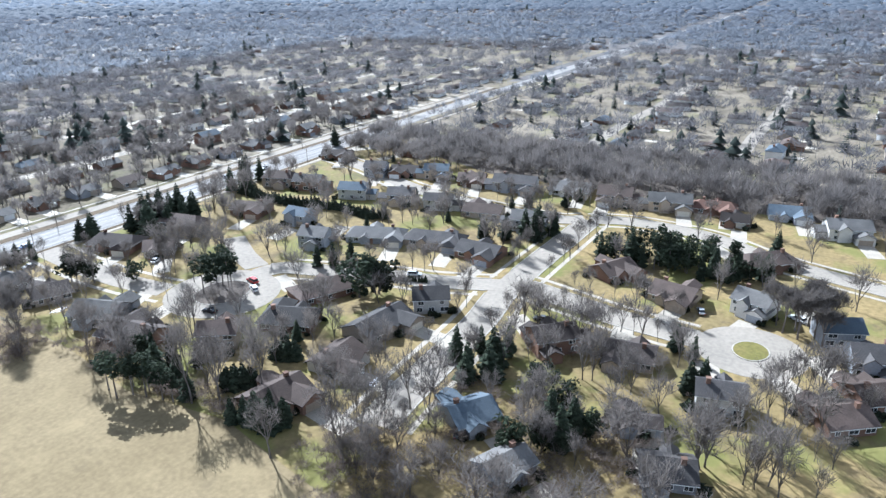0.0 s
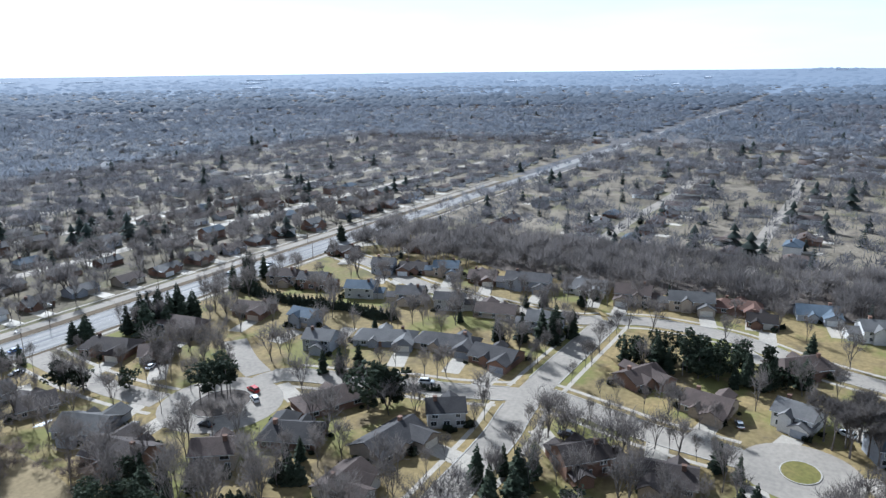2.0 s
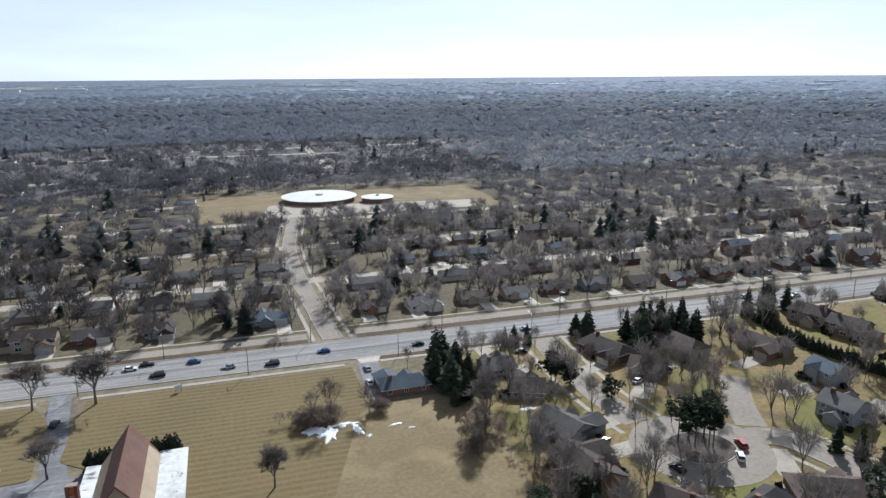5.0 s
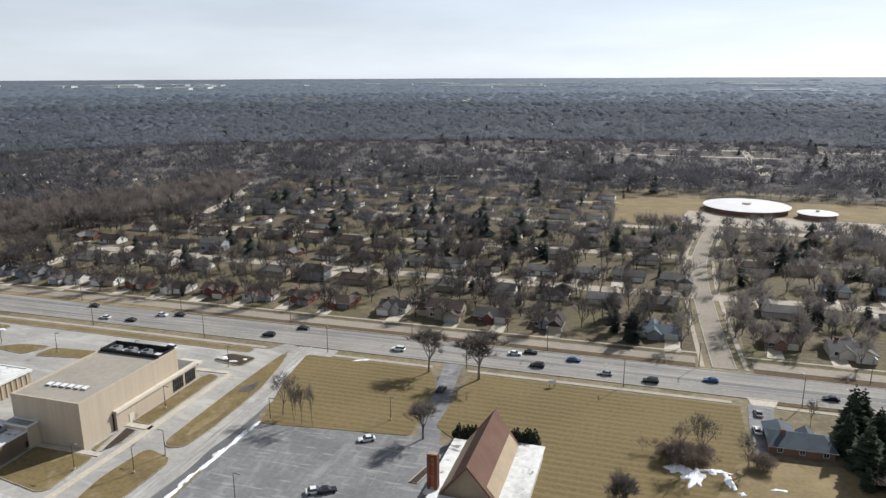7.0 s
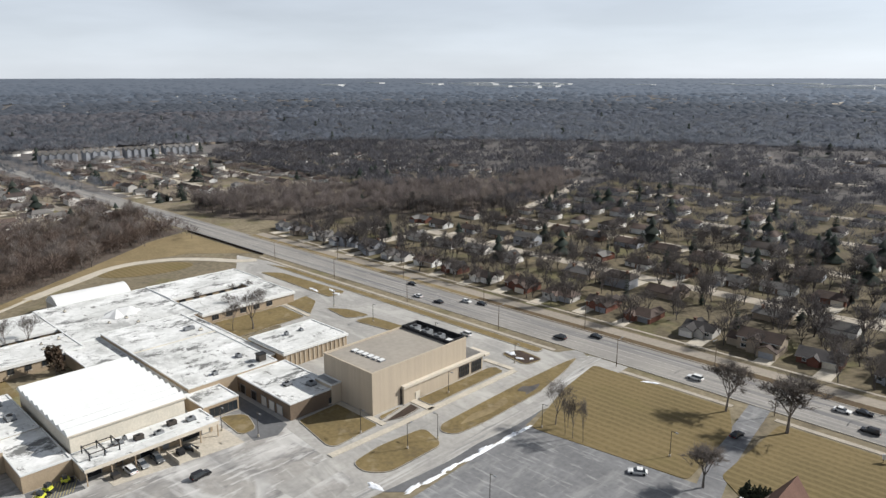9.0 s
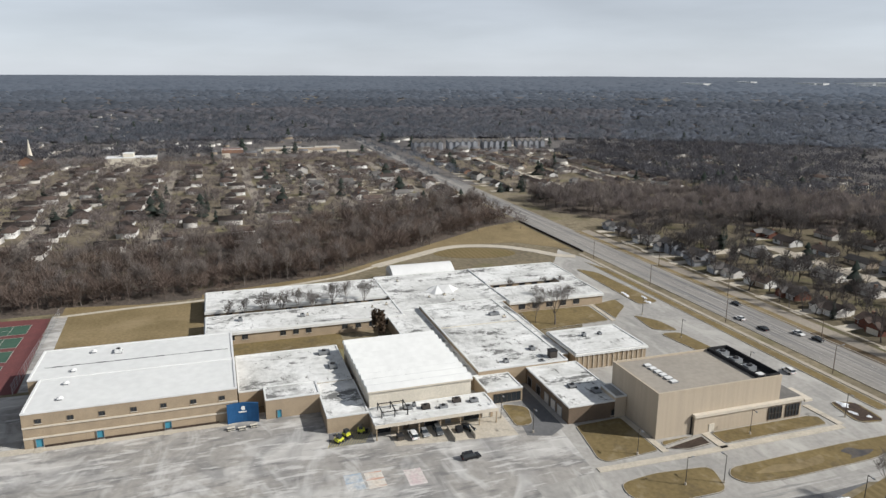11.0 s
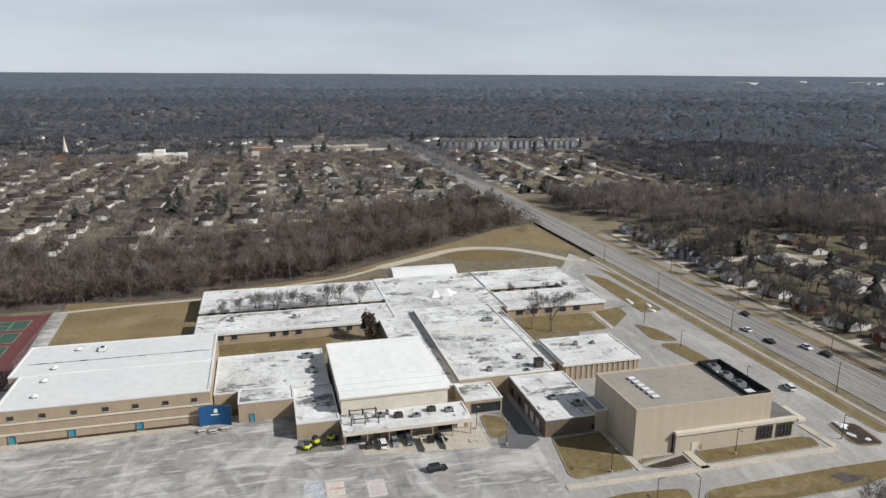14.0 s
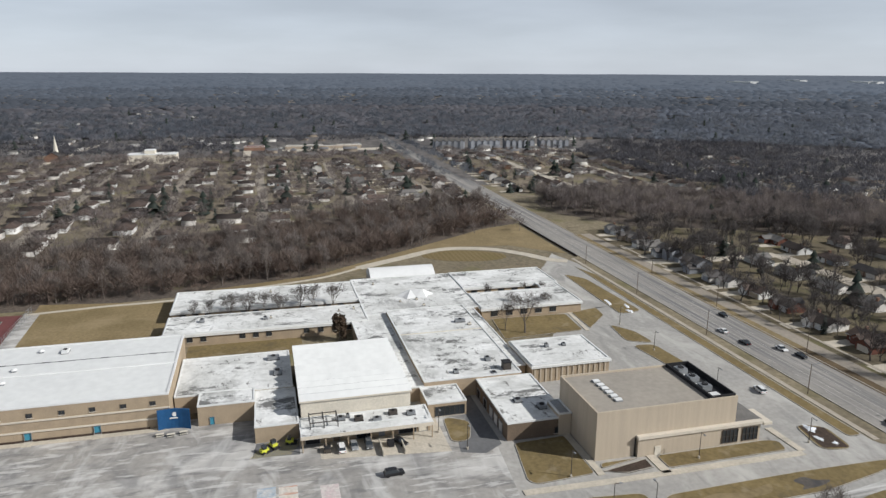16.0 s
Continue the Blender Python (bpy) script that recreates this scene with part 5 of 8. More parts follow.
NEAR_B = (
    (161.4, 38.8, 99, 13.1, 10, 1, 0, "siding_tan", "shingle_dark", 0), (150.5, 14.8, 102, 10.3, 8, 2, 0, "siding", "shingle", 0),
    (203.8, 36.9, 261, 12.7, 11, 1, 1, "siding_tan", "shingle_brown", 0), (205.7, 14.7, 254, 10.3, 9, 2, 1, "siding", "shingle_pale", 0),
    (198.4, -7, 114, 10.3, 9, 2, 0, "siding_grey", "shingle_blue", 0), (244.7, 16.6, 133, 19.4, 11, 1, 0, "brick_brown", "shingle_brown", 4),
    (212.9, 59, 331, 12.9, 10, 1, 1, "brick_brown", "shingle_brown", 0), (188, 163.7, 104, 10.3, 9, 2, -1, "siding_grey", "shingle_pale", 0),
    (203, 146.8, 292, 21.6, 10, 1, 1, "siding_grey", "shingle_pale", 3), (209.7, 125.3, 281, 22, 10, 1, 1, "siding_tan", "shingle", 3),
    (207, 104.9, 269, 15.3, 11, 1, 1, "brick_brown", "shingle", 0), (204, 211.5, 283, 14.9, 10, 1, 1, "brick_brown", "shingle_brown", 0),
)
NEAR_C = (
    (203.4, 184.4, 272, 10.3, 8, 2, 0, "siding_grey", "shingle_blue", 0), (174.1, 217.8, 280, 16.7, 9, 2, 0, "siding_tan", "shingle_brown", 3),
    (150.3, 226.4, 288, 18.6, 11, 1, 1, "brick_brown", "shingle_dark", 3), (154.6, 208.5, 315, 10.3, 10, 1, 0, "siding", "shingle_brown", 0),
    (241.2, 229.4, 110, 14.2, 9, 2, 0, "siding_tan", "shingle_brown", 2), (243.1, 213.3, 109, 13, 9, 2, 1, "brick_brown", "shingle", 0),
    (242.5, 186.6, 109, 12.5, 9, 2, 0, "siding", "shingle_blue", 0), (245.9, 163.6, 112, 11.3, 9, 2, -1, "siding_tan", "shingle", 0),
    (246.5, 145, 109, 12.2, 8, 2, 1, "siding", "shingle", 0), (247.7, 124.5, 101, 15.9, 10, 1, 1, "siding_tan", "shingle_brown", 0),
    (241.8, 101.7, 105, 13, 10, 2, -1, "siding_grey", "shingle_pale", 0), (296, 237.8, 293, 15.8, 9, 1, 1, "brick_brown", "shingle_dark", 0),
)
NEAR_D = (
    (278.4, 199.7, 289, 10.5, 9, 2, 1, "siding_grey", "shingle", 0), (285, 186.9, 288, 13.3, 10, 1, -1, "brick_brown", "shingle_dark", 0),
    (287.7, 170.3, 292, 11.7, 9, 2, 1, "siding_tan", "shingle_blue", 0), (287.1, 150.5, 288, 12.5, 11, 1, 1, "brick_brown", "shingle_brown", 0),
    (286.3, 127.7, 281, 19.3, 10, 2, 1, "siding_grey", "shingle", 0), (294.3, 104.1, 280, 17.6, 12, 1, 1, "siding", "shingle_pale", 0),
    (289.8, 82, 279, 14.1, 11, 2, -1, "siding_tan", "shingle_brown", 0), (291.2, 59.4, 285, 16.9, 10, 2, 1, "siding_tan", "shingle_pale", 0),
    (296.5, 42.1, 278, 16.8, 10, 1, 1, "brick_brown", "church_roof", 3), (284.2, 32.3, 277, 10.3, 9, 1, 0, "brick_brown", "shingle_dark", 0),
    (303, 14.9, 282, 15.1, 11, 1, 1, "siding_grey", "shingle_blue", 0), (288.5, -6.1, 288, 14.7, 10, 2, 1, "siding", "shingle_pale", 0),
)
NEAR_E = (
    (118, 62.2, 326, 10.3, 10, 1, 0, "siding_grey", "shingle_blue", 0), (105.8, 47.9, 336, 10.3, 8, 1, 0, "siding_grey", "shingle_pale", 0),
    (132.6, 28.9, 288, 10.3, 5, 1, 0, "siding_grey", "shingle_dark", 0), (120, 19.3, 109, 10.3, 9, 1, 0, "siding_grey", "shingle", 0),
    (169.8, -15.7, 127, 10.3, 10, 1, 1, "brick_brown", "shingle_brown", 0), (156.3, -9.3, 128, 11, 10, 1, 1, "brick_brown", "shingle_brown", 0),
    (185.7, -15, 286, 10.3, 10, 2, 1, "siding_grey", "shingle", 0), (268, -38, 240, 14, 10, 2, -1, "siding", "shingle_pale", 0),
    (222, -36, 60, 13, 10, 2, 1, "siding_grey", "shingle", 0), (332, 233, 230, 14, 10, 2, 1, "siding_grey", "shingle", 0),
    (322, 205, 250, 14, 10, 1, -1, "brick_brown", "shingle_brown", 0), (96, 18, 60, 12, 9, 1, 0, "siding_tan", "shingle", 0),
)
NEAR = NEAR_A + NEAR_B + NEAR_C + NEAR_D + NEAR_E
HOUSES = []
for k, row in enumerate(NEAR):
    x, y, rz, w, d, st, wing, wall, roof, hip = row
    house(x, y, rz, w, d, st, wing, wall, roof, hip, k, 2)
    HOUSES.append((x, y, max(w, d) * 0.62))
# brown brick picked as a dark wall colour because this front lies in shade
house(75.9, 220.7, 181, 15, 8.6, 1, 1, "brick_brown", "shingle_blue", 2.6, 77, 2, note=" beside the field, wall dark as in shade")
HOUSES.append((75, 222, 13))

# rows of houses north of the arterial road
rng = random.Random(11)
NORTH_STREETS = (350, 420, 494, 576)
for k, y in enumerate(NORTH_STREETS):
    xa, xb = (-262, -256, -250, -250)[k], (760 if k != 3 else 2)
    strip("residential_street", [(xa, y + 2), (xa * 0.5, y - 1), (xb * 0.1, y), (xb * 0.4, y + 2), (xb, y - 4)], 8.6, ROAD_Z, M["pavement"], "pale residential street between rows of houses", "road")
strip("residential_street", [(-266, 440), (-272, 478), (-290, 540), (-314, 600)], 8.6, ROAD_Z + 0.008, M["concrete"], "pale lane beside the creekside wood", "road")
strip("residential_street", [(-266, 270), (-262, 310), (-262, 352)], 8.6, ROAD_Z + 0.012, M["concrete"], "pale side street off the arterial road", "road")


def clear(x, y, r=0.0):
    return all((x - a) ** 2 + (y - b) ** 2 > (c + r) ** 2 for a, b, c in HOUSES)


FAR_HOUSES, DRIVES = [], []


def row_of_houses(x0, x1, y, facing, step=21.0, detail=1, jitter=1.5, skip=0.08, gap=None, walls=None, roofs=None):
    x = x0
    while x < x1:
        if rng.random() > skip and not (gap and gap[0] < x < gap[1]):
            st = 1 if rng.random() < 0.86 else 2
            wall, roof = rng.choice(walls if walls and x < 20 else WALLS), rng.choice(roofs if roofs and x < 20 else ROOFS)
            w = rng.uniform(11, 15)
            px, py = x + rng.uniform(-1.5, 1.5), y + rng.uniform(-jitter, jitter)
            if clear(px, py, 6):
                if detail == 0 or px > 480 or px < -640:
                    FAR_HOUSES.append((px, py, 0.0))
                    HOUSES.append((px, py, w * 0.6))
                    x += step
                    continue
                house(px, py, facing + rng.uniform(-3, 3) + (rng.choice((0, 90, -90)) if px < -400 and y < 240 else 0), w, rng.uniform(7.4, 8.8), st, rng.choice((-1, 0, 0, 1)), wall, roof, rng.choice((0, 0, 2.5)), int(x), detail)
                HOUSES.append((px, py, w * 0.6))
                if detail:
                    DRIVES.append((px + rng.choice((-1, 1)) * (w / 2 - 2.5), py, facing))
        x += step + rng.uniform(-1.5, 2.5)


NORTH = dict(walls=("siding", "trim", "siding", "brick_brown", "red_brick", "siding_tan", "siding_grey"), roofs=("shingle", "shingle_brown", "shingle_pale", "shingle_pale", "shingle_dark"))
row_of_houses(-330, 700, 296, 0, 20.5, 2, 2.5, 0.04, (50, 72), **NORTH)
row_of_houses(-295, 700, 331, 180, 22, 1, 2, 0.1, (50, 72), **NORTH)
row_of_houses(-285, 700, 368, 0, 22, 1, 2, 0.1, (50, 72), **NORTH)
row_of_houses(-270, 700, 402, 180, 23, 1, 2, 0.12, (50, 72), **NORTH)
row_of_houses(-255, 700, 438, 0, 23, 0, 2, 0.15, (50, 72), **NORTH)
for y, f in ((475, 180), (512, 0), (556, 180), (594, 0)):
    row_of_houses(-250, 2, y, f, 25, 0, 3, 0.2, **NORTH)
    row_of_houses(250 if y > 480 else 190, 780, y, f, 24, 0, 3, 0.2, **NORTH)
# east, beyond the belt of bare wood
for y, f in ((30, 0), (62, 180), (-22, 0), (110, 0), (142, 180), (196, 180)):
    row_of_houses(372 + rng.uniform(0, 20), 640, y, f, 27, 1, 3, 0.2)
for y in (46, -38, 126):
    strip("residential_street", [(355, y), (450, y + 2), (560, y - 2), (760, y + 3)], 8.0, ROAD_Z, M["asphalt"], "pale residential street in the farther estate", "road")
# west, beyond the school wood
for y, f in ((235, 180), (203, 0), (172, 180), (140, 0), (108, 180), (76, 0), (44, 180), (12, 0), (-22, 180), (-54, 0), (-88, 180), (-122, 0)):
    row_of_houses(-690, -425 + (74 if y < 100 else 20 if y < 130 else 0), y, f, 18.5, 1 if y > 100 else 0, 5, 0.12, None, ("siding", "siding", "trim", "siding_tan"), ("shingle_dark", "shingle_brown", "shingle_pale"))
for y in (219, 156, 92, 28, -38, -105):
    strip("residential_street", [(-700, y + 2), (-600, y - 1), (-500, y + 1), (-415 + (50 if y < 60 else 0), y)], 7.0, ROAD_Z, M["asphalt"], "pale residential street in the western estate", "road")
WEST = dict(walls=("siding", "siding", "trim", "siding_tan", "brick_brown"), roofs=("shingle_dark", "shingle_brown", "shingle_pale"))
for y, f in ((292, 0), (326, 180), (362, 0), (396, 180)):
    row_of_houses(-720, -470, y, f, 21, 1, 3, 0.12, **WEST)
for y, f in ((432, 0), (468, 180), (504, 0), (540, 180), (576, 0)):
    row_of_houses(-720, -400 - (40 if y < 440 else 0), y, f, 22, 0, 4, 0.2, **WEST)
for y in (344, 414, 486, 558):
    strip("residential_street", [(-740, y + 3), (-600, y - 1), (-470, y)], 8.0, ROAD_Z, M["concrete"], "pale residential street north-west of the school", "road")
slab("estate_ground", [(-740, 279), (-455, 279), (-440, 370), (-410, 432), (-366, 480), (-340, 522), (-345, 600), (-740, 600)], 0.02, M["yard_pale"], "pale tan yards beyond the roadside wood", "ground")

for k, (x, y, f) in enumerate(DRIVES):
    s = -1 if f == 0 else 1
    a, b = y + s * 4.0, y + s * rng.uniform(13, 15.5)
    slab("driveway", [(x - 2.6, a), (x + 2.6, a), (x + 2.8, b), (x - 2.8, b)], 0.04 + 0.004 * (k % 4), M["concrete"], "pale concrete driveway beside a house", "driveway")

# ---- trees ----
def bare_tree_shape(seed, h=14.0, spread=5.5, tubes=2, levels=4, twigs=4, width=0.05, trunk=0.28):
    """Tapered trunk and limbs, then a haze of fine twigs. Returns limb and twig geometry."""
    r = random.Random(seed)
    lv, lf, tv, tf = [], [], [], []

    def tube(a, b, ra, rb, sides):
        d = (b - a).normalized()
        u = d.orthogonal().normalized()
        v = d.cross(u)
        k = len(lv)
        for p, rad in ((a, ra), (b, rb)):
            for i in range(sides):
                t = 2 * math.pi * i / sides
                lv.append(tuple(p + (u * math.cos(t) + v * math.sin(t)) * rad))
        for i in range(sides):
            j = (i + 1) % sides
            lf.append((k + i, k + j, k + sides + j))
            lf.append((k + i, k + sides + j, k + sides + i))

    def blade(a, d, ln, wd):
        side = d.orthogonal().normalized()
        side.rotate(Matrix.Rotation(r.uniform(0, 6.28), 3, d))
        k = len(tv)
        end = a + d * ln + Vector((0, 0, ln * 0.12))
        tv.extend((tuple(a - side * wd), tuple(a + side * wd), tuple(end)))
        tf.append((k, k + 1, k + 2))

    def grow(a, d, ln, rad, level):
        bend = Vector((r.uniform(-1, 1), r.uniform(-1, 1), r.uniform(-0.3, 0.7))) * 0.16
        b = a + d * ln * 0.5
        c = b + (d + bend).normalized() * ln * 0.5
        if level <= tubes:
            s = 5 if level == 0 else 3
            tube(a, b, rad, rad * 0.8, s), tube(b, c, rad * 0.8, rad * 0.5, s)
        else:
            blade(a, (c - a).normalized(), ln, max(rad, width))
        if level >= levels:
            for _ in range(twigs):
                p = a.lerp(c, r.uniform(0.15, 1))
                q = Vector((r.gauss(0, 1), r.gauss(0, 1), r.gauss(0.3, 0.8))).normalized()
                blade(p, (q + d * 0.8).normalized(), ln * r.uniform(0.7, 1.4), width)
            return
        n = r.choice((3, 4)) if level < 1 else r.choice((3, 3, 4)) if level < 2 else r.choice((2, 3, 3))
        base = r.uniform(0, 6.28)
        for i in range(n):
            az = base + 6.28 * i / n + r.uniform(-0.5, 0.5)
            tilt = r.uniform(0.35, 0.85) if level > 1 else r.uniform(0.25, 0.6)
            u = d.orthogonal().normalized()
            u.rotate(Matrix.Rotation(az, 3, d))
            nd = (d * math.cos(tilt) + u * math.sin(tilt) + Vector((0, 0, 0.2))).normalized()
            grow(a.lerp(c, r.uniform(0.7, 1.0) if level == 0 else r.uniform(0.5, 1.0)), nd, ln * r.uniform(0.62, 0.82), rad * 0.55, level + 1)
        if level < 2:
            grow(c, (d + bend).normalized(), ln * 0.72, rad * 0.55, level + 1)
    grow(Vector((0, 0, -0.2)), Vector((r.uniform(-0.06, 0.06), r.uniform(-0.06, 0.06), 1)).normalized(), h * 0.4, trunk, 0)
    top = max(v[2] for v in lv + tv)
    out = sorted(math.hypot(v[0], v[1]) for v in tv)[int(len(tv) * 0.97)]
    sz, sr = h / top, spread / out
    fix = lambda vs: [(x * sr, y * sr, z * sz) for x, y, z in vs]
    return fix(lv), lf, fix(tv), tf


def conifer_shape(seed, h=13.0, r0=3.0, whorls=17, narrow=False):
    """A trunk and whorls of drooping needled boughs, ragged at the rim."""
    r = random.Random(seed)
    tv, tf, cv, cf = [], [], [], []
    for i in range(5):
        t = 2 * math.pi * i / 5
        tv += [(0.2 * math.cos(t), 0.2 * math.sin(t), -0.2), (0.02 * math.cos(t), 0.02 * math.sin(t), h * 0.97)]
    for i in range(5):
        j = (i + 1) % 5
        tf.append((2 * i, 2 * j, 2 * j + 1, 2 * i + 1))
    lean = r.uniform(0, 6.28)
    for k in range(whorls):
        u = k / (whorls - 1)
        z = h * (0.08 + 0.88 * u)
        rad = r0 * ((1 - u) ** 0.7 * (0.75 + 0.25 * min(1, u * 6)) if not narrow else (1 - u ** 2.2)) * r.uniform(0.75, 1.15) + 0.2
        n = max(5, int(10 * (1 - u) + 4))
        off = r.uniform(0, 6.28)
        for i in range(n):
            a = off + 6.28 * i / n + r.uniform(-0.3, 0.3)
            ln = rad * r.uniform(0.55, 1.2) * (1 + 0.18 * math.cos(a - lean))
            c, s = math.cos(a), math.sin(a)
            wd = ln * r.uniform(0.25, 0.42) + 0.15
            dz = -ln * r.uniform(0.05, 0.4)
            q = len(cv)
            lift = r.uniform(0.15, 0.5)
            cv += [(0.05 * c, 0.05 * s, z + 0.1), (c * ln * 0.6 - s * wd, s * ln * 0.6 + c * wd, z + dz * 0.55 - 0.15), (c * ln, s * ln, z + dz + 0.1),
                   (c * ln * 0.6 + s * wd, s * ln * 0.6 - c * wd, z + dz * 0.55 - 0.15), (c * ln * 0.62, s * ln * 0.62, z + dz * 0.4 + lift)]
            cf += [(q, q + 1, q + 4), (q + 1, q + 2, q + 4), (q + 2, q + 3, q + 4), (q + 3, q, q + 4)]
    return tv, tf, cv, cf


def round_evergreen_shape(seed, h=9.0, r0=4.0, clumps=170, low=0.56, deep=0.38):
    """A broad pine: trunk, crown of many needle clumps gathered on a few boughs."""
    r = random.Random(seed)
    tv, tf, cv, cf = [], [], [], []
    for i in range(5):
        t = 2 * math.pi * i / 5
        tv += [(0.22 * math.cos(t), 0.22 * math.sin(t), -0.2), (0.06 * math.cos(t), 0.06 * math.sin(t), h * 0.85)]
    for i in range(5):
        j = (i + 1) % 5
        tf.append((2 * i, 2 * j, 2 * j + 1, 2 * i + 1))
    boughs = []
    for _ in range(15):
        v = Vector((r.gauss(0, 1), r.gauss(0, 1), r.gauss(0, 1))).normalized()
        k = r.uniform(0.45, 0.85)
        boughs.append((Vector((v.x * r0 * k, v.y * r0 * k, h * low + v.z * h * deep * k)), r.uniform(0.3, 0.46)))
    for n in range(clumps):
        b, k = boughs[n % len(boughs)]
        v = Vector((r.gauss(0, 1), r.gauss(0, 1), r.gauss(0, 0.8))).normalized() * r.uniform(0.3, 1.0) ** 0.5
        p = b + Vector((v.x * r0 * k, v.y * r0 * k, v.z * h * deep * 0.5))
        s = r.uniform(0.3, 0.65)
        q = len(cv)
        for _k in range(6):
            d = Vector((r.gauss(0, 1), r.gauss(0, 1), r.gauss(0, 0.7))).normalized()
            cv.append(tuple(p + d * s * r.uniform(0.8, 1.7)))
        cf += [(q, q + 1, q + 2), (q + 2, q + 3, q + 4), (q + 4, q + 5, q), (q + 1, q + 3, q + 5)]
    return tv, tf, cv, cf


BARE = []
for k in range(9):
    lv, lf, tv, tf = bare_tree_shape(20 + k, 15.5, (3.7, 4.3, 3.1, 4.0, 4.8, 3.3, 3.8, 4.5, 2.9)[k], 2, 4, 6, 0.046, (0.28, 0.32, 0.24)[k % 3])
    BARE.append((mesh_of("bare_trunk", lv, lf, M["bark"]), mesh_of("bare_crown", tv, tf, M["twig"])))
DENSE = []
for k in range(2):
    lv, lf, tv, tf = bare_tree_shape(320 + k, 12.0, 5.2, 2, 4, 17, 0.05, 0.26)
    DENSE.append((mesh_of("dense_trunk", lv, lf, M["bark"]), mesh_of("dense_crown", tv, tf, M["twig"])))
FIR = [(mesh_of("fir_trunk", a, b, M["bark"]), mesh_of("fir_crown", c, d, M["needle"])) for a, b, c, d in (conifer_shape(40 + k, 13, (3.0, 3.6, 2.6, 4.2, 3.2)[k], 17) for k in range(5))]
CEDAR = [(mesh_of("cedar_trunk", a, b, M["bark"]), mesh_of("cedar_crown", c, d, M["hedge"])) for a, b, c, d in (conifer_shape(60 + k, 5, 1.2, 9, True) for k in range(2))]
PINE = [(mesh_of("pine_trunk", a, b, M["bark"]), mesh_of("pine_crown", c, d, M["needle"])) for a, b, c, d in (round_evergreen_shape(80 + k, 10, (4.0, 3.4, 4.6)[k], 330) for k in range(3))]
BRONZE = [(mesh_of("bronze_trunk", a, b, M["bark"]), mesh_of("bronze_crown", c, d, M["needle_brown"])) for a, b, c, d in (round_evergreen_shape(85, 11, 2.9, 420, 0.5, 0.46),)]
TALL = [(mesh_of("tall_pine_trunk", a, b, M["bark"]), mesh_of("tall_pine_crown", c, d, M["needle"])) for a, b, c, d in (round_evergreen_shape(90 + k, 18, 2.9, 200, 0.74, 0.24) for k in range(2))]
trng = random.Random(3)
TREES = []


def tree(kind, x, y, s=1.0, z=0.0, label="", wide=1.0, name="tree"):
    stock = {"bronze": BRONZE, "tall": TALL, "bare": BARE, "dense": DENSE, "fir": FIR, "cedar": CEDAR, "pine": PINE}[kind]
    trunk, crown = trng.choice(stock)
    label = label or {"bronze": "tall bronzed conifer in a school courtyard", "tall": "tall pine with a bare trunk and high crown", "dense": "round-crowned leafless tree with dense fine twigs", "bare": "leafless deciduous tree with grey branches", "fir": "dark green spruce with drooping boughs", "cedar": "narrow dark evergreen shrub", "pine": "broad dark green pine with a rounded crown"}[kind]
    ob = thing(name, x, y, z, trng.uniform(0, 360), label, "shrub" if kind == "cedar" else "tree")
    ob.scale = (s * wide, s * wide, s)
    bare("trunk", trunk, ob), bare("crown", crown, ob)
    TREES.append((x, y))
    return ob


# evergreens that stand out: kind, place, height factor
EVERGREENS_A = (("pine", 158, 122, 1.55), ("pine", 163, 118, 1.3), ("fir", 174, 145, 0.75), ("fir", 178, 140, 0.8), ("fir", 171, 149, 0.7), ("fir", 148, 245, 0.7), ("fir", 151, 243, 0.8), ("fir", 154, 246, 0.75),
                ("fir", 178, 236, 1.15), ("fir", 183, 231, 1.2), ("fir", 174, 232, 1.1), ("fir", 180, 226, 1.0), ("fir", 187, 236, 1.1), ("fir", 178, 230, 1.1))
EVERGREENS_B = (("tall", 140, 159, 0.82), ("tall", 144, 166, 0.8), ("tall", 136, 166, 0.78), ("tall", 139, 163, 0.74), ("tall", 143, 161, 0.7), ("tall", 135, 161, 0.66), ("tall", 140, 167, 0.7), ("pine", 133, 194, 0.75), ("pine", 122, 212, 1.0), ("pine", 126, 207, 0.85), ("fir", 119, 243, 0.6), ("fir", 123, 244, 0.6), ("fir", 127, 242, 0.65),
                ("fir", 233, 244, 1.15), ("fir", 238, 247, 1.1), ("fir", 229, 240, 1.0), ("fir", 242, 243, 1.0), ("fir", 226, 236, 0.95), ("fir", 272, 98, 0.8), ("fir", 283, 96, 0.6), ("fir", 318, 257, 0.95), ("fir", 326, 246, 0.85))
EVERGREENS_C = (("fir", 232, 99, 0.95), ("fir", 235, 95, 1.05), ("fir", 229, 94, 1.0), ("fir", 226, 104, 0.85), ("fir", 222, 112, 0.75), ("fir", 239, 90, 0.9), ("fir", 139, 77, 0.85), ("fir", 142, 68, 0.9), ("fir", 147, 66, 0.8), ("fir", 145, 73, 0.7),
                ("fir", 135, 72, 0.75), ("pine", 136, 52, 0.9), ("pine", 131, 45, 0.85), ("fir", 172, 29, 0.65), ("fir", 169, 24, 0.6), ("pine", 97, 148, 0.9), ("fir", 100, 138, 0.8), ("fir", 96, 131, 0.7), ("fir", 93, 124, 0.6), ("fir", 98, 103, 0.55))
for kind, x, y, s in EVERGREENS_A + EVERGREENS_B + EVERGREENS_C:
    tree(kind, x, y, s, wide=1.55 if kind == "tall" else 1.1)
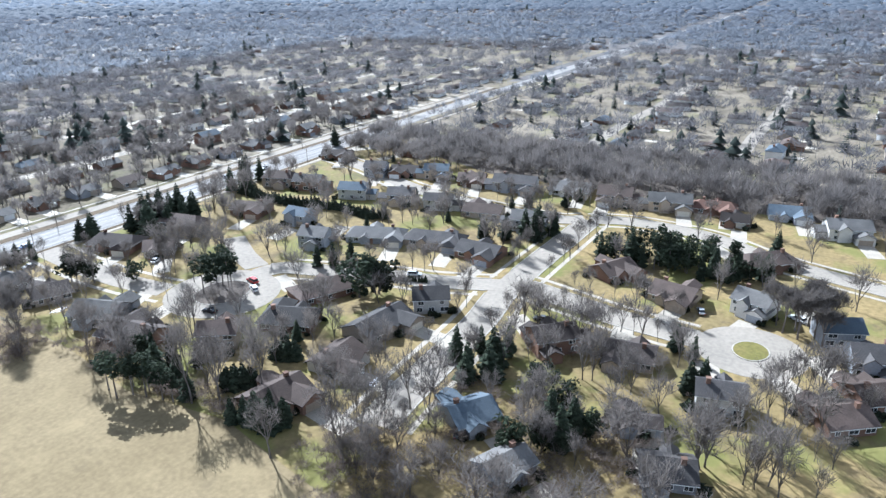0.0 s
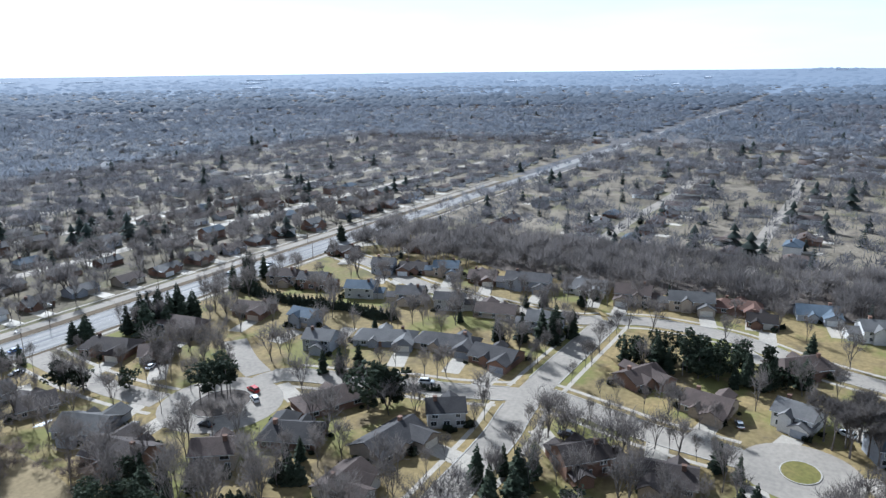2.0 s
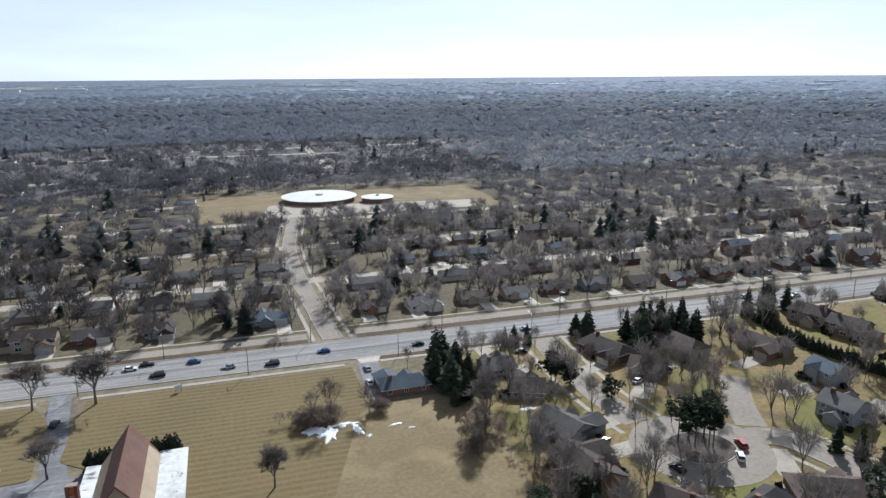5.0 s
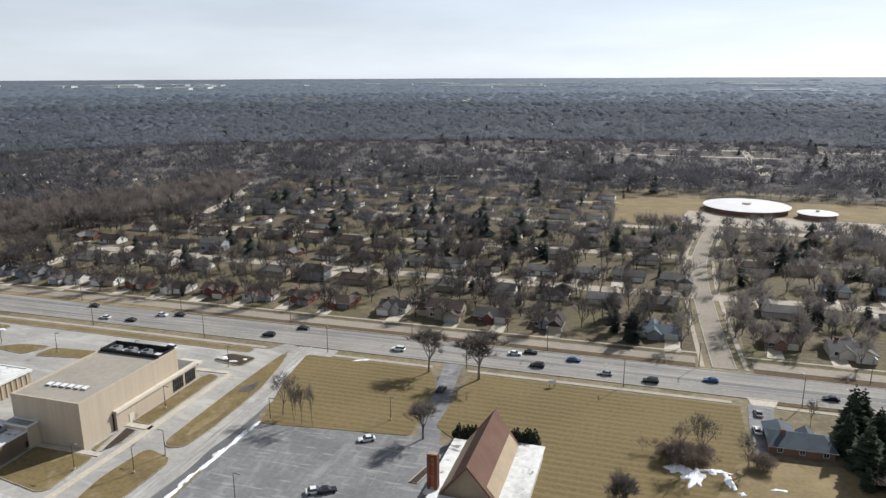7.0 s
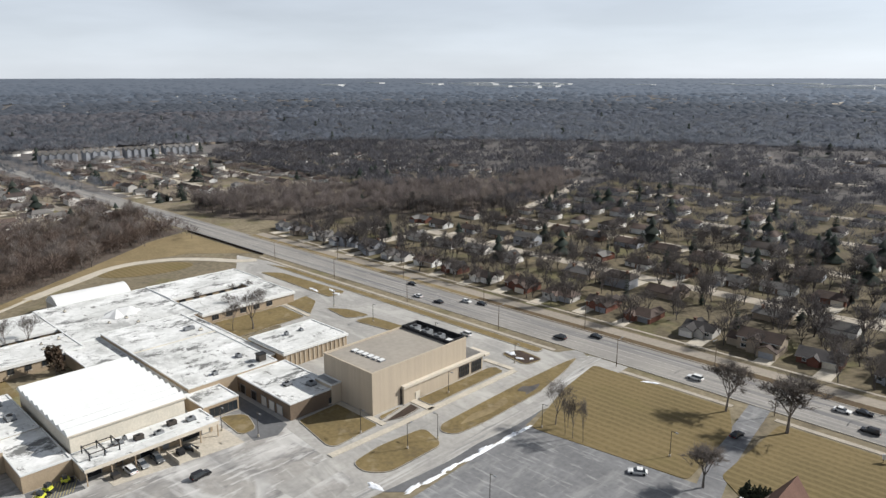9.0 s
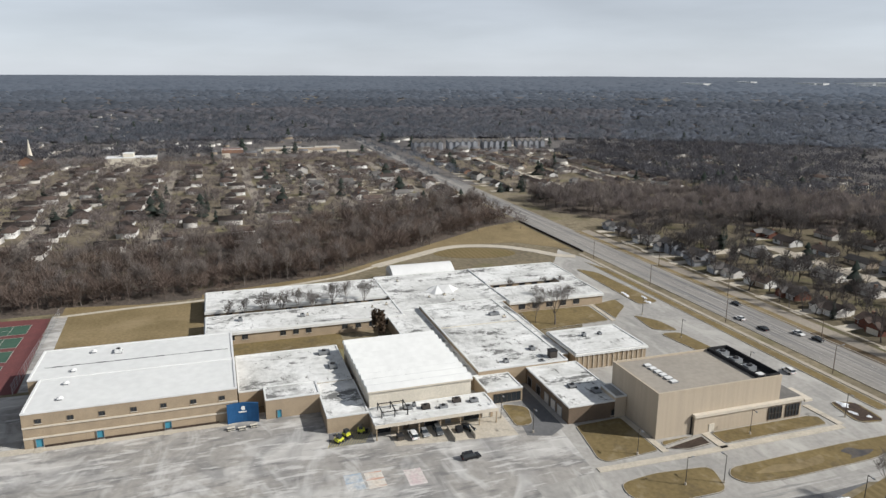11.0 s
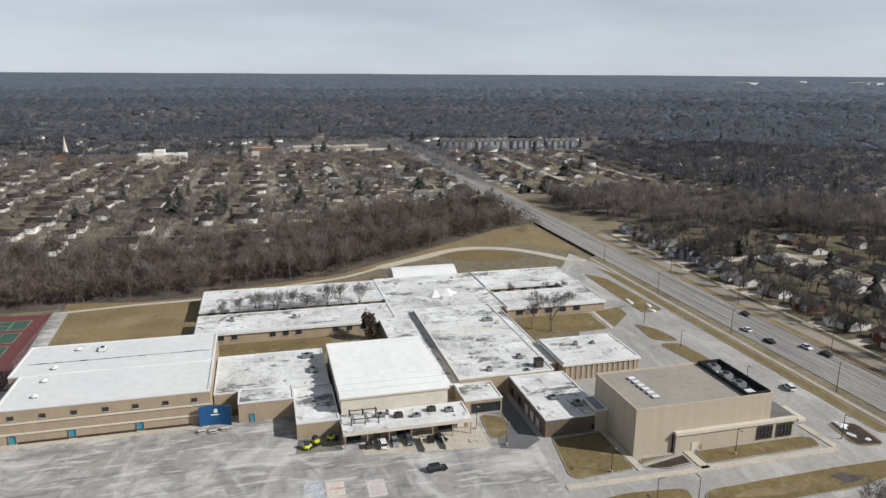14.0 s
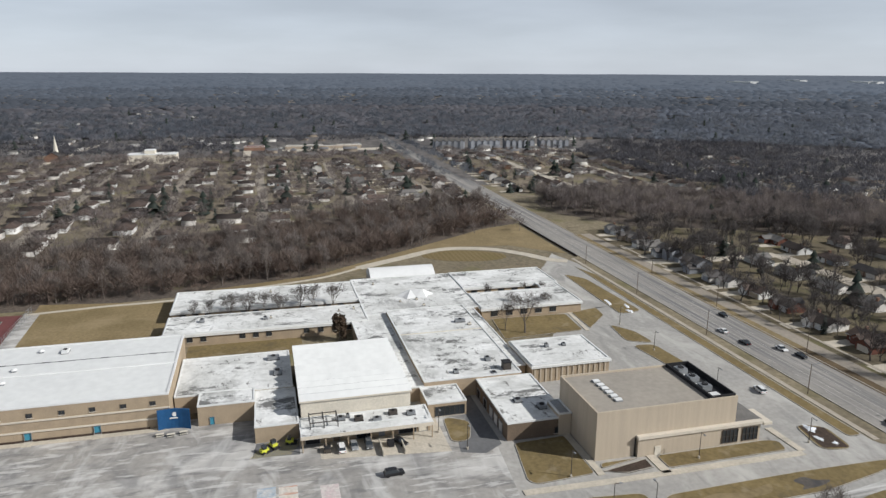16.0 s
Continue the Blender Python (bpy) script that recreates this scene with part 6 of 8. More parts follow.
for x, y, s in ((90, 232, 1.15), (93, 235, 1.0), (87, 222, 0.95), (90, 215, 0.95), (95, 227, 0.9), (97, 220, 0.8), (93, 208, 0.7), (89, 213, 1.0), (91.5, 207, 0.8), (87.5, 205, 0.5)):
    tree("fir", x, y, s, wide=1.4, label="broad dense dark evergreen at the field's edge")
for k in range(34):   # dark evergreen belt behind the lower street
    u = k / 39
    tree(("fir", "pine", "tall")[k % 3], 229 + trng.uniform(-7, 7), 66 - 58 * u + trng.uniform(-3, 3), trng.uniform(0.55, 1.15) * (1 if k % 3 < 2 else 0.75), wide=1.2)
for x, y, s in ((252, 160, 0.5), (225, 30, 0.9), (256, 14, 0.8), (300, 70, 0.5), (97, 102, 0.5), (127, 120, 0.55), (124, 122, 0.5), (118, 128, 0.45), (98, 216, 0.5), (212, 158, 0.35), (233, 133, 0.4), (261, 118, 0.5), (266, 112, 0.55)):
    tree("pine" if x < 0 else "fir", x, y, 1.0 if x < 0 else s, wide=1.2 if x > 0 else 0.9)


tree("bronze", -194.5, 117, 1.0)


for x, y, s in ((86, 144, 0.95), (84.5, 139, 1.1), (87.5, 137, 1.0), (88.5, 133.5, 1.05), (89.5, 129, 0.9), (90.5, 135, 0.85), (90, 126, 0.75)):
    tree("tall", x, y, s * 0.62, wide=1.7, label="dark pine with a full crown at the field's edge")
for x, y, s in ((91, 108, 0.55), (92.5, 105.5, 0.6), (92.5, 102, 0.75), (93.5, 99, 0.7), (96, 97, 0.6), (118, 41, 0.9), (121, 44, 1.0), (123, 40, 0.85), (131, 70, 0.7), (135, 66, 0.8), (153, 22, 0.7), (155, 19, 0.75)):
    tree("fir", x, y, s, wide=1.25)
for x, y, s in ((101, 119.5, 1.2), (102.2, 118, 1.3), (103.6, 116.8, 1.25), (104.6, 115.4, 1.1), (117.5, 118.5, 1.2), (119, 116.5, 1.3), (119.8, 114.6, 1.15), (113, 131, 0.7)):
    tree("cedar", x, y, s, wide=1.7, label="broad columnar dark evergreen in a garden", name="shrub")


def hedge(pts, gap=1.5, s=0.7, label="clipped dark evergreen hedge shrub"):
    for a, b in zip(pts, pts[1:]):
        a, b = Vector(a), Vector(b)
        n = max(1, int((b - a).length / gap))
        for i in range(n):
            p = a.lerp(b, i / n)
            tree("cedar", p.x + trng.uniform(-0.2, 0.2), p.y + trng.uniform(-0.2, 0.2), s * trng.uniform(0.85, 1.15), label=label, wide=1.4, name="shrub")


hedge([(222, 236), (220, 219), (219, 206), (224, 180), (221, 164), (225, 156)], 1.9, 1.0)
hedge([(171, 128), (178, 109)], 1.1, 0.45)
hedge([(-8, 199), (-3, 200)], 1.0, 1.15)
hedge([(6, 199.5), (12.5, 201)], 1.0, 1.15)
hedge([(120, 104), (117, 100)], 1.1, 0.9)


def off_road(x, y, more=2.5):
    if 246 < y < 275:
        return False
    for _, pts, w in STREETS:
        for a, b in zip(pts, pts[1:]):
            a, b, p = Vector(a), Vector(b), Vector((x, y))
            u = max(0, min(1, (p - a).dot(b - a) / (b - a).length_squared))
            if (p - a.lerp(b, u)).length < w / 2 + more:
                return False
    for cx, cy, cr in ((140, 162, 21), (181, 12, 19)):
        if (x - cx) ** 2 + (y - cy) ** 2 < cr * cr:
            return False
    return all(abs(y - s) > 5 for s in NORTH_STREETS)


# bare trees that stand alone: place and height factor
for x, y, s in ((51.5, 206, 0.95), (47, 209, 0.6), (62.5, 206, 0.7), (34, 178, 0.8), (81, 234.3, 0.6),
                (-226, 182, 0.55), (-226, 197, 0.5), (-226, 206, 0.5)):
    tree("bare", x, y, s, wide=1.05 if x > -100 else 0.85)
for x, y, s, wd in ((-60.3, 200, 0.92, 1.25), (-55.3, 197.2, 0.8, 0.6), (-52.8, 197, 0.82, 0.5), (-49.6, 197, 0.86, 0.55), (-57, 201, 0.5, 0.8)):
    tree("bare", x, y, s, wide=wd, label="slim leafless tree at the church lawn's corner")
for x, y, s in ((-30, 240, 1.3), (-13, 239, 1.45), (-18, 198.5, 1.0), (34, 178, 0.9), (92, 191, 1.2), (-186, 183, 1.2), (-190, 177, 1.0), (-209, 187, 0.7), (-208, 200, 0.7)):
    tree("dense", x, y, s) if x > -100 else tree("bare", x, y, s * 0.85, wide=1.45)
for x, y, s in ((92, 192, 1.25), (90, 187, 1.0), (95, 196, 1.05), (87, 182, 0.85), (84, 176, 0.6), (92, 122, 1.45), (96, 117, 1.3), (103, 110, 1.5), (92, 160, 1.2), (95, 152, 1.25), (90, 140, 1.1), (98, 170, 0.95), (110, 94, 1.1), (115, 76, 1.1), (86, 92, 1.0)):
    tree("bare", x, y, s)
for x, y, s in ((166, 228, 1.1), (170, 236, 1.15), (176, 240, 1.0), (163, 235, 0.95), (186, 226, 1.0), (172, 224, 0.9), (223, 243, 0.95), (231, 249 - 5, 1.05), (97, 140, 0.75), (101, 146, 0.7), (104, 133, 0.6)):
    tree("fir", x, y, s, wide=1.25)
for x, y, s in ((137, 182, 0.95), (143, 187, 0.9), (150, 180, 0.95), (127, 172, 0.8), (151, 192, 0.85), (158, 178, 0.8), (146, 196, 0.9), (155, 186, 0.95), (141, 176, 0.8), (152, 171, 0.7), (124, 148, 0.9), (118, 150, 1.0), (113, 145, 0.95), (108, 153, 0.9), (141, 128, 0.9), (147, 126, 0.8)):
    tree("bare", x, y, s)
for x, y, s in ((194, 2, 1.0), (197, -2, 1.1), (199, 3, 0.95), (201, -5, 1.05), (196, 6, 1.0), (204, 0, 1.1), (192, -4, 0.9), (200, 8, 0.95)):
    tree("dense", x, y, s * 1.25, wide=0.8)
for x, y, s in ((112, 50, 1.0), (116, 44, 0.9), (124, 36, 0.8)):
    tree("pine", x, y, s, wide=0.9)
for k in range(9):   # courtyard row between the classroom wings
    tree("bare", -222.5, 66 + k * 6.4, trng.uniform(0.65, 0.8) + 0.03 * k, wide=1.25)
# street trees
for x0, y0, x1, y1, n in ((100, 88, 178, 90, 6), (104, 73, 176, 76, 5), (198, 92, 250, 91, 6), (200, 77, 252, 77, 6), (178, 66, 173, 26, 6), (195, 70, 190, 28, 6), (170, 112, 164, 140, 4), (186, 110, 181, 138, 4), (250, 98, 252, 160, 5), (265, 100, 268, 160, 5), (126, 190, 126, 236, 4), (138, 190, 139, 236, 4)):
    for i in range(n):
        u = (i + trng.uniform(0.2, 0.8)) / n
        x, y = x0 + (x1 - x0) * u, y0 + (y1 - y0) * u
        if clear(x, y, -3):
            tree("bare", x, y, trng.uniform(0.5, 0.85))


for x, y, s in ((97, 84, 1.2), (100, 79, 1.3), (104, 83, 1.1), (98, 73, 1.15), (103, 75, 1.25), (93, 79, 1.0), (107, 86, 1.0), (90, 70, 1.1)):
    tree("bare", x, y, s)

# ---- woods and distance ----
def joined(name, verts, faces, material, label, category, kind="stuff", soft=False):
    """One large mesh from arrays of points and triangles."""
    me = bpy.data.meshes.new(name)
    me.vertices.add(len(verts))
    me.vertices.foreach_set("co", verts.astype(np.float32).ravel())
    me.loops.add(faces.size)
    me.loops.foreach_set("vertex_index", faces.astype(np.int32).ravel())
    me.polygons.add(len(faces))
    me.polygons.foreach_set("loop_start", np.arange(0, faces.size, 3, dtype=np.int32))
    me.materials.append(material)
    if soft:
        me.polygons.foreach_set("use_smooth", np.ones(len(faces), dtype=bool))
    me.update(calc_edges=True)
    me.validate()
    return tagged(new(name, me), label, category, "", kind)


nr = np.random.RandomState(7)


def lite_tree(seed, n=46, wide=0.01):
    """A small bare tree of unit height: stem, and slim twig blades that fill a rounded crown."""
    r = np.random.RandomState(seed)
    v, f = [], []
    for i in range(3):
        a = 2.094 * i
        v.append((0.018 * math.cos(a), 0.018 * math.sin(a), -0.02))
    v.append((0, 0, 0.55))
    f += [(0, 1, 3), (1, 2, 3), (2, 0, 3)]
    for k in range(n):
        a, el = r.uniform(0, 6.283), math.asin(r.uniform(-0.25, 1.0))
        rim = np.array((0.5 * math.cos(a) * math.cos(el), 0.5 * math.sin(a) * math.cos(el), 0.62 + 0.38 * math.sin(el) * r.uniform(0.85, 1.0))) * np.array((r.uniform(0.75, 1.05), r.uniform(0.75, 1.05), 1))
        s = np.array((0, 0, 0.38)) * 0.55 + rim * 0.45 + r.normal(0, 0.05, 3)
        d = rim - s
        side = np.cross(d, r.normal(size=3))
        side *= wide / np.linalg.norm(side)
        q = len(v)
        v += [tuple(s - side), tuple(s + side), tuple(rim)]
        f.append((q, q + 1, q + 2))
    return np.array(v), np.array(f)


LITE = [lite_tree(k, 95, 0.011) for k in range(7)]
LITE1 = [lite_tree(50 + k, 62, 0.0135) for k in range(7)]
MED = []
for k in range(7):
    lv, lf, tv, tf = bare_tree_shape(120 + k, 1.0, (0.32, 0.38, 0.28, 0.35, 0.4, 0.31, 0.36)[k], 1, 3, 5, 0.0062, 0.02)
    MED.append((np.array(lv + tv), np.array(lf + [tuple(i + len(lv) for i in q) for q in tf])))


FINE = []
for k in range(6):
    lv, lf, tv, tf = bare_tree_shape(150 + k, 1.0, (0.27, 0.33, 0.24, 0.3, 0.35, 0.26)[k], 1, 3, 7, 0.0042, 0.017)
    FINE.append((np.array(lv + tv), np.array(lf + [tuple(i + len(lv) for i in q) for q in tf])))


def plant(pts, heights, stock, spread=0.75, square=False):
    vs, fs, base = [], [], 0
    which = nr.randint(0, len(stock), len(pts))
    for k, (v, f) in enumerate(stock):
        sel = np.where(which == k)[0]
        if not len(sel):
            continue
        a = nr.uniform(0, 6.283, len(sel)) if not square else nr.randint(0, 4, len(sel)) * 1.5708 + nr.normal(0, 0.08, len(sel))
        h = heights[sel]
        w = h * spread * nr.uniform(0.8, 1.25, len(sel))
        c, s = np.cos(a), np.sin(a)
        x = (v[None, :, 0] * c[:, None] - v[None, :, 1] * s[:, None]) * w[:, None] + pts[sel, 0:1]
        y = (v[None, :, 0] * s[:, None] + v[None, :, 1] * c[:, None]) * w[:, None] + pts[sel, 1:2]
        z = v[None, :, 2] * h[:, None] + pts[sel, 2:3]
        vs.append(np.stack((x, y, z), 2).reshape(-1, 3))
        fs.append((f[None] + (np.arange(len(sel)) * len(v))[:, None, None] + base).reshape(-1, 3))
        base += len(sel) * len(v)
    return np.concatenate(vs), np.concatenate(fs)


def fill(n, x0, x1, y0, y1, keep=None, house_gap=2.0):
    out = []
    boxes = {}
    for a, b, c in HOUSES:
        boxes.setdefault((int(a // 40), int(b // 40)), []).append((a, b, c))
    while len(out) < n:
        x, y = nr.uniform(x0, x1), nr.uniform(y0, y1)
        if keep and not keep(x, y):
            n -= 0.25
            continue
        if 244 < y < 278:
            n -= 0.2
            continue
        near = [h for i in (-1, 0, 1) for j in (-1, 0, 1) for h in boxes.get((int(x // 40) + i, int(y // 40) + j), ())]
        if any((x - a) ** 2 + (y - b) ** 2 < (c + house_gap - 3) ** 2 for a, b, c in near):
            n -= 0.2
            continue
        out.append((x, y, far_z(x, y)))
    return np.array(out)


def in_poly(poly):
    def test(x, y):
        hit = False
        for (ax, ay), (bx, by) in zip(poly, poly[1:] + poly[:1]):
            if (ay > y) != (by > y) and x < (bx - ax) * (y - ay) / (by - ay) + ax:
                hit = not hit
        return hit
    return test


west_wood = in_poly([(-262, -200), (-256, -40), (-258, 4), (-263, 56), (-276, 112), (-298, 142), (-358, 222), (-372, 246), (-460, 246), (-412, 180), (-385, 120), (-338, 72), (-335, 10), (-345, -66), (-380, -200)])
pts = fill(900, -480, -255, -200, 250, west_wood)
v, f = plant(pts, nr.uniform(8, 15, len(pts)), LITE, 0.8)
joined("school_wood", v, f, M["wood_brown"], "dense bare brown woodland behind the school", "woodland")
pts = fill(330, -440, -255, -160, 250, west_wood)
v, f = plant(pts, nr.uniform(11, 18, len(pts)), MED, 0.8)
joined("wood_edge_trees", v, f, M["pale_twig"], "taller pale-barked trees in the school wood", "trees")
pts = fill(650, -420, -255, -120, 250, west_wood)
v, f = plant(pts, nr.uniform(2.5, 5, len(pts)), LITE, 1.3)
joined("school_brush", v, f, M["wood_brown"], "brown brushwood under the bare trees", "undergrowth")
# brush and young trees right up to the path
edge_line = smooth([(-262, -30), (-262, 10), (-268, 56), (-279, 90), (-288, 118), (-304, 143), (-330, 178), (-350, 206), (-366, 236)], 12)
pts = []
for p in edge_line:
    for _k in range(4):
        pts.append((p.x - abs(nr.normal(3.0, 5.0)), p.y + nr.uniform(-3, 3), 0.0))
pts = np.array(pts)
v, f = plant(pts, nr.uniform(4, 12, len(pts)), LITE1, 0.8)
joined("wood_margin", v, f, M["wood_brown"], "brown brush and young trees at the wood's margin", "undergrowth")
# bare trees among the nearer estates
off = lambda x, y: off_road(x, y, 1.5) and not (8 < x < 236 and 500 < y < 615)
pts = np.concatenate((fill(215, -340, 40, 283, 350, off), fill(230, -340, 40, 350, 440, off)))
v, f = plant(pts, nr.uniform(8.5, 16, len(pts)), MED, 1.0)
joined("estate_trees", v, f, M["wood_near"], "bare grey-brown trees among the houses", "trees")
pts = np.concatenate((fill(230, 40, 420, 283, 350, off), fill(230, 40, 420, 350, 440, off), fill(90, 0, 240, 420, 500, off)))
v, f = plant(pts, nr.uniform(8.5, 16, len(pts)), MED, 1.0)
joined("estate_trees", v, f, M["wood_east"], "bare pale grey trees among the eastern houses", "trees")
pts = fill(1050, 300, 356, -75, 246, lambda x, y: off_road(x, y, 2.0) and x > 300 + 0.02 * y)
v, f = plant(pts, nr.uniform(8, 15, len(pts)), LITE, 0.75)
joined("wood_belt", v, f, M["wood_east"], "dense belt of bare grey-brown wood behind the estate", "woodland")
pts = np.concatenate((fill(850, -340, 100, 430, 640, off), fill(520, -760, -450, 430, 700)))
v, f = plant(pts, nr.uniform(7, 13.5, len(pts)), LITE1, 1.05)
joined("northern_trees", v, f, M["wood_north"], "bare dark grey trees among houses north and west", "trees")
pts = np.concatenate((fill(1500, -760, -345, -180, 245, lambda x, y: not west_wood(x, y)), fill(230, -760, -450, 284, 430)))
v, f = plant(pts, nr.uniform(6, 12, len(pts)), LITE1, 1.05)
joined("western_trees", v, f, M["wood_west"], "bare reddish-brown trees among western houses", "trees")
pts = np.concatenate((fill(600, 100, 420, 430, 640, off), fill(1100, 420, 900, 280, 640, off), fill(1200, 345, 900, -120, 245)))
v, f = plant(pts, nr.uniform(8, 14.5, len(pts)), LITE1, 1.05)
joined("farther_trees", v, f, M["wood_mid"], "bare grey-brown trees among distant houses", "trees")
pts = fill(420, 78, 130, 20, 84, lambda x, y: clear(x, y, -2) and off_road(x, y, 1))
v, f = plant(pts, nr.uniform(1.5, 4, len(pts)), LITE, 1.5)
joined("brushwood", v, f, M["brush"], "tangled brown brushwood at the field's corner", "undergrowth")
pts = np.concatenate([np.array([(cx + nr.normal(0, sx), cy + nr.normal(0, sy), 0) for _ in range(n)]) for cx, cy, sx, sy, n in ((47.5, 207.5, 3.6, 2.4, 120), (66, 208, 1.5, 1.2, 30), (91, 189, 4, 5, 60), (94, 126, 3, 10, 90), (96, 158, 3, 8, 60), (84, 178, 1.5, 1.5, 16), (98, 77, 5, 5, 70))])
v, f = plant(pts, nr.uniform(1.5, 4.5, len(pts)), LITE, 1.1)
joined("field_thicket", v, f, M["brush"], "dense brown thicket round field-edge trees", "undergrowth")
# leafless trees in the gardens and rough plots of the near estate
yard = lambda x, y: clear(x, y, -1.5) and off_road(x, y, 1.5)
pts = np.concatenate((fill(95, 84, 170, -10, 76, yard), fill(95, 98, 215, 92, 244, yard), fill(60, 215, 300, 92, 244, yard), fill(60, 150, 300, -60, 92, yard)))
v, f = plant(pts, nr.uniform(9.0, 17.0, len(pts)), FINE, 1.0)
joined("garden_trees", v, f, M["twig"], "leafless grey-brown trees among the near gardens", "trees")
# shrubs against the walls of the near houses, evergreen and leafless
green, brown = [], []
for x, y, rz, w, d, *_ in NEAR:
    c, s_ = math.cos(radians(rz)), math.sin(radians(rz))
    for _k in range(11):
        a, b = (nr.uniform(-w / 2 - 1, w / 2 + 1), nr.choice((-1, 1)) * (d / 2 + nr.uniform(0.8, 2.2))) if nr.uniform() < 0.7 else (nr.choice((-1, 1)) * (w / 2 + nr.uniform(0.8, 2.5)), nr.uniform(-d / 2, d / 2))
        (green if nr.uniform() < 0.55 else brown).append((x + a * c - b * s_, y + a * s_ + b * c, 0.0))
NEEDLES = []
for k in range(4):
    _a, _b, cv, cf = round_evergreen_shape(500 + k, 1.0, 0.55, 34, 0.45, 0.4)
    q = np.array(cv)
    NEEDLES.append((q * (1.0, 1.0, 1.0) / max(q[:, 2].max(), 0.1), np.array(cf)))
v, f = plant(np.array(green), nr.uniform(0.9, 2.4, len(green)), NEEDLES, 0.9)
joined("foundation_shrubs", v, f, M["hedge"], "dark evergreen shrubs against the house walls", "shrubs")
v, f = plant(np.array(brown), nr.uniform(0.9, 2.6, len(brown)), LITE1, 1.3)
joined("leafless_shrubs", v, f, M["brush"], "leafless brown shrubs against the house walls", "shrubs")
# a bare wood runs up to the arterial road, north of the bridge
CREEK = [(-442, 286), (-398, 280), (-345, 312), (-322, 362), (-298, 400), (-280, 440), (-276, 500), (-306, 590), (-352, 600), (-335, 520), (-362, 476), (-405, 430), (-436, 370), (-450, 320)]
north_wood = in_poly(CREEK)
pts = fill(720, -455, -272, 279, 600, north_wood, -6)
v, f = plant(pts, nr.uniform(9, 16, len(pts)), LITE, 0.85)
joined("roadside_wood", v, f, M["wood_west"], "dense bare grey-brown wood along the creek", "woodland")
pts = fill(150, -455, -275, 281, 600, north_wood, -6)
v, f = plant(pts, nr.uniform(12, 18, len(pts)), MED, 0.8)
joined("roadside_trees", v, f, M["pale_twig"], "taller pale-barked trees in the roadside wood", "trees")
slab("wood_floor", CREEK, 0.028, M["litter"], "dark leaf litter under the creekside wood", "woodland floor")
# trees that close over the road towards the west
pts = np.array([(nr.uniform(-1000, -540), 262 + nr.choice((-1, 1)) * nr.uniform(9, 15), 0.0) for _ in range(90)] + [(nr.uniform(-1120, -985), nr.uniform(240, 284), 0.0) for _ in range(60)]
               + [(nr.uniform(400, 1900), 261 + nr.choice((-1, 1)) * nr.uniform(10, 18), 0.0) for _ in range(110)])
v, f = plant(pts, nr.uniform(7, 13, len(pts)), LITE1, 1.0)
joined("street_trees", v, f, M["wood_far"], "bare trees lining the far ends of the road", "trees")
# evergreens between the houses north of the road
SPRUCE = []
for k in range(3):
    a_, b_, c_, d_ = conifer_shape(200 + k, 12.0, (3.0, 3.6, 2.4)[k], 10)
    SPRUCE.append((np.array(a_ + c_) / 12.0, np.array([q[:3] for q in b_] + [tuple(i + len(a_) for i in q) for q in d_])))
pts = np.concatenate((fill(90, -330, 420, 284, 430, off), fill(40, 300, 640, -60, 245, off), fill(30, -640, -420, -60, 245), fill(12, -560, -470, 284, 330), np.array([(-448 + nr.normal(0, 9), 300 + nr.normal(0, 8), 0.0) for _ in range(15)]), fill(60, -640, 40, 430, 640)))
v, f = plant(pts, nr.uniform(6, 14, len(pts)), SPRUCE, 1.0)
joined("estate_evergreens", v, f, M["far_needle"], "dark evergreens between the houses", "trees")
# woods farther off
def ring(n, r0, r1, a0=-14, a1=212):
    a = np.radians(nr.uniform(a0, a1, n))
    r = np.exp(nr.uniform(math.log(r0), math.log(r1), n))
    x, y = CX + r * np.cos(a), CY + r * np.sin(a)
    return x, y, r


def lump(seed):
    """A ragged low crown, open below."""
    r = np.random.RandomState(seed)
    v = [(0, 0, 1.0)]
    n = 5
    for k in range(n):
        a = 6.283 * k / n + r.uniform(-0.2, 0.2)
        v.append((0.62 * math.cos(a) * r.uniform(0.7, 1.2), 0.62 * math.sin(a) * r.uniform(0.7, 1.2), r.uniform(0.6, 0.95)))
    for k in range(n):
        a = 6.283 * (k + 0.5) / n
        v.append((math.cos(a) * r.uniform(0.85, 1.15), math.sin(a) * r.uniform(0.85, 1.15), r.uniform(0.3, 0.55)))
    f = []
    for k in range(n):
        j = (k + 1) % n
        f += [(0, 1 + k, 1 + j), (1 + k, 1 + n + k, 1 + j), (1 + j, 1 + n + k, 1 + n + j)]
    return np.array(v), np.array(f)


LUMPS = [lump(k) for k in range(6)]
x, y, r = ring(20000, 560, 1700)
ok = (np.abs(y - 262) > 17) & ~((x > -880) & (x < -700) & (y > 60) & (y < 500)) & ~((y < 640) & (y > 270) & (x > -340) & (x < 860)) & ~((x > -760) & (x < -400) & (y < 432)) & ~((x < 900) & (x > 340) & (y < 245))
x, y, r = x[ok], y[ok], r[ok]
patch = np.array([noise.noise((a * 0.004, b * 0.004, 3.0)) for a, b in zip(x, y)])
ok = patch > nr.uniform(-0.9, 0.1, len(x))
x, y, r = x[ok], y[ok], r[ok]
z = np.array([far_z(a, b) for a, b in zip(x, y)])
LITE2 = [lite_tree(30 + k, 38, 0.022) for k in range(6)]
dark_ = (r < 980) & (x < 300)
near_pts = np.stack((x, y, z), 1)[dark_]
x, y, z = x[~dark_], y[~dark_], z[~dark_]
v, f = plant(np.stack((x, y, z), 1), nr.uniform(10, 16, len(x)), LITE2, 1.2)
joined("distant_woods", v, f, M["wood_far"], "far leafless woodland with haze blue in its colour", "woodland")
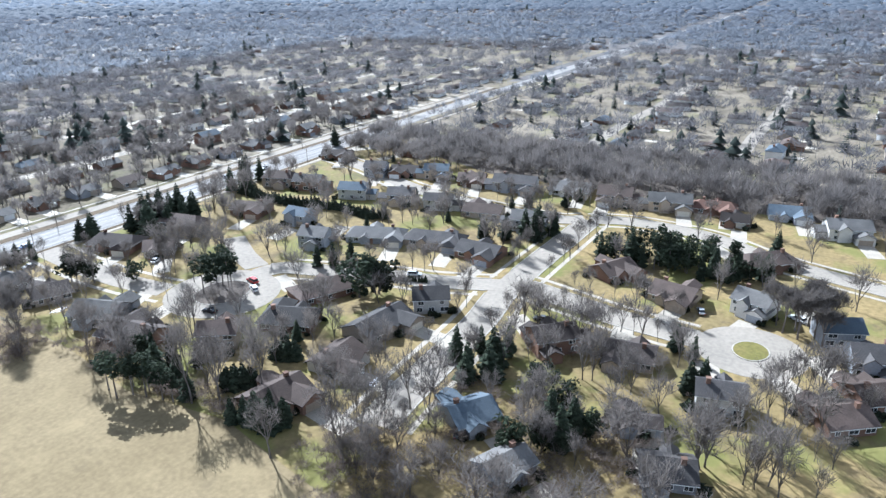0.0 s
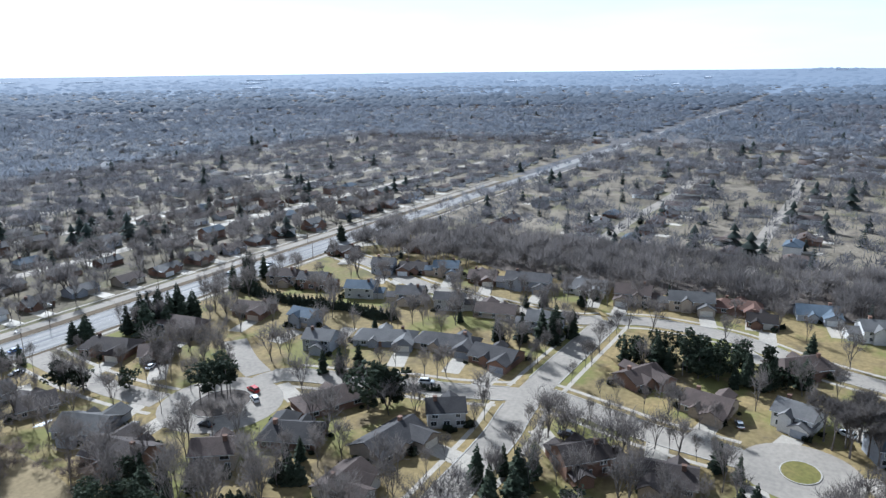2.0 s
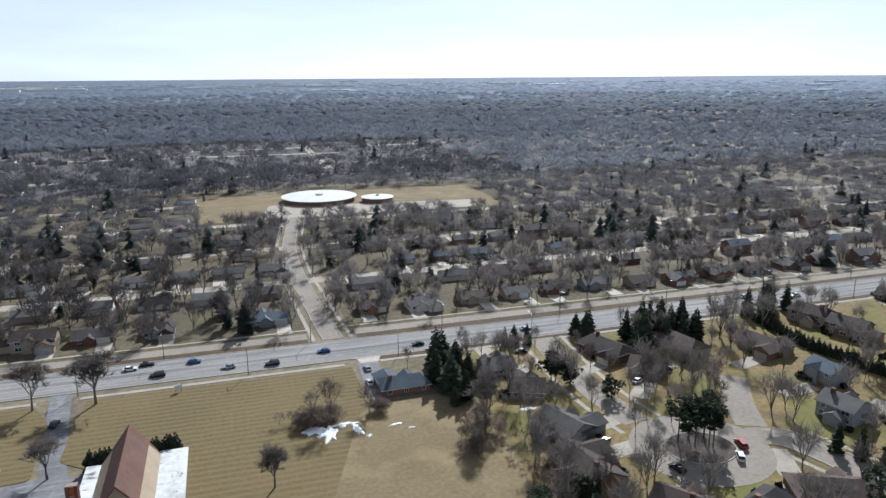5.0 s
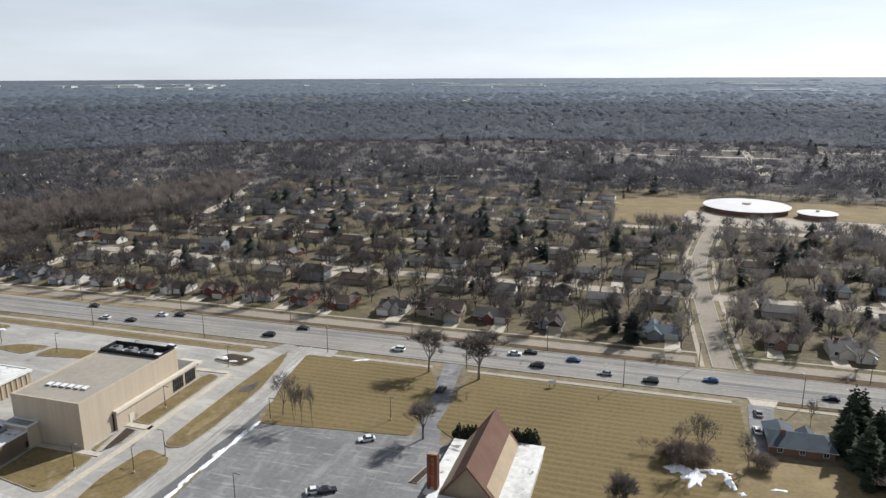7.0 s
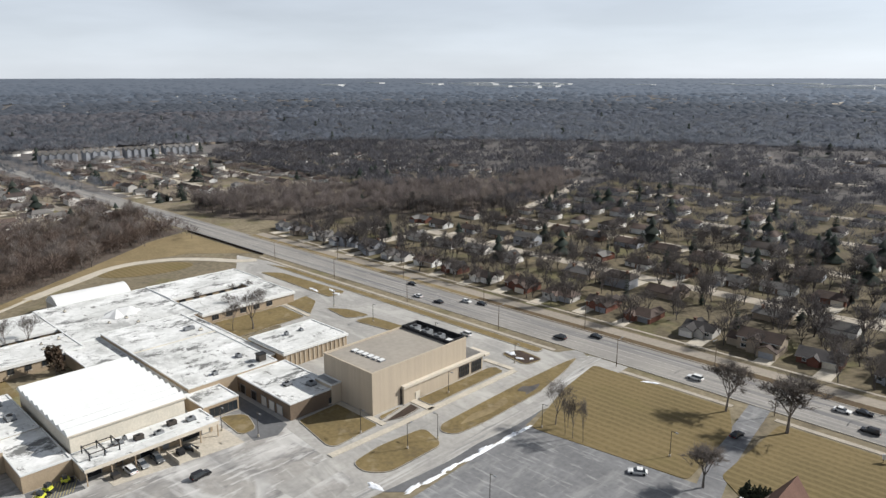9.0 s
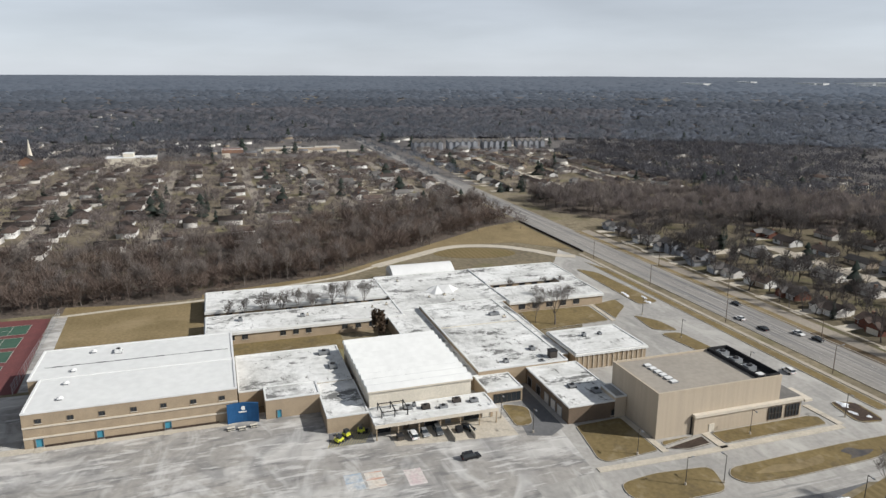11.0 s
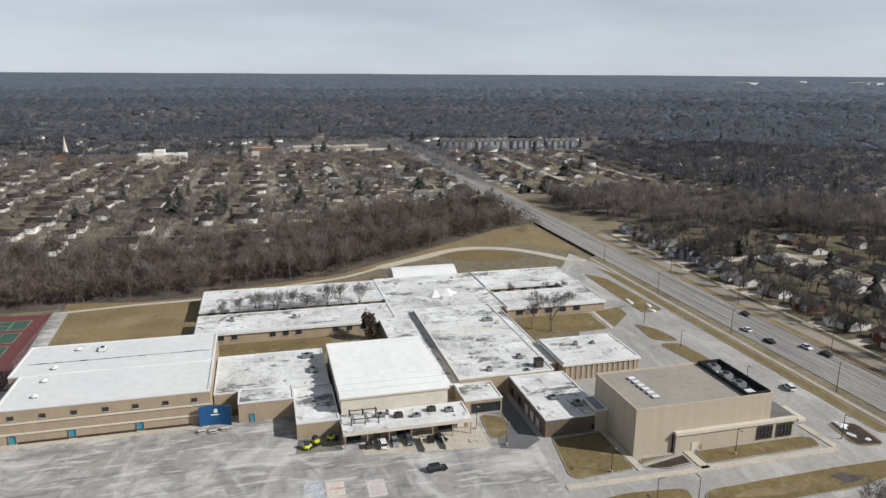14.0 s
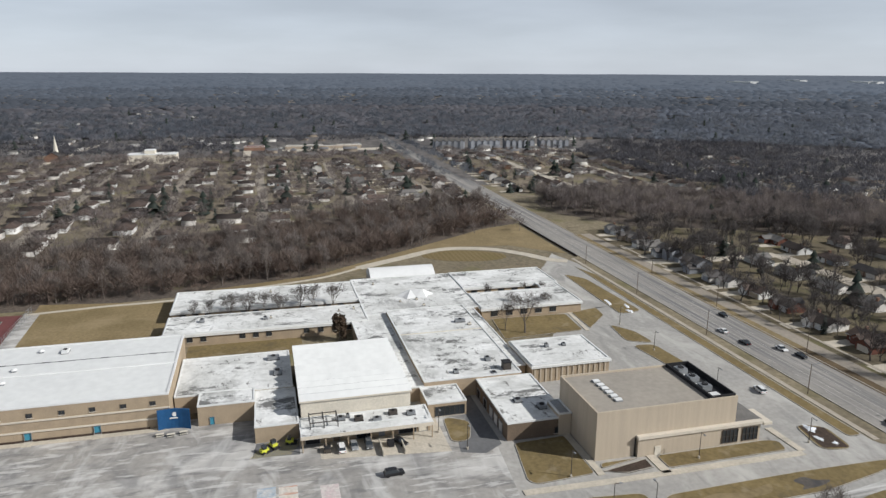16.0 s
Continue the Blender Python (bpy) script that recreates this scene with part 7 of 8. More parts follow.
v, f = plant(near_pts, nr.uniform(10, 16, len(near_pts)), LITE2, 1.2)
joined("northern_woods", v, f, M["wood_north"], "dark leafless woodland beyond the northern estate", "woodland")


x, y, r = ring(22000, 1050, 2000)
ok = ((np.abs(y - 264) > 18) | (x < -1050)) & ~((x > -880) & (x < -700) & (y > 60) & (y < 500)) & ~((y < 640) & (y > 270) & (x > -340) & (x < 900)) & ~((x > -760) & (x < -400) & (y < 330)) & ~((x < 900) & (x > 340) & (y < 260))
x, y, r = x[ok], y[ok], r[ok]
patch = np.array([noise.noise((a * 0.0016, b * 0.0016, 9.0)) + 0.5 * noise.noise((a * 0.006, b * 0.006, 4.0)) for a, b in zip(x, y)])
ok = patch > nr.uniform(-0.9, 0.0, len(x)) - (r > 3000) * 0.5
ok &= (np.degrees(np.arctan2(y - CY, x - CX)) % 360 > 62) | (nr.uniform(0, 1, len(x)) < 0.5) | (r > 2300)   # the estates to the east are more open
x, y, r = x[ok], y[ok], r[ok]
z = np.array([far_z(a, b) for a, b in zip(x, y)])
grow_with = np.clip(r / 1500, 0.75, 2.2)   # farther crowns stand for whole groups of trees
tall_ = 7.5 * nr.uniform(0.9, 1.1, len(x)) * np.clip(grow_with, 0.8, 1.35)
# split by bearing: the sunward canopy takes more haze blue in its colour
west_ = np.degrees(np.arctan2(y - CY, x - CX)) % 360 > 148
for keep, mat_, lab_ in ((west_, "canopy_west", "mauve-brown bare canopy of the western woods"), (~west_, "canopy", "bare canopy reaching the skyline, haze blue in its colour")):
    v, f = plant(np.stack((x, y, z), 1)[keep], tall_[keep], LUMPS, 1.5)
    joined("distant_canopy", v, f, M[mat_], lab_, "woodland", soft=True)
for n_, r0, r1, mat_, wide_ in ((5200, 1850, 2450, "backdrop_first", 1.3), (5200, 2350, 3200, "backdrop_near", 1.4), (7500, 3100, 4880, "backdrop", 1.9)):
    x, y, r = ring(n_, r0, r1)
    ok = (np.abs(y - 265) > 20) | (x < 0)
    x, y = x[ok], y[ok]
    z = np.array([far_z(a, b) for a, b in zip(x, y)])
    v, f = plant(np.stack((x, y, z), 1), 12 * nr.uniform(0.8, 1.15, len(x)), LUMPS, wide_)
    joined("skyline_woods", v, f, M[mat_], "woods towards the skyline with an added blue haze glow", "woodland", soft=True)
# distant conifers
x, y, r = ring(620, 340, 2600)
ok = (np.abs(y - 262) > 18) & ~((x > -400) & (x < 340) & (y < 285)) & ~((x > 10) & (x < 236) & (y > 470) & (y < 620))
x, y = x[ok], y[ok]
z = np.array([far_z(a, b) for a, b in zip(x, y)])


def spike(seed):
    r = np.random.RandomState(seed)
    v, f = [(0, 0, 1.0)], []
    for k in range(3):
        q = len(v)
        zt, zb, rb = 1.0 - 0.3 * k, 0.68 - 0.3 * k, 0.16 + 0.11 * k
        v.append((0, 0, zt))
        for i in range(6):
            a = 6.283 * i / 6 + r.uniform(-0.3, 0.3)
            v.append((rb * math.cos(a) * r.uniform(0.7, 1.2), rb * math.sin(a) * r.uniform(0.7, 1.2), zb + r.uniform(-0.05, 0.05)))
        f += [(q, q + 1 + i, q + 1 + (i + 1) % 6) for i in range(6)]
    return np.array(v), np.array(f)


v, f = plant(np.stack((x, y, z), 1), nr.uniform(8, 16, len(x)), [spike(k) for k in range(5)], 1.1)
joined("distant_conifers", v, f, M["far_needle"], "dark evergreens scattered among far woods", "trees")


# far houses too small to tell apart
def far_house():
    v = [(-1, -1, 0), (1, -1, 0), (1, 1, 0), (-1, 1, 0), (-1, -1, 0.74), (1, -1, 0.74), (1, 1, 0.74), (-1, 1, 0.74)]
    return np.array(v, float) * (1.55, 0.95, 1), np.array([(0, 1, 5), (0, 5, 4), (1, 2, 6), (1, 6, 5), (2, 3, 7), (2, 7, 6), (3, 0, 4), (3, 4, 7)])


def far_roof():
    v = [(-1.04, -1.1, 0.7), (1.04, -1.1, 0.7), (1.04, 1.1, 0.7), (-1.04, 1.1, 0.7), (-1.04, 0, 1.2), (1.04, 0, 1.2)]
    return np.array(v, float) * (1.55, 0.95, 1), np.array([(0, 1, 5), (0, 5, 4), (2, 3, 4), (2, 4, 5), (1, 2, 5), (3, 0, 4)])


x, y, r = ring(9500, 640, 3300)
patch = np.array([noise.noise((a * 0.0022, b * 0.0022, 21.0)) for a, b in zip(x, y)])
bearing = np.degrees(np.arctan2(y - CY, x - CX)) % 360
ok = (patch > nr.uniform(-0.45, 0.2, len(x))) & (nr.uniform(0, 1, len(x)) < np.where((bearing < 62) | (bearing > 330), 1.0, np.where(bearing < 150, 0.16, 0.35))) & (np.abs(y - 262) > 24) & ~((y < 640) & (y > 270) & (x > -340) & (x < 860)) & ~((x > -720) & (x < -400) & (y < 330))
x, y = x[ok], y[ok]
z = np.array([far_z(a, b) for a, b in zip(x, y)])
P3 = np.stack((x, y, z), 1)
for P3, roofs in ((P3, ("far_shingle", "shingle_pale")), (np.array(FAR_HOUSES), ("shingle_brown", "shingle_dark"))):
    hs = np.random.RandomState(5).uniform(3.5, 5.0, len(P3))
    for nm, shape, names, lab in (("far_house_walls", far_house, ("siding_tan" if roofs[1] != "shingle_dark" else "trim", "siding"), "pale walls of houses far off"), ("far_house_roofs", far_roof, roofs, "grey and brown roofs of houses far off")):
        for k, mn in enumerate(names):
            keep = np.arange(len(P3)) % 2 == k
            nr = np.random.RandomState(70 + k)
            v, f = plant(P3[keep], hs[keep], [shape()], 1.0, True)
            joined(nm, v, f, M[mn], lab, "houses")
# farther estates to the east: rows of roofs along parallel streets
ex = []
for j in range(-14, 44):
    yy = j * 37 + 6
    for i in range(0, 110):
        xx = 640 + i * 21 + nr.uniform(-4, 4) + (j % 5) * 4
        rr, bear_ = math.hypot(xx - CX, yy - CY), math.degrees(math.atan2(yy - CY, xx - CX))
        if rr > 2500 or not -16 < bear_ < 72 or abs(yy - 262) < 30 or (yy > 270 and yy < 640 and xx < 860):
            continue
        if noise.noise((xx * 0.0023, yy * 0.0023, 31.0)) + 0.4 * noise.noise((xx * 0.008, yy * 0.008, 7.0)) > nr.uniform(-0.5, 0.15):
            ex.append((xx, yy + nr.uniform(-3, 3), far_z(xx, yy)))
ex = np.array(ex)
exh = nr.uniform(3.6, 5.2, len(ex))
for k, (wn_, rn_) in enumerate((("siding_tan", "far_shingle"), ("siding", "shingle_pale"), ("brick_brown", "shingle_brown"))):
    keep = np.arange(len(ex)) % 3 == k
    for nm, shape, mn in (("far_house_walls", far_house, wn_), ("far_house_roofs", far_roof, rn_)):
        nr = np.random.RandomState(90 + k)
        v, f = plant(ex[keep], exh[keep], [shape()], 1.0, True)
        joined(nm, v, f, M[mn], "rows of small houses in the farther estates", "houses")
# far streets showing pale between the trees
for k in range(60):
    a, rr = math.radians(nr.uniform(-10, 205)), math.exp(nr.uniform(math.log(700), math.log(3000)))
    px, py, ln = CX + rr * math.cos(a), CY + rr * math.sin(a), nr.uniform(120, 500)
    if py < 660 and -760 < px < 900:
        continue
    t = nr.choice((0.0, 0.0, 1.5708)) + nr.uniform(-0.1, 0.1)
    q = (px + ln * math.cos(t), py + ln * math.sin(t))
    zz = max(far_z(px, py), far_z(*q)) + 0.3
    strip("far_street", [(px, py), q], 9.0, zz, M["concrete"], "pale street far off between trees", "road", low=-0.5, curve=False)
# the last rise, shaped to give a smooth skyline from the camera
verts, faces, n = [], [], 120
for k, rr in enumerate((2650, 3100, 3600, 4200, 4900)):
    for i in range(n + 1):
        a = radians(-40 + 280 * i / n)
        x, y = CX + rr * math.cos(a), CY + rr * math.sin(a)
        verts.append((x, y, far_z(x, y) + (-1, 1, 4, 9, 16)[k] + 2.0 * noise.noise((x * 0.002, y * 0.002, k))))
for k in range(4):
    for i in range(n):
        a = k * (n + 1) + i
        faces.append((a, a + 1, a + n + 2, a + n + 1))
tagged(new("backdrop", mesh_of("backdrop", verts, faces, M["backdrop"])), "wooded distance below the skyline, given a blue haze glow", "backdrop", "", "structure")
# large pale industrial sheds towards the skyline
for k in range(24):
    a, rr = math.radians(nr.uniform(-4, 100)), nr.uniform(3100, 4600)
    px, py = CX + rr * math.cos(a), CY + rr * math.sin(a)
    ob = thing("warehouse", px, py, far_z(px, py), nr.uniform(-8, 8), "long low white industrial building far off", "warehouse", "far warehouses")
    w, d, h = nr.uniform(20, 80), nr.uniform(10, 28), nr.uniform(11, 14)
    part("wall", boxed(-w, w, -d, d, -4, h), M["far_shed"], ob)
    part("roof", boxed(-w - 1, w + 1, -d - 1, d + 1, h, h + 1.2), M["far_shed"], ob)
# a long belt of bright sheds to the north
for k in range(46):
    a, rr = math.radians(nr.uniform(60, 143)), nr.uniform(3700, 4150)
    px, py = CX + rr * math.cos(a), CY + rr * math.sin(a)
    ob = thing("warehouse", px, py, far_z(px, py), nr.uniform(-6, 6), "long low bright white shed far off", "warehouse", "far warehouses")
    w, d, h = nr.uniform(50, 150), nr.uniform(12, 25), nr.uniform(11, 14)
    part("wall", boxed(-w, w, -d, d, -4, h), M["trim"], ob)
    part("roof", boxed(-w - 1, w + 1, -d - 1, d + 1, h, h + 1.0), M["roof_bright"], ob)
# round white school roofs to the north
for px, py, rad in ((99, 572, 29), (141, 553, 12.5)):
    ob = thing("round_school", px, py, 0, 0, "round low school building with bright white roof", "school building")
    bm = bmesh.new()
    prism(bm, ellipse(0, 0, rad * 0.93, rad * 0.93, 40), -0.3, 3.5)
    # wall coloured dark brown for the shade under the eaves
    part("wall", bm, M["brick_brown"], ob)
    bm = bmesh.new()
    bmesh.ops.create_cone(bm, cap_ends=True, segments=48, radius1=rad, radius2=rad * 0.25, depth=0.7, matrix=Matrix.Translation((0, 0, 4.1)))
    prism(bm, ellipse(0, 0, rad, rad, 48), 3.5, 3.76)
    part("roof", bm, M["roof_bright"], ob, "bright white conical roof")
    part("roof_lantern", prism(bmesh.new(), ellipse(0, 0, rad * 0.1, rad * 0.1, 16), 4.4, 5.6), M["cream"], ob)
slab("round_school_yard", [(12, 506), (232, 506), (232, 612), (6, 612)], 0.05, M["straw"], "tan playing field round the white-roofed school", "field")
slab("round_school_lot", [(50, 508), (214, 508), (214, 536), (160, 544), (120, 548), (60, 560)], 0.1, M["pavement"], "pale concrete car park before the round school", "car park")
# western landmarks: a spired church, a pale office and terraces
spire = thing("spired_church", -775, -114, 0, 0, "far church with a slender white spire", "church")
bw, br = bmesh.new(), bmesh.new()
gable(bw, br, -16, 16, -8, 8, 5, 5)
part("wall", bw, M["brick_brown"], spire), part("roof", br, M["shingle"], spire)
bm = bmesh.new()
bmesh.ops.create_cone(bm, cap_ends=True, segments=8, radius1=2.6, radius2=0.1, depth=17, matrix=Matrix.Translation((0, 0, 17.5)))
part("spire", bm, M["cream"], spire, "pale tapering spire")
block("office_building", -760, -738, -40, 8, 8, M["cream"], M["roof_bright"], "pale flat-roofed office building far off", category="office")
block("office_building", -762, -748, -24, -14, 11.5, M["cream"], M["roof_bright"], "small upper block of the pale office", category="office")
block("shop_row", -852, -838, 122, 214, 3.8, M["siding_tan"], M["pavement"], "long low pale row of shops far off", category="shop")
block("shop", -846, -830, 74, 98, 4.5, M["brick_brown"], M["red_brick"], "far low shop with a red-brown roof", category="shop")
for x0, x1, y0, y1 in ((-837, -812, 118, 236), (-737, -722, -52, 10), (-838, -790, 246, 250)):
    slab("car_park", [(x0, y0), (x1, y0), (x1, y1), (x0, y1)], 0.06, M["concrete"], "pale car park before far shops", "car park")
for k in range(4):   # long terraces of gabled apartments beside the road
    cx, cy = -806 + 5 * k, 318 + 44 * k
    ob = thing("terrace", cx, cy, 0, 84, "far pale terrace of gabled apartments", "apartment block", "far terraces")
    part("wall", boxed(-19, 19, -6, 6, -0.3, 9.6), M["siding_grey"], ob)
    bw, br = bmesh.new(), bmesh.new()
    gable(bw, br, -19, 19, -6, 6, 9.6, 2.8, base=9.4)
    for j in range(5):
        x = -15.2 + 7.6 * j
        gable(bw, br, x - 2.2, x + 2.2, -7.4, 0, 9.4, 1.9, "y", 0, 0.3)
    part("gable", bw, M["siding_grey"], ob)
    part("roof", br, M["shingle_pale"], ob)
    for j in range(6):
        part("chimney", boxed(-17 + 6.6 * j, -16 + 6.6 * j, 0.5, 1.5, 10.4, 13.4), M["siding_tan"], ob)

# ---- vehicles ----
def car_stock(paint, long=4.7, van=False):
    """Car meshes: body with wheel arches, cabin glass, roof."""
    w, L = 0.92, long / 2
    hood, roof_z = (0.95, 1.72) if van else (0.82, 1.42)
    bm = bmesh.new()
    side = [(-L, 0.35), (-L, hood - 0.1), (-L + 0.15, hood), (L - 0.9, hood - 0.02), (L - 0.12, hood - 0.16), (L, hood - 0.35), (L, 0.35), (L - 0.5, 0.22), (-L + 0.5, 0.22)]
    v = [[bm.verts.new((x, s * (w if 0.3 < z < hood - 0.04 else w - 0.08), z)) for x, z in side] for s in (-1, 1)]
    bm.faces.new(v[0][::-1]), bm.faces.new(v[1])
    for i in range(len(side)):
        j = (i + 1) % len(side)
        bm.faces.new((v[0][i], v[0][j], v[1][j], v[1][i]))
    body = bpy.data.meshes.new("car_body")
    bm.to_mesh(body), bm.free()
    body.materials.append(paint)
    a0, a1, b0, b1 = (-L + 0.15, L - 1.2, -L + 0.4, L - 2.0) if van else (-L + 0.5, L - 1.3, -L + 1.15, L - 2.15)
    bm = bmesh.new()
    lo = [bm.verts.new(p) for p in ((a0, -w + 0.08, hood), (a1, -w + 0.08, hood), (a1, w - 0.08, hood), (a0, w - 0.08, hood))]
    hi = [bm.verts.new(p) for p in ((b0, -w + 0.26, roof_z - 0.06), (b1, -w + 0.26, roof_z - 0.06), (b1, w - 0.26, roof_z - 0.06), (b0, w - 0.26, roof_z - 0.06))]
    bm.faces.new(hi)
    for i in range(4):
        bm.faces.new((lo[i], lo[(i + 1) % 4], hi[(i + 1) % 4], hi[i]))
    cabin = bpy.data.meshes.new("car_cabin")
    bm.to_mesh(cabin), bm.free()
    cabin.materials.append(M["glass"])
    bm = boxed(b0 - 0.04, b1 + 0.05, -w + 0.22, w - 0.22, roof_z - 0.07, roof_z)
    roof = bpy.data.meshes.new("car_roof")
    bm.to_mesh(roof), bm.free()
    roof.materials.append(paint)
    bm = bmesh.new()
    bmesh.ops.create_cone(bm, cap_ends=True, segments=14, radius1=0.33, radius2=0.33, depth=0.24, matrix=pose(0, 0, 0, 90, 0, 0))
    tyre = bpy.data.meshes.new("tyre")
    bm.to_mesh(tyre), bm.free()
    tyre.materials.append(M["dark"])
    lamp = bpy.data.meshes.new("headlight")
    bm = boxed(-0.03, 0.03, -0.2, 0.2, -0.08, 0.08)
    bm.to_mesh(lamp), bm.free()
    lamp.materials.append(M["lamp_glass"])
    rear = lamp.copy()
    rear.materials.clear()
    rear.materials.append(M["tail"])
    return body, cabin, roof, tyre, lamp, rear, L, hood


STOCK = {}
COLOURS = ("black", "white", "silver", "blue", "red", "yellow", "grey")


def car(x, y, rz, colour="black", van=False, z=0.09, label=""):
    key = (colour, van)
    if key not in STOCK:
        STOCK[key] = car_stock(CAR_PAINT[COLOURS.index(colour)], 4.9 if van else 4.6, van)
    body, cabin, roof, tyre, lamp, rear, L, hood = STOCK[key]
    ob = thing("car", x, y, z, rz, label or "%s %s with dark windows" % (colour, "sport utility car" if van else "saloon car"), "car")
    bare("body", body, ob), bare("cabin_glass", cabin, ob), bare("roof", roof, ob)
    for sx in (-1, 1):
        for sy in (-1, 1):
            bare("wheel", tyre, ob, pose(sx * (L - 0.85), sy * 0.82, 0.33))
    for sy in (-1, 1):
        bare("headlight", lamp, ob, pose(L - 0.03, sy * 0.62, hood - 0.28)), bare("tail_light", rear, ob, pose(-L + 0.01, sy * 0.66, hood - 0.25))
    return ob


for x, y, rz, c, van in ((-97, 255, 180, "black", True), (-88, 265, 0, "black", False), (-46, 255, 180, "white", True), (-6, 262.6, 0, "white", False), (-1, 265.2, 0, "black", False), (3, 254.4, 180, "black", True),
                         (14, 262.5, 0, "blue", False), (25, 254.2, 180, "silver", False), (39, 252.3, 180, "black", True), (57, 258, 180, "blue", False), (90, 254, 180, "black", False), (133, 256, 0, "blue", False), (238, 262, 0, "silver", False), (260, 257, 180, "white", False),
                         (-170, 254, 180, "white", False), (-158, 254.4, 180, "black", False), (-150, 263, 0, "white", False), (-143, 265, 0, "black", False), (-185, 265, 0, "black", False)):
    car(x, y, rz, c, van, 0.09)
for x, y, rz, c, van in ((68.4, 238.3, 95, "silver", False), (66.9, 227.5, 92, "white", False), (-124, 234, 172, "white", True), (-32, 193.5, 210, "white", False), (-34, 168, 30, "white", False), (-31.5, 169, 30, "black", False), (-22, 228, 80, "black", False), (-106, 120, 95, "black", True),
                         (-120.4, 109.3, 182, "white", True), (-120.8, 112.5, 2, "silver", False), (-120.6, 116.2, 0, "grey", True), (-119.8, 124.2, 30, "black", False)):
    car(x, y, rz, c, van, 0.07 if x > -115 or y > 130 else 0.09)
for x, y, rz, c, van in ((150.5, 159.5, 75, "red", True), (146, 154.5, 60, "white", True), (122, 236, 170, "black", False), (147, 202, 20, "white", False), (149, 205, 20, "silver", False), (176.5, 131, 290, "white", True), (178, 126, 290, "black", False), (180.5, 116, 292, "white", True),
                         (198, 28, 20, "silver", False), (171, 67, 100, "grey", False), (206, 3, 60, "white", True), (128, 155, 100, "black", False), (118, 172, 40, "grey", False), (196, 163, 40, "black", False), (204, -4, 80, "white", True), (112, 62, 30, "grey", False), (96, 45, 90, "black", True)):
    car(x, y, rz, c, van, 0.09)
# small yellow forklifts and trailer in the school's service yard
for x, y, rz in ((-125.6, 92.8, 30), (-126.6, 96.9, 80), (-123.4, 90.6, 120)):
    ob = thing("loader", x, y, 0.06, rz, "small yellow and black utility loader", "loader")
    part("body", boxed(-1.0, 0.9, -0.7, 0.7, 0.35, 1.2), CAR_PAINT[5], ob)
    part("cab", boxed(-0.6, 0.4, -0.6, 0.6, 1.2, 2.1), M["glass"], ob)
    part("bucket", boxed(0.9, 1.7, -0.85, 0.85, 0.1, 0.6), M["dark"], ob)
    for sx in (-0.65, 0.6):
        for sy in (-0.75, 0.75):
            bm = bmesh.new()
            bmesh.ops.create_cone(bm, cap_ends=True, segments=12, radius1=0.36, radius2=0.36, depth=0.25, matrix=pose(sx, sy, 0.36, 90, 0, 0))
            part("wheel", bm, M["dark"], ob)

# ---- poles ----
def lamp_post(x, y, h=7.0, rz=0.0, arm=1.2, z=0.1, label="slender bronze car park lamp post"):
    ob = thing("lamp_post", x, y, z, rz, label, "lamp post", "lamp posts")
    bm = bmesh.new()
    bmesh.ops.create_cone(bm, cap_ends=True, segments=8, radius1=0.11, radius2=0.07, depth=h, matrix=Matrix.Translation((0, 0, h / 2)))
    part("pole", bm, M["pole"], ob)
    bm = bmesh.new()
    bmesh.ops.create_cone(bm, cap_ends=True, segments=10, radius1=0.28, radius2=0.28, depth=0.7, matrix=Matrix.Translation((0, 0, 0.2)))
    part("footing", bm, M["concrete"], ob, "round concrete footing")
    part("arm", boxed(0, arm, -0.05, 0.05, h - 0.12, h), M["pole"], ob)
    part("lamp_head", boxed(arm - 0.2, arm + 0.5, -0.18, 0.18, h - 0.16, h + 0.04), M["metal"], ob)


for x, y, rz in ((-95, 160, 0), (-95, 194, 0), (-80, 163, 90), (-113, 140, 0), (-186, 221, 0), (-160, 220, 0), (-128, 206 + 16, 0), (-95, 226, 0), (-30, 206, 0), (-62, 196, 0), (-50, 160, 0), (-123, 135, 0), (-78, 172, 180)):
    lamp_post(x, y, 7.0, rz, z=0.19 if x < -70 else 0.1)


def street_light(x, y, rz, h=9.5):
    ob = thing("street_lamp", x, y, 0.05, rz, "tall grey street lamp with a curved arm beside the arterial", "street lamp", "arterial street lamps")
    bm = bmesh.new()
    bmesh.ops.create_cone(bm, cap_ends=True, segments=8, radius1=0.14, radius2=0.09, depth=h, matrix=Matrix.Translation((0, 0, h / 2)))
    part("pole", bm, M["pole_wood"], ob)
    bm = bmesh.new()
    box(bm, 0, 1.2, -0.05, 0.05, h - 0.25, h - 0.12), box(bm, 1.2, 2.6, -0.05, 0.05, h - 0.12, h)
    part("arm", bm, M["metal"], ob)
    part("lamp_head", boxed(2.4, 3.2, -0.16, 0.16, h - 0.12, h + 0.05), M["metal"], ob)


for x in range(-260, 420, 50):
    street_light(x - 9 + 0, 246.6, 90)
    street_light(x + 14, 269.6, -90)
# parapet along the road where it crosses the creek, coloured dark for its shadow side
par = thing("parapet", -325, 248.2, 0, 0, "dark concrete parapet and guard rail along the road bridge, shaded side in its colour", "parapet")
part("wall", boxed(-42, 42, -0.25, 0.25, -1.0, 0.9), M["mulch"], par)
part("rail", boxed(-42, 42, -0.1, 0.1, 0.9, 1.15), M["metal"], par)
for k in range(22):
    part("post", boxed(-42 + k * 4, -41.8 + k * 4, -0.15, 0.15, 0.9, 1.4), M["metal"], par)

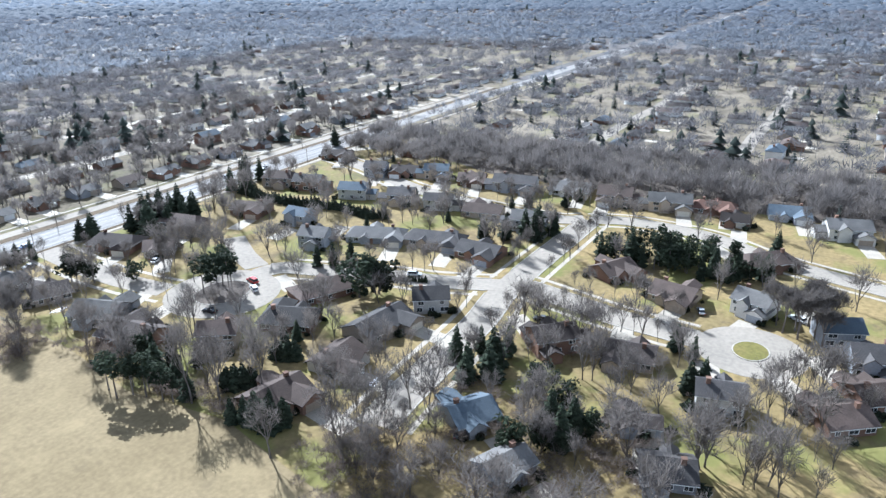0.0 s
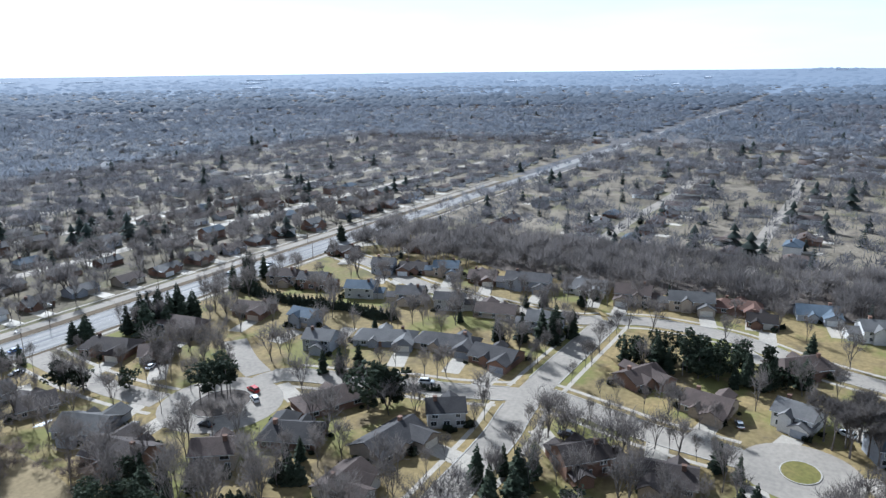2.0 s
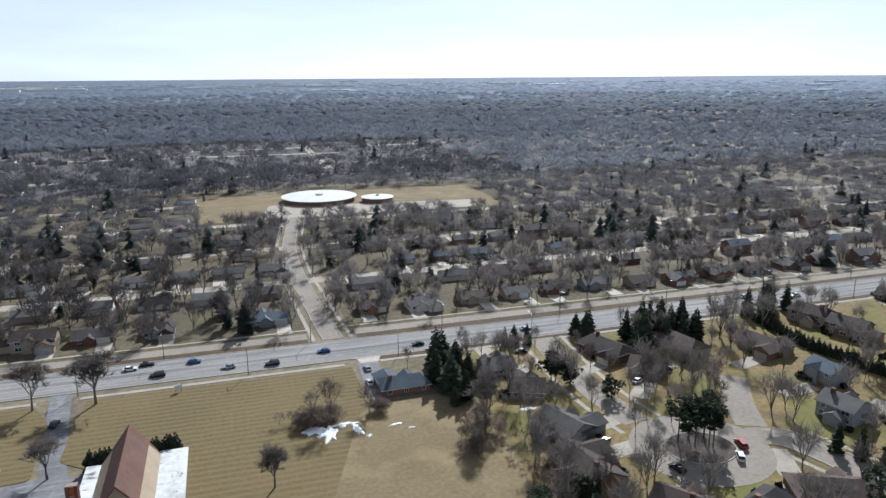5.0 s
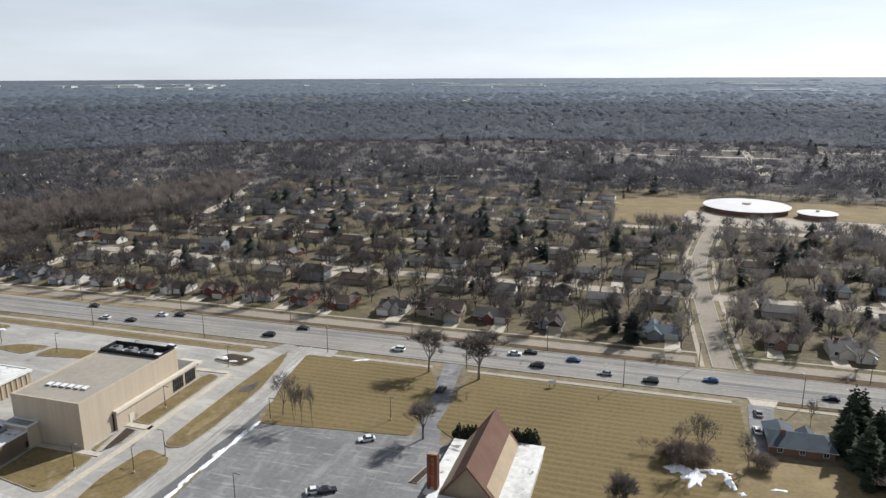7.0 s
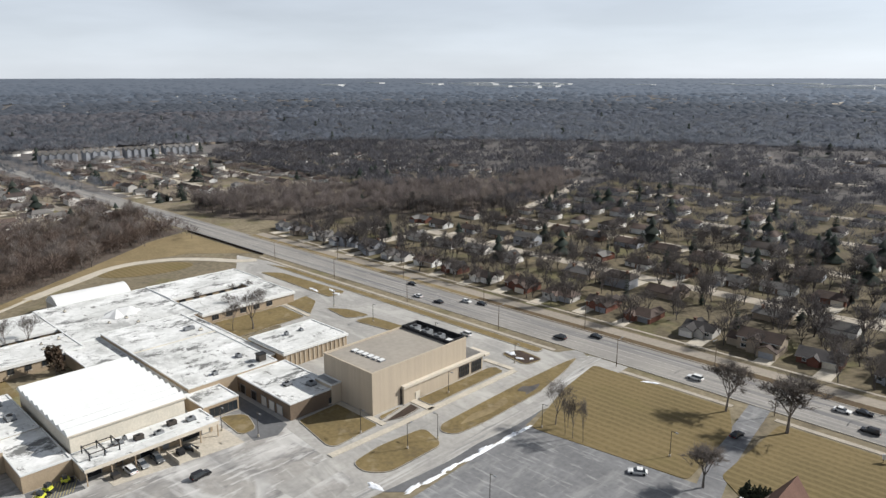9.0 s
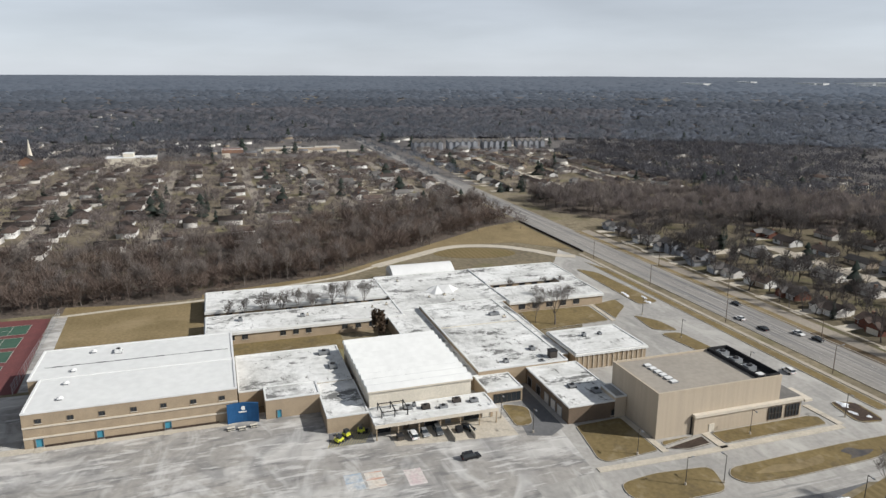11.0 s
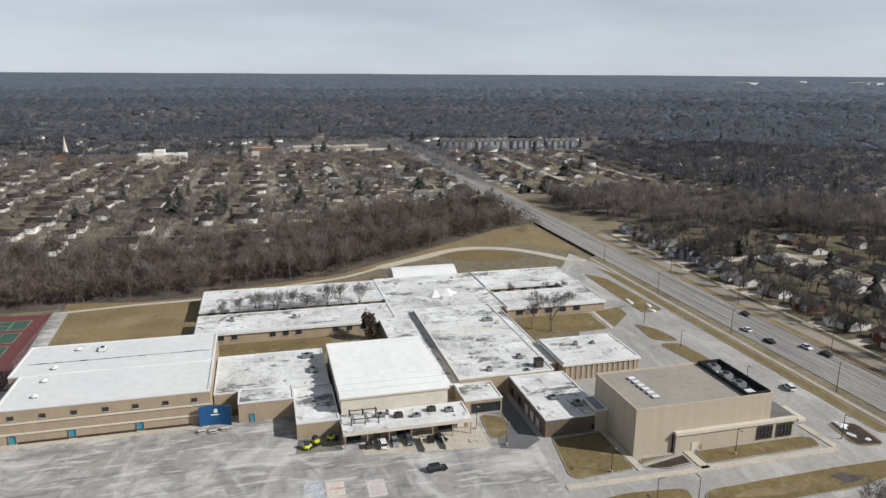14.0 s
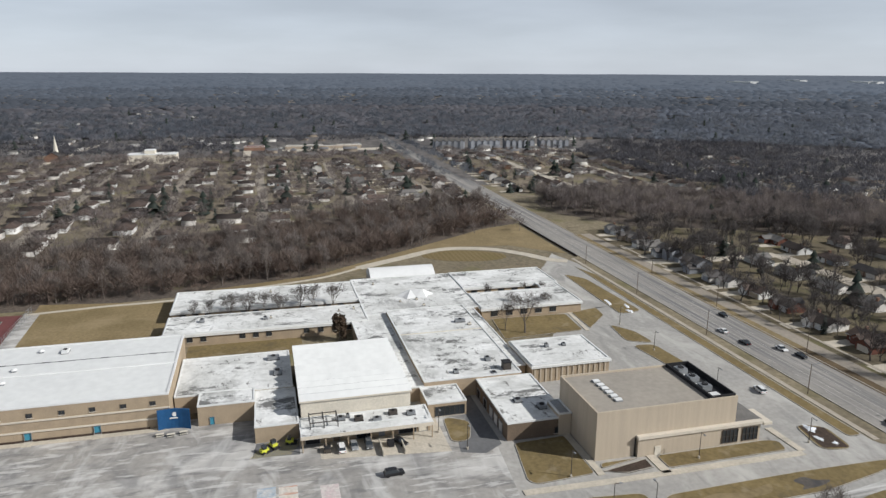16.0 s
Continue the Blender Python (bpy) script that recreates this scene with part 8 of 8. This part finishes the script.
# ---- snow remnants and signs ----
def snow_heap(x, y, a, b, h, seed, rz=0.0, label="dirty white heap of old snow on the grass"):
    r = random.Random(seed)
    bm = bmesh.new()
    rings, n = 5, 34
    h *= 0.55
    lobes = [r.uniform(0.2, 1.55) for _ in range(n)]
    lobes = [(lobes[i - 1] + lobes[i] * 2 + lobes[(i + 1) % n]) / 4 for i in range(n)]
    c = bm.verts.new((0, 0, h * 0.8))
    prev = None
    for k in range(1, rings + 1):
        u = k / rings
        cur = [bm.verts.new((a * u * math.cos(t) * (1 + (lobes[i] - 1) * u), b * u * math.sin(t) * (1 + (lobes[i] - 1) * u), h * (1 - u) ** 0.8 * r.uniform(0.35, 1.15) + 0.05 - (0.15 if k == rings else 0))) for i, t in enumerate(2 * math.pi * i / n for i in range(n))]
        for i in range(n):
            j = (i + 1) % n
            bm.faces.new((c, cur[i], cur[j])) if prev is None else bm.faces.new((prev[i], cur[i], cur[j], prev[j]))
        prev = cur
    ob = part("snow_heap", bm, M["snow"])
    ob.matrix_basis = pose(x, y, 0.08, 0, 0, rz)
    for p in ob.data.polygons:
        p.use_smooth = True
    tagged(ob, label, "snow heap")


HEAPS_EAST = ((46.5, 202.5, 2.8, 2.6, 0.7, 0), (49.9, 199.2, 2.9, 5.6, 0.9, 4), (54.2, 203.2, 3.4, 1.4, 0.6, 6), (57.7, 200.2, 1.1, 4.2, 0.5, 8), (60.2, 195.1, 0.8, 0.9, 0.4, 0), (68, 199, 2.0, 0.6, 0.3, 10), (72, 196, 1.0, 0.4, 0.2, 0), (-66.2, 152, 0.9, 4, 0.6, 3), (-65.7, 158, 0.7, 4.5, 0.5, -4), (-66, 164, 0.8, 4, 0.7, 2), (-65.5, 171, 0.7, 4.2, 0.6, -3), (-65.7, 176, 1.0, 4, 0.8, 4), (-65.1, 182, 0.7, 4.6, 0.5, -2))
HEAPS_WEST = ((-65.3, 187, 0.9, 3.6, 0.7, 3), (-64.9, 192, 0.6, 3.6, 0.5, -2), (-101, 231.5, 2.2, 1.8, 1.0, 0), (-96, 230, 2.4, 1.2, 0.7, 20), (-93, 232.5, 1.2, 1.5, 0.5, 0), (-211, 229, 1.0, 5.5, 0.6, 80), (-205, 234, 0.9, 4, 0.6, 80), (-199, 232, 2, 1.5, 0.9, 0), (121, 140, 3, 1.2, 0.5, 20), (107, 196, 2.5, 1.0, 0.4, 0), (120, 90, 2.5, 1.2, 0.5, 0), (-55, 243, 3, 0.8, 0.3, 30), (-73, 146, 2.5, 1.4, 0.4, 0))
for k, (x, y, a, b, h, rz) in enumerate(HEAPS_EAST + HEAPS_WEST):
    snow_heap(x, y, a, b, h, k, rz)
board = thing("church_sign", -4 + 14, 240, 0.1, 20, "small white roadside church notice board", "sign")
part("board", boxed(-1.1, 1.1, -0.08, 0.08, 0.9, 2.3), M["trim"], board)
part("post", boxed(-0.9, -0.75, -0.07, 0.07, -0.1, 0.95), M["pole"], board), part("post", boxed(0.75, 0.9, -0.07, 0.07, -0.1, 0.95), M["pole"], board)
# painted squares on the school car park
for x, y, m in ((-104.2, 90.8, "blue"), (-103.8, 95.6, "orange"), (-102.2, 104.8, "court_red")):
    sq = part("painted_square", boxed(x - 3.4, x + 3.4, y - 2.1, y + 2.1, 0.0, 0.058), overlay(surface("faded_paint", {"blue": (0.33, 0.38, 0.43), "orange": (0.56, 0.5, 0.43), "court_red": (0.5, 0.4, 0.4)}[m], (0.56, 0.54, 0.5), 0.35, 1.5, 0.8, 0.15), {"blue": (0.27, 0.36, 0.46), "orange": (0.45, 0.2, 0.12), "court_red": (0.62, 0.6, 0.58)}[m], 0.3, 0.56, 0.6, stretch=(1.0, 0.12, 1), amount=0.7))
    tagged(sq, "faded painted square on the asphalt", "ground marking", "painted squares", "structure")
slab("driveway", [(66.2, 243.4), (67.6, 247.6), (73.8, 247.8), (73.3, 243.6), (71.2, 229), (69, 214), (65.6, 213), (65.2, 230)], 0.13, M["worn_lot"], "grey asphalt driveway of the house by the field", "driveway")
slab("driveway_apron", [(67.4, 244.2), (66.4, 249.2), (75.2, 249.2), (73.6, 244.2)], 0.14, M["concrete"], "pale concrete apron where the driveway meets the road", "driveway")
# driveways of the near houses
for k, row in enumerate(NEAR):
    x, y, rz, w, d = row[:5]
    c, s = math.cos(radians(rz)), math.sin(radians(rz))
    gx = (1 if row[6] > 0 else -1 if row[6] < 0 else 1) * (w / 2 - 3.2)
    q = [(gx - 2.8, -d / 2 - 3), (gx + 2.8, -d / 2 - 3), (gx + 3.0, -d / 2 - 16), (gx - 3.0, -d / 2 - 16)]
    slab("driveway", [(x + a * c - b * s, y + a * s + b * c) for a, b in q], 0.05 + 0.004 * (k % 4), M["pavement"], "pale concrete driveway before the garage", "driveway")

# steel frame and ducts on the kitchen roof
frame_ob = thing("roof_frame", -127, 105.5, 4.35, 0, "dark steel equipment frame on the kitchen roof", "steel frame")
for x in (-2.5, 2.5):
    for y in (-3.5, 0, 3.5):
        part("post", boxed(x - 0.12, x + 0.12, y - 0.12, y + 0.12, 0, 1.9), M["dark"], frame_ob)
for y in (-3.5, 0, 3.5):
    part("beam", boxed(-2.6, 2.6, y - 0.1, y + 0.1, 1.9, 2.1), M["dark"], frame_ob)
for x in (-2.5, 2.5):
    part("rail", boxed(x - 0.1, x + 0.1, -3.6, 3.6, 1.6, 1.8), M["pole"], frame_ob)
for k in range(5):
    rooftop_unit(-128 + 1.3 * (k % 3), 110 + k * 4.6, 4.3, 1.5, 2.2, 0.9 + 0.2 * (k % 2), 0, "dark kitchen exhaust unit on the roof", M["pole"] if k % 2 else M["metal"])
# walled loading dock and bins on the apron
for y in (119.0, 124.5):
    tagged(part("dock_wall", boxed(-121.4, -114.5, y - 0.15, y + 0.15, 0.0, 1.3), M["concrete"]), "low concrete loading dock wall", "wall", "dock walls", "structure")
for x, y, m in ((-120.2, 105.8, "pole"), (-119.4, 121.6, "dark")):
    skip = thing("waste_skip", x, y, 0.08, 0, "steel waste skip with a sloping lid", "waste skip", "waste skips")
    part("body", boxed(-1.0, 1.0, -0.8, 0.8, 0.1, 1.2), M[m], skip)
    part("lid", boxed(-1.05, 1.05, -0.85, 0.85, 1.2, 1.3), M["dark"], skip)
# tables added to stand for unclear pale clutter beside the blue wall
for x, y in ((-138.2, 64.4), (-137.6, 67.2), (-138.2, 70.2)):
    tb = thing("clutter_table", x, y, 0.06, 8, "pale picnic table standing for clutter beside the blue wall", "table", "picnic tables")
    part("tabletop", boxed(-0.4, 0.4, -1.0, 1.0, 0.7, 0.78), M["cream"], tb)
    for sx in (-0.8, 0.8):
        part("bench", boxed(sx - 0.15, sx + 0.15, -1.0, 1.0, 0.42, 0.48), M["cream"], tb)
    for sy in (-0.7, 0.7):
        part("leg_frame", boxed(-0.8, 0.8, sy - 0.05, sy + 0.05, 0.0, 0.42), M["metal"], tb)
        part("leg_post", boxed(-0.08, 0.08, sy - 0.05, sy + 0.05, 0.42, 0.7), M["metal"], tb)
# hatched no-parking bay on dark asphalt
slab("hatched_bay", [(-128.4, 88.6), (-128.4, 99.2), (-120.6, 99.2), (-121.6, 87.6)], 0.055, M["dark_drive"], "dark hatched asphalt bay beside the kitchen wing", "car park")
for k in range(14):
    y = 89 + k * 0.72
    st = part("hatch_line", boxed(-0.09, 0.09, -3.9, 3.9, 0.0, 0.062), M["hatch"])
    st.matrix_basis = pose(-124.6, y, 0.003, 0, 0, 62)
    tagged(st, "yellowed diagonal hatch line on the asphalt", "road marking", "hatch lines", "structure")
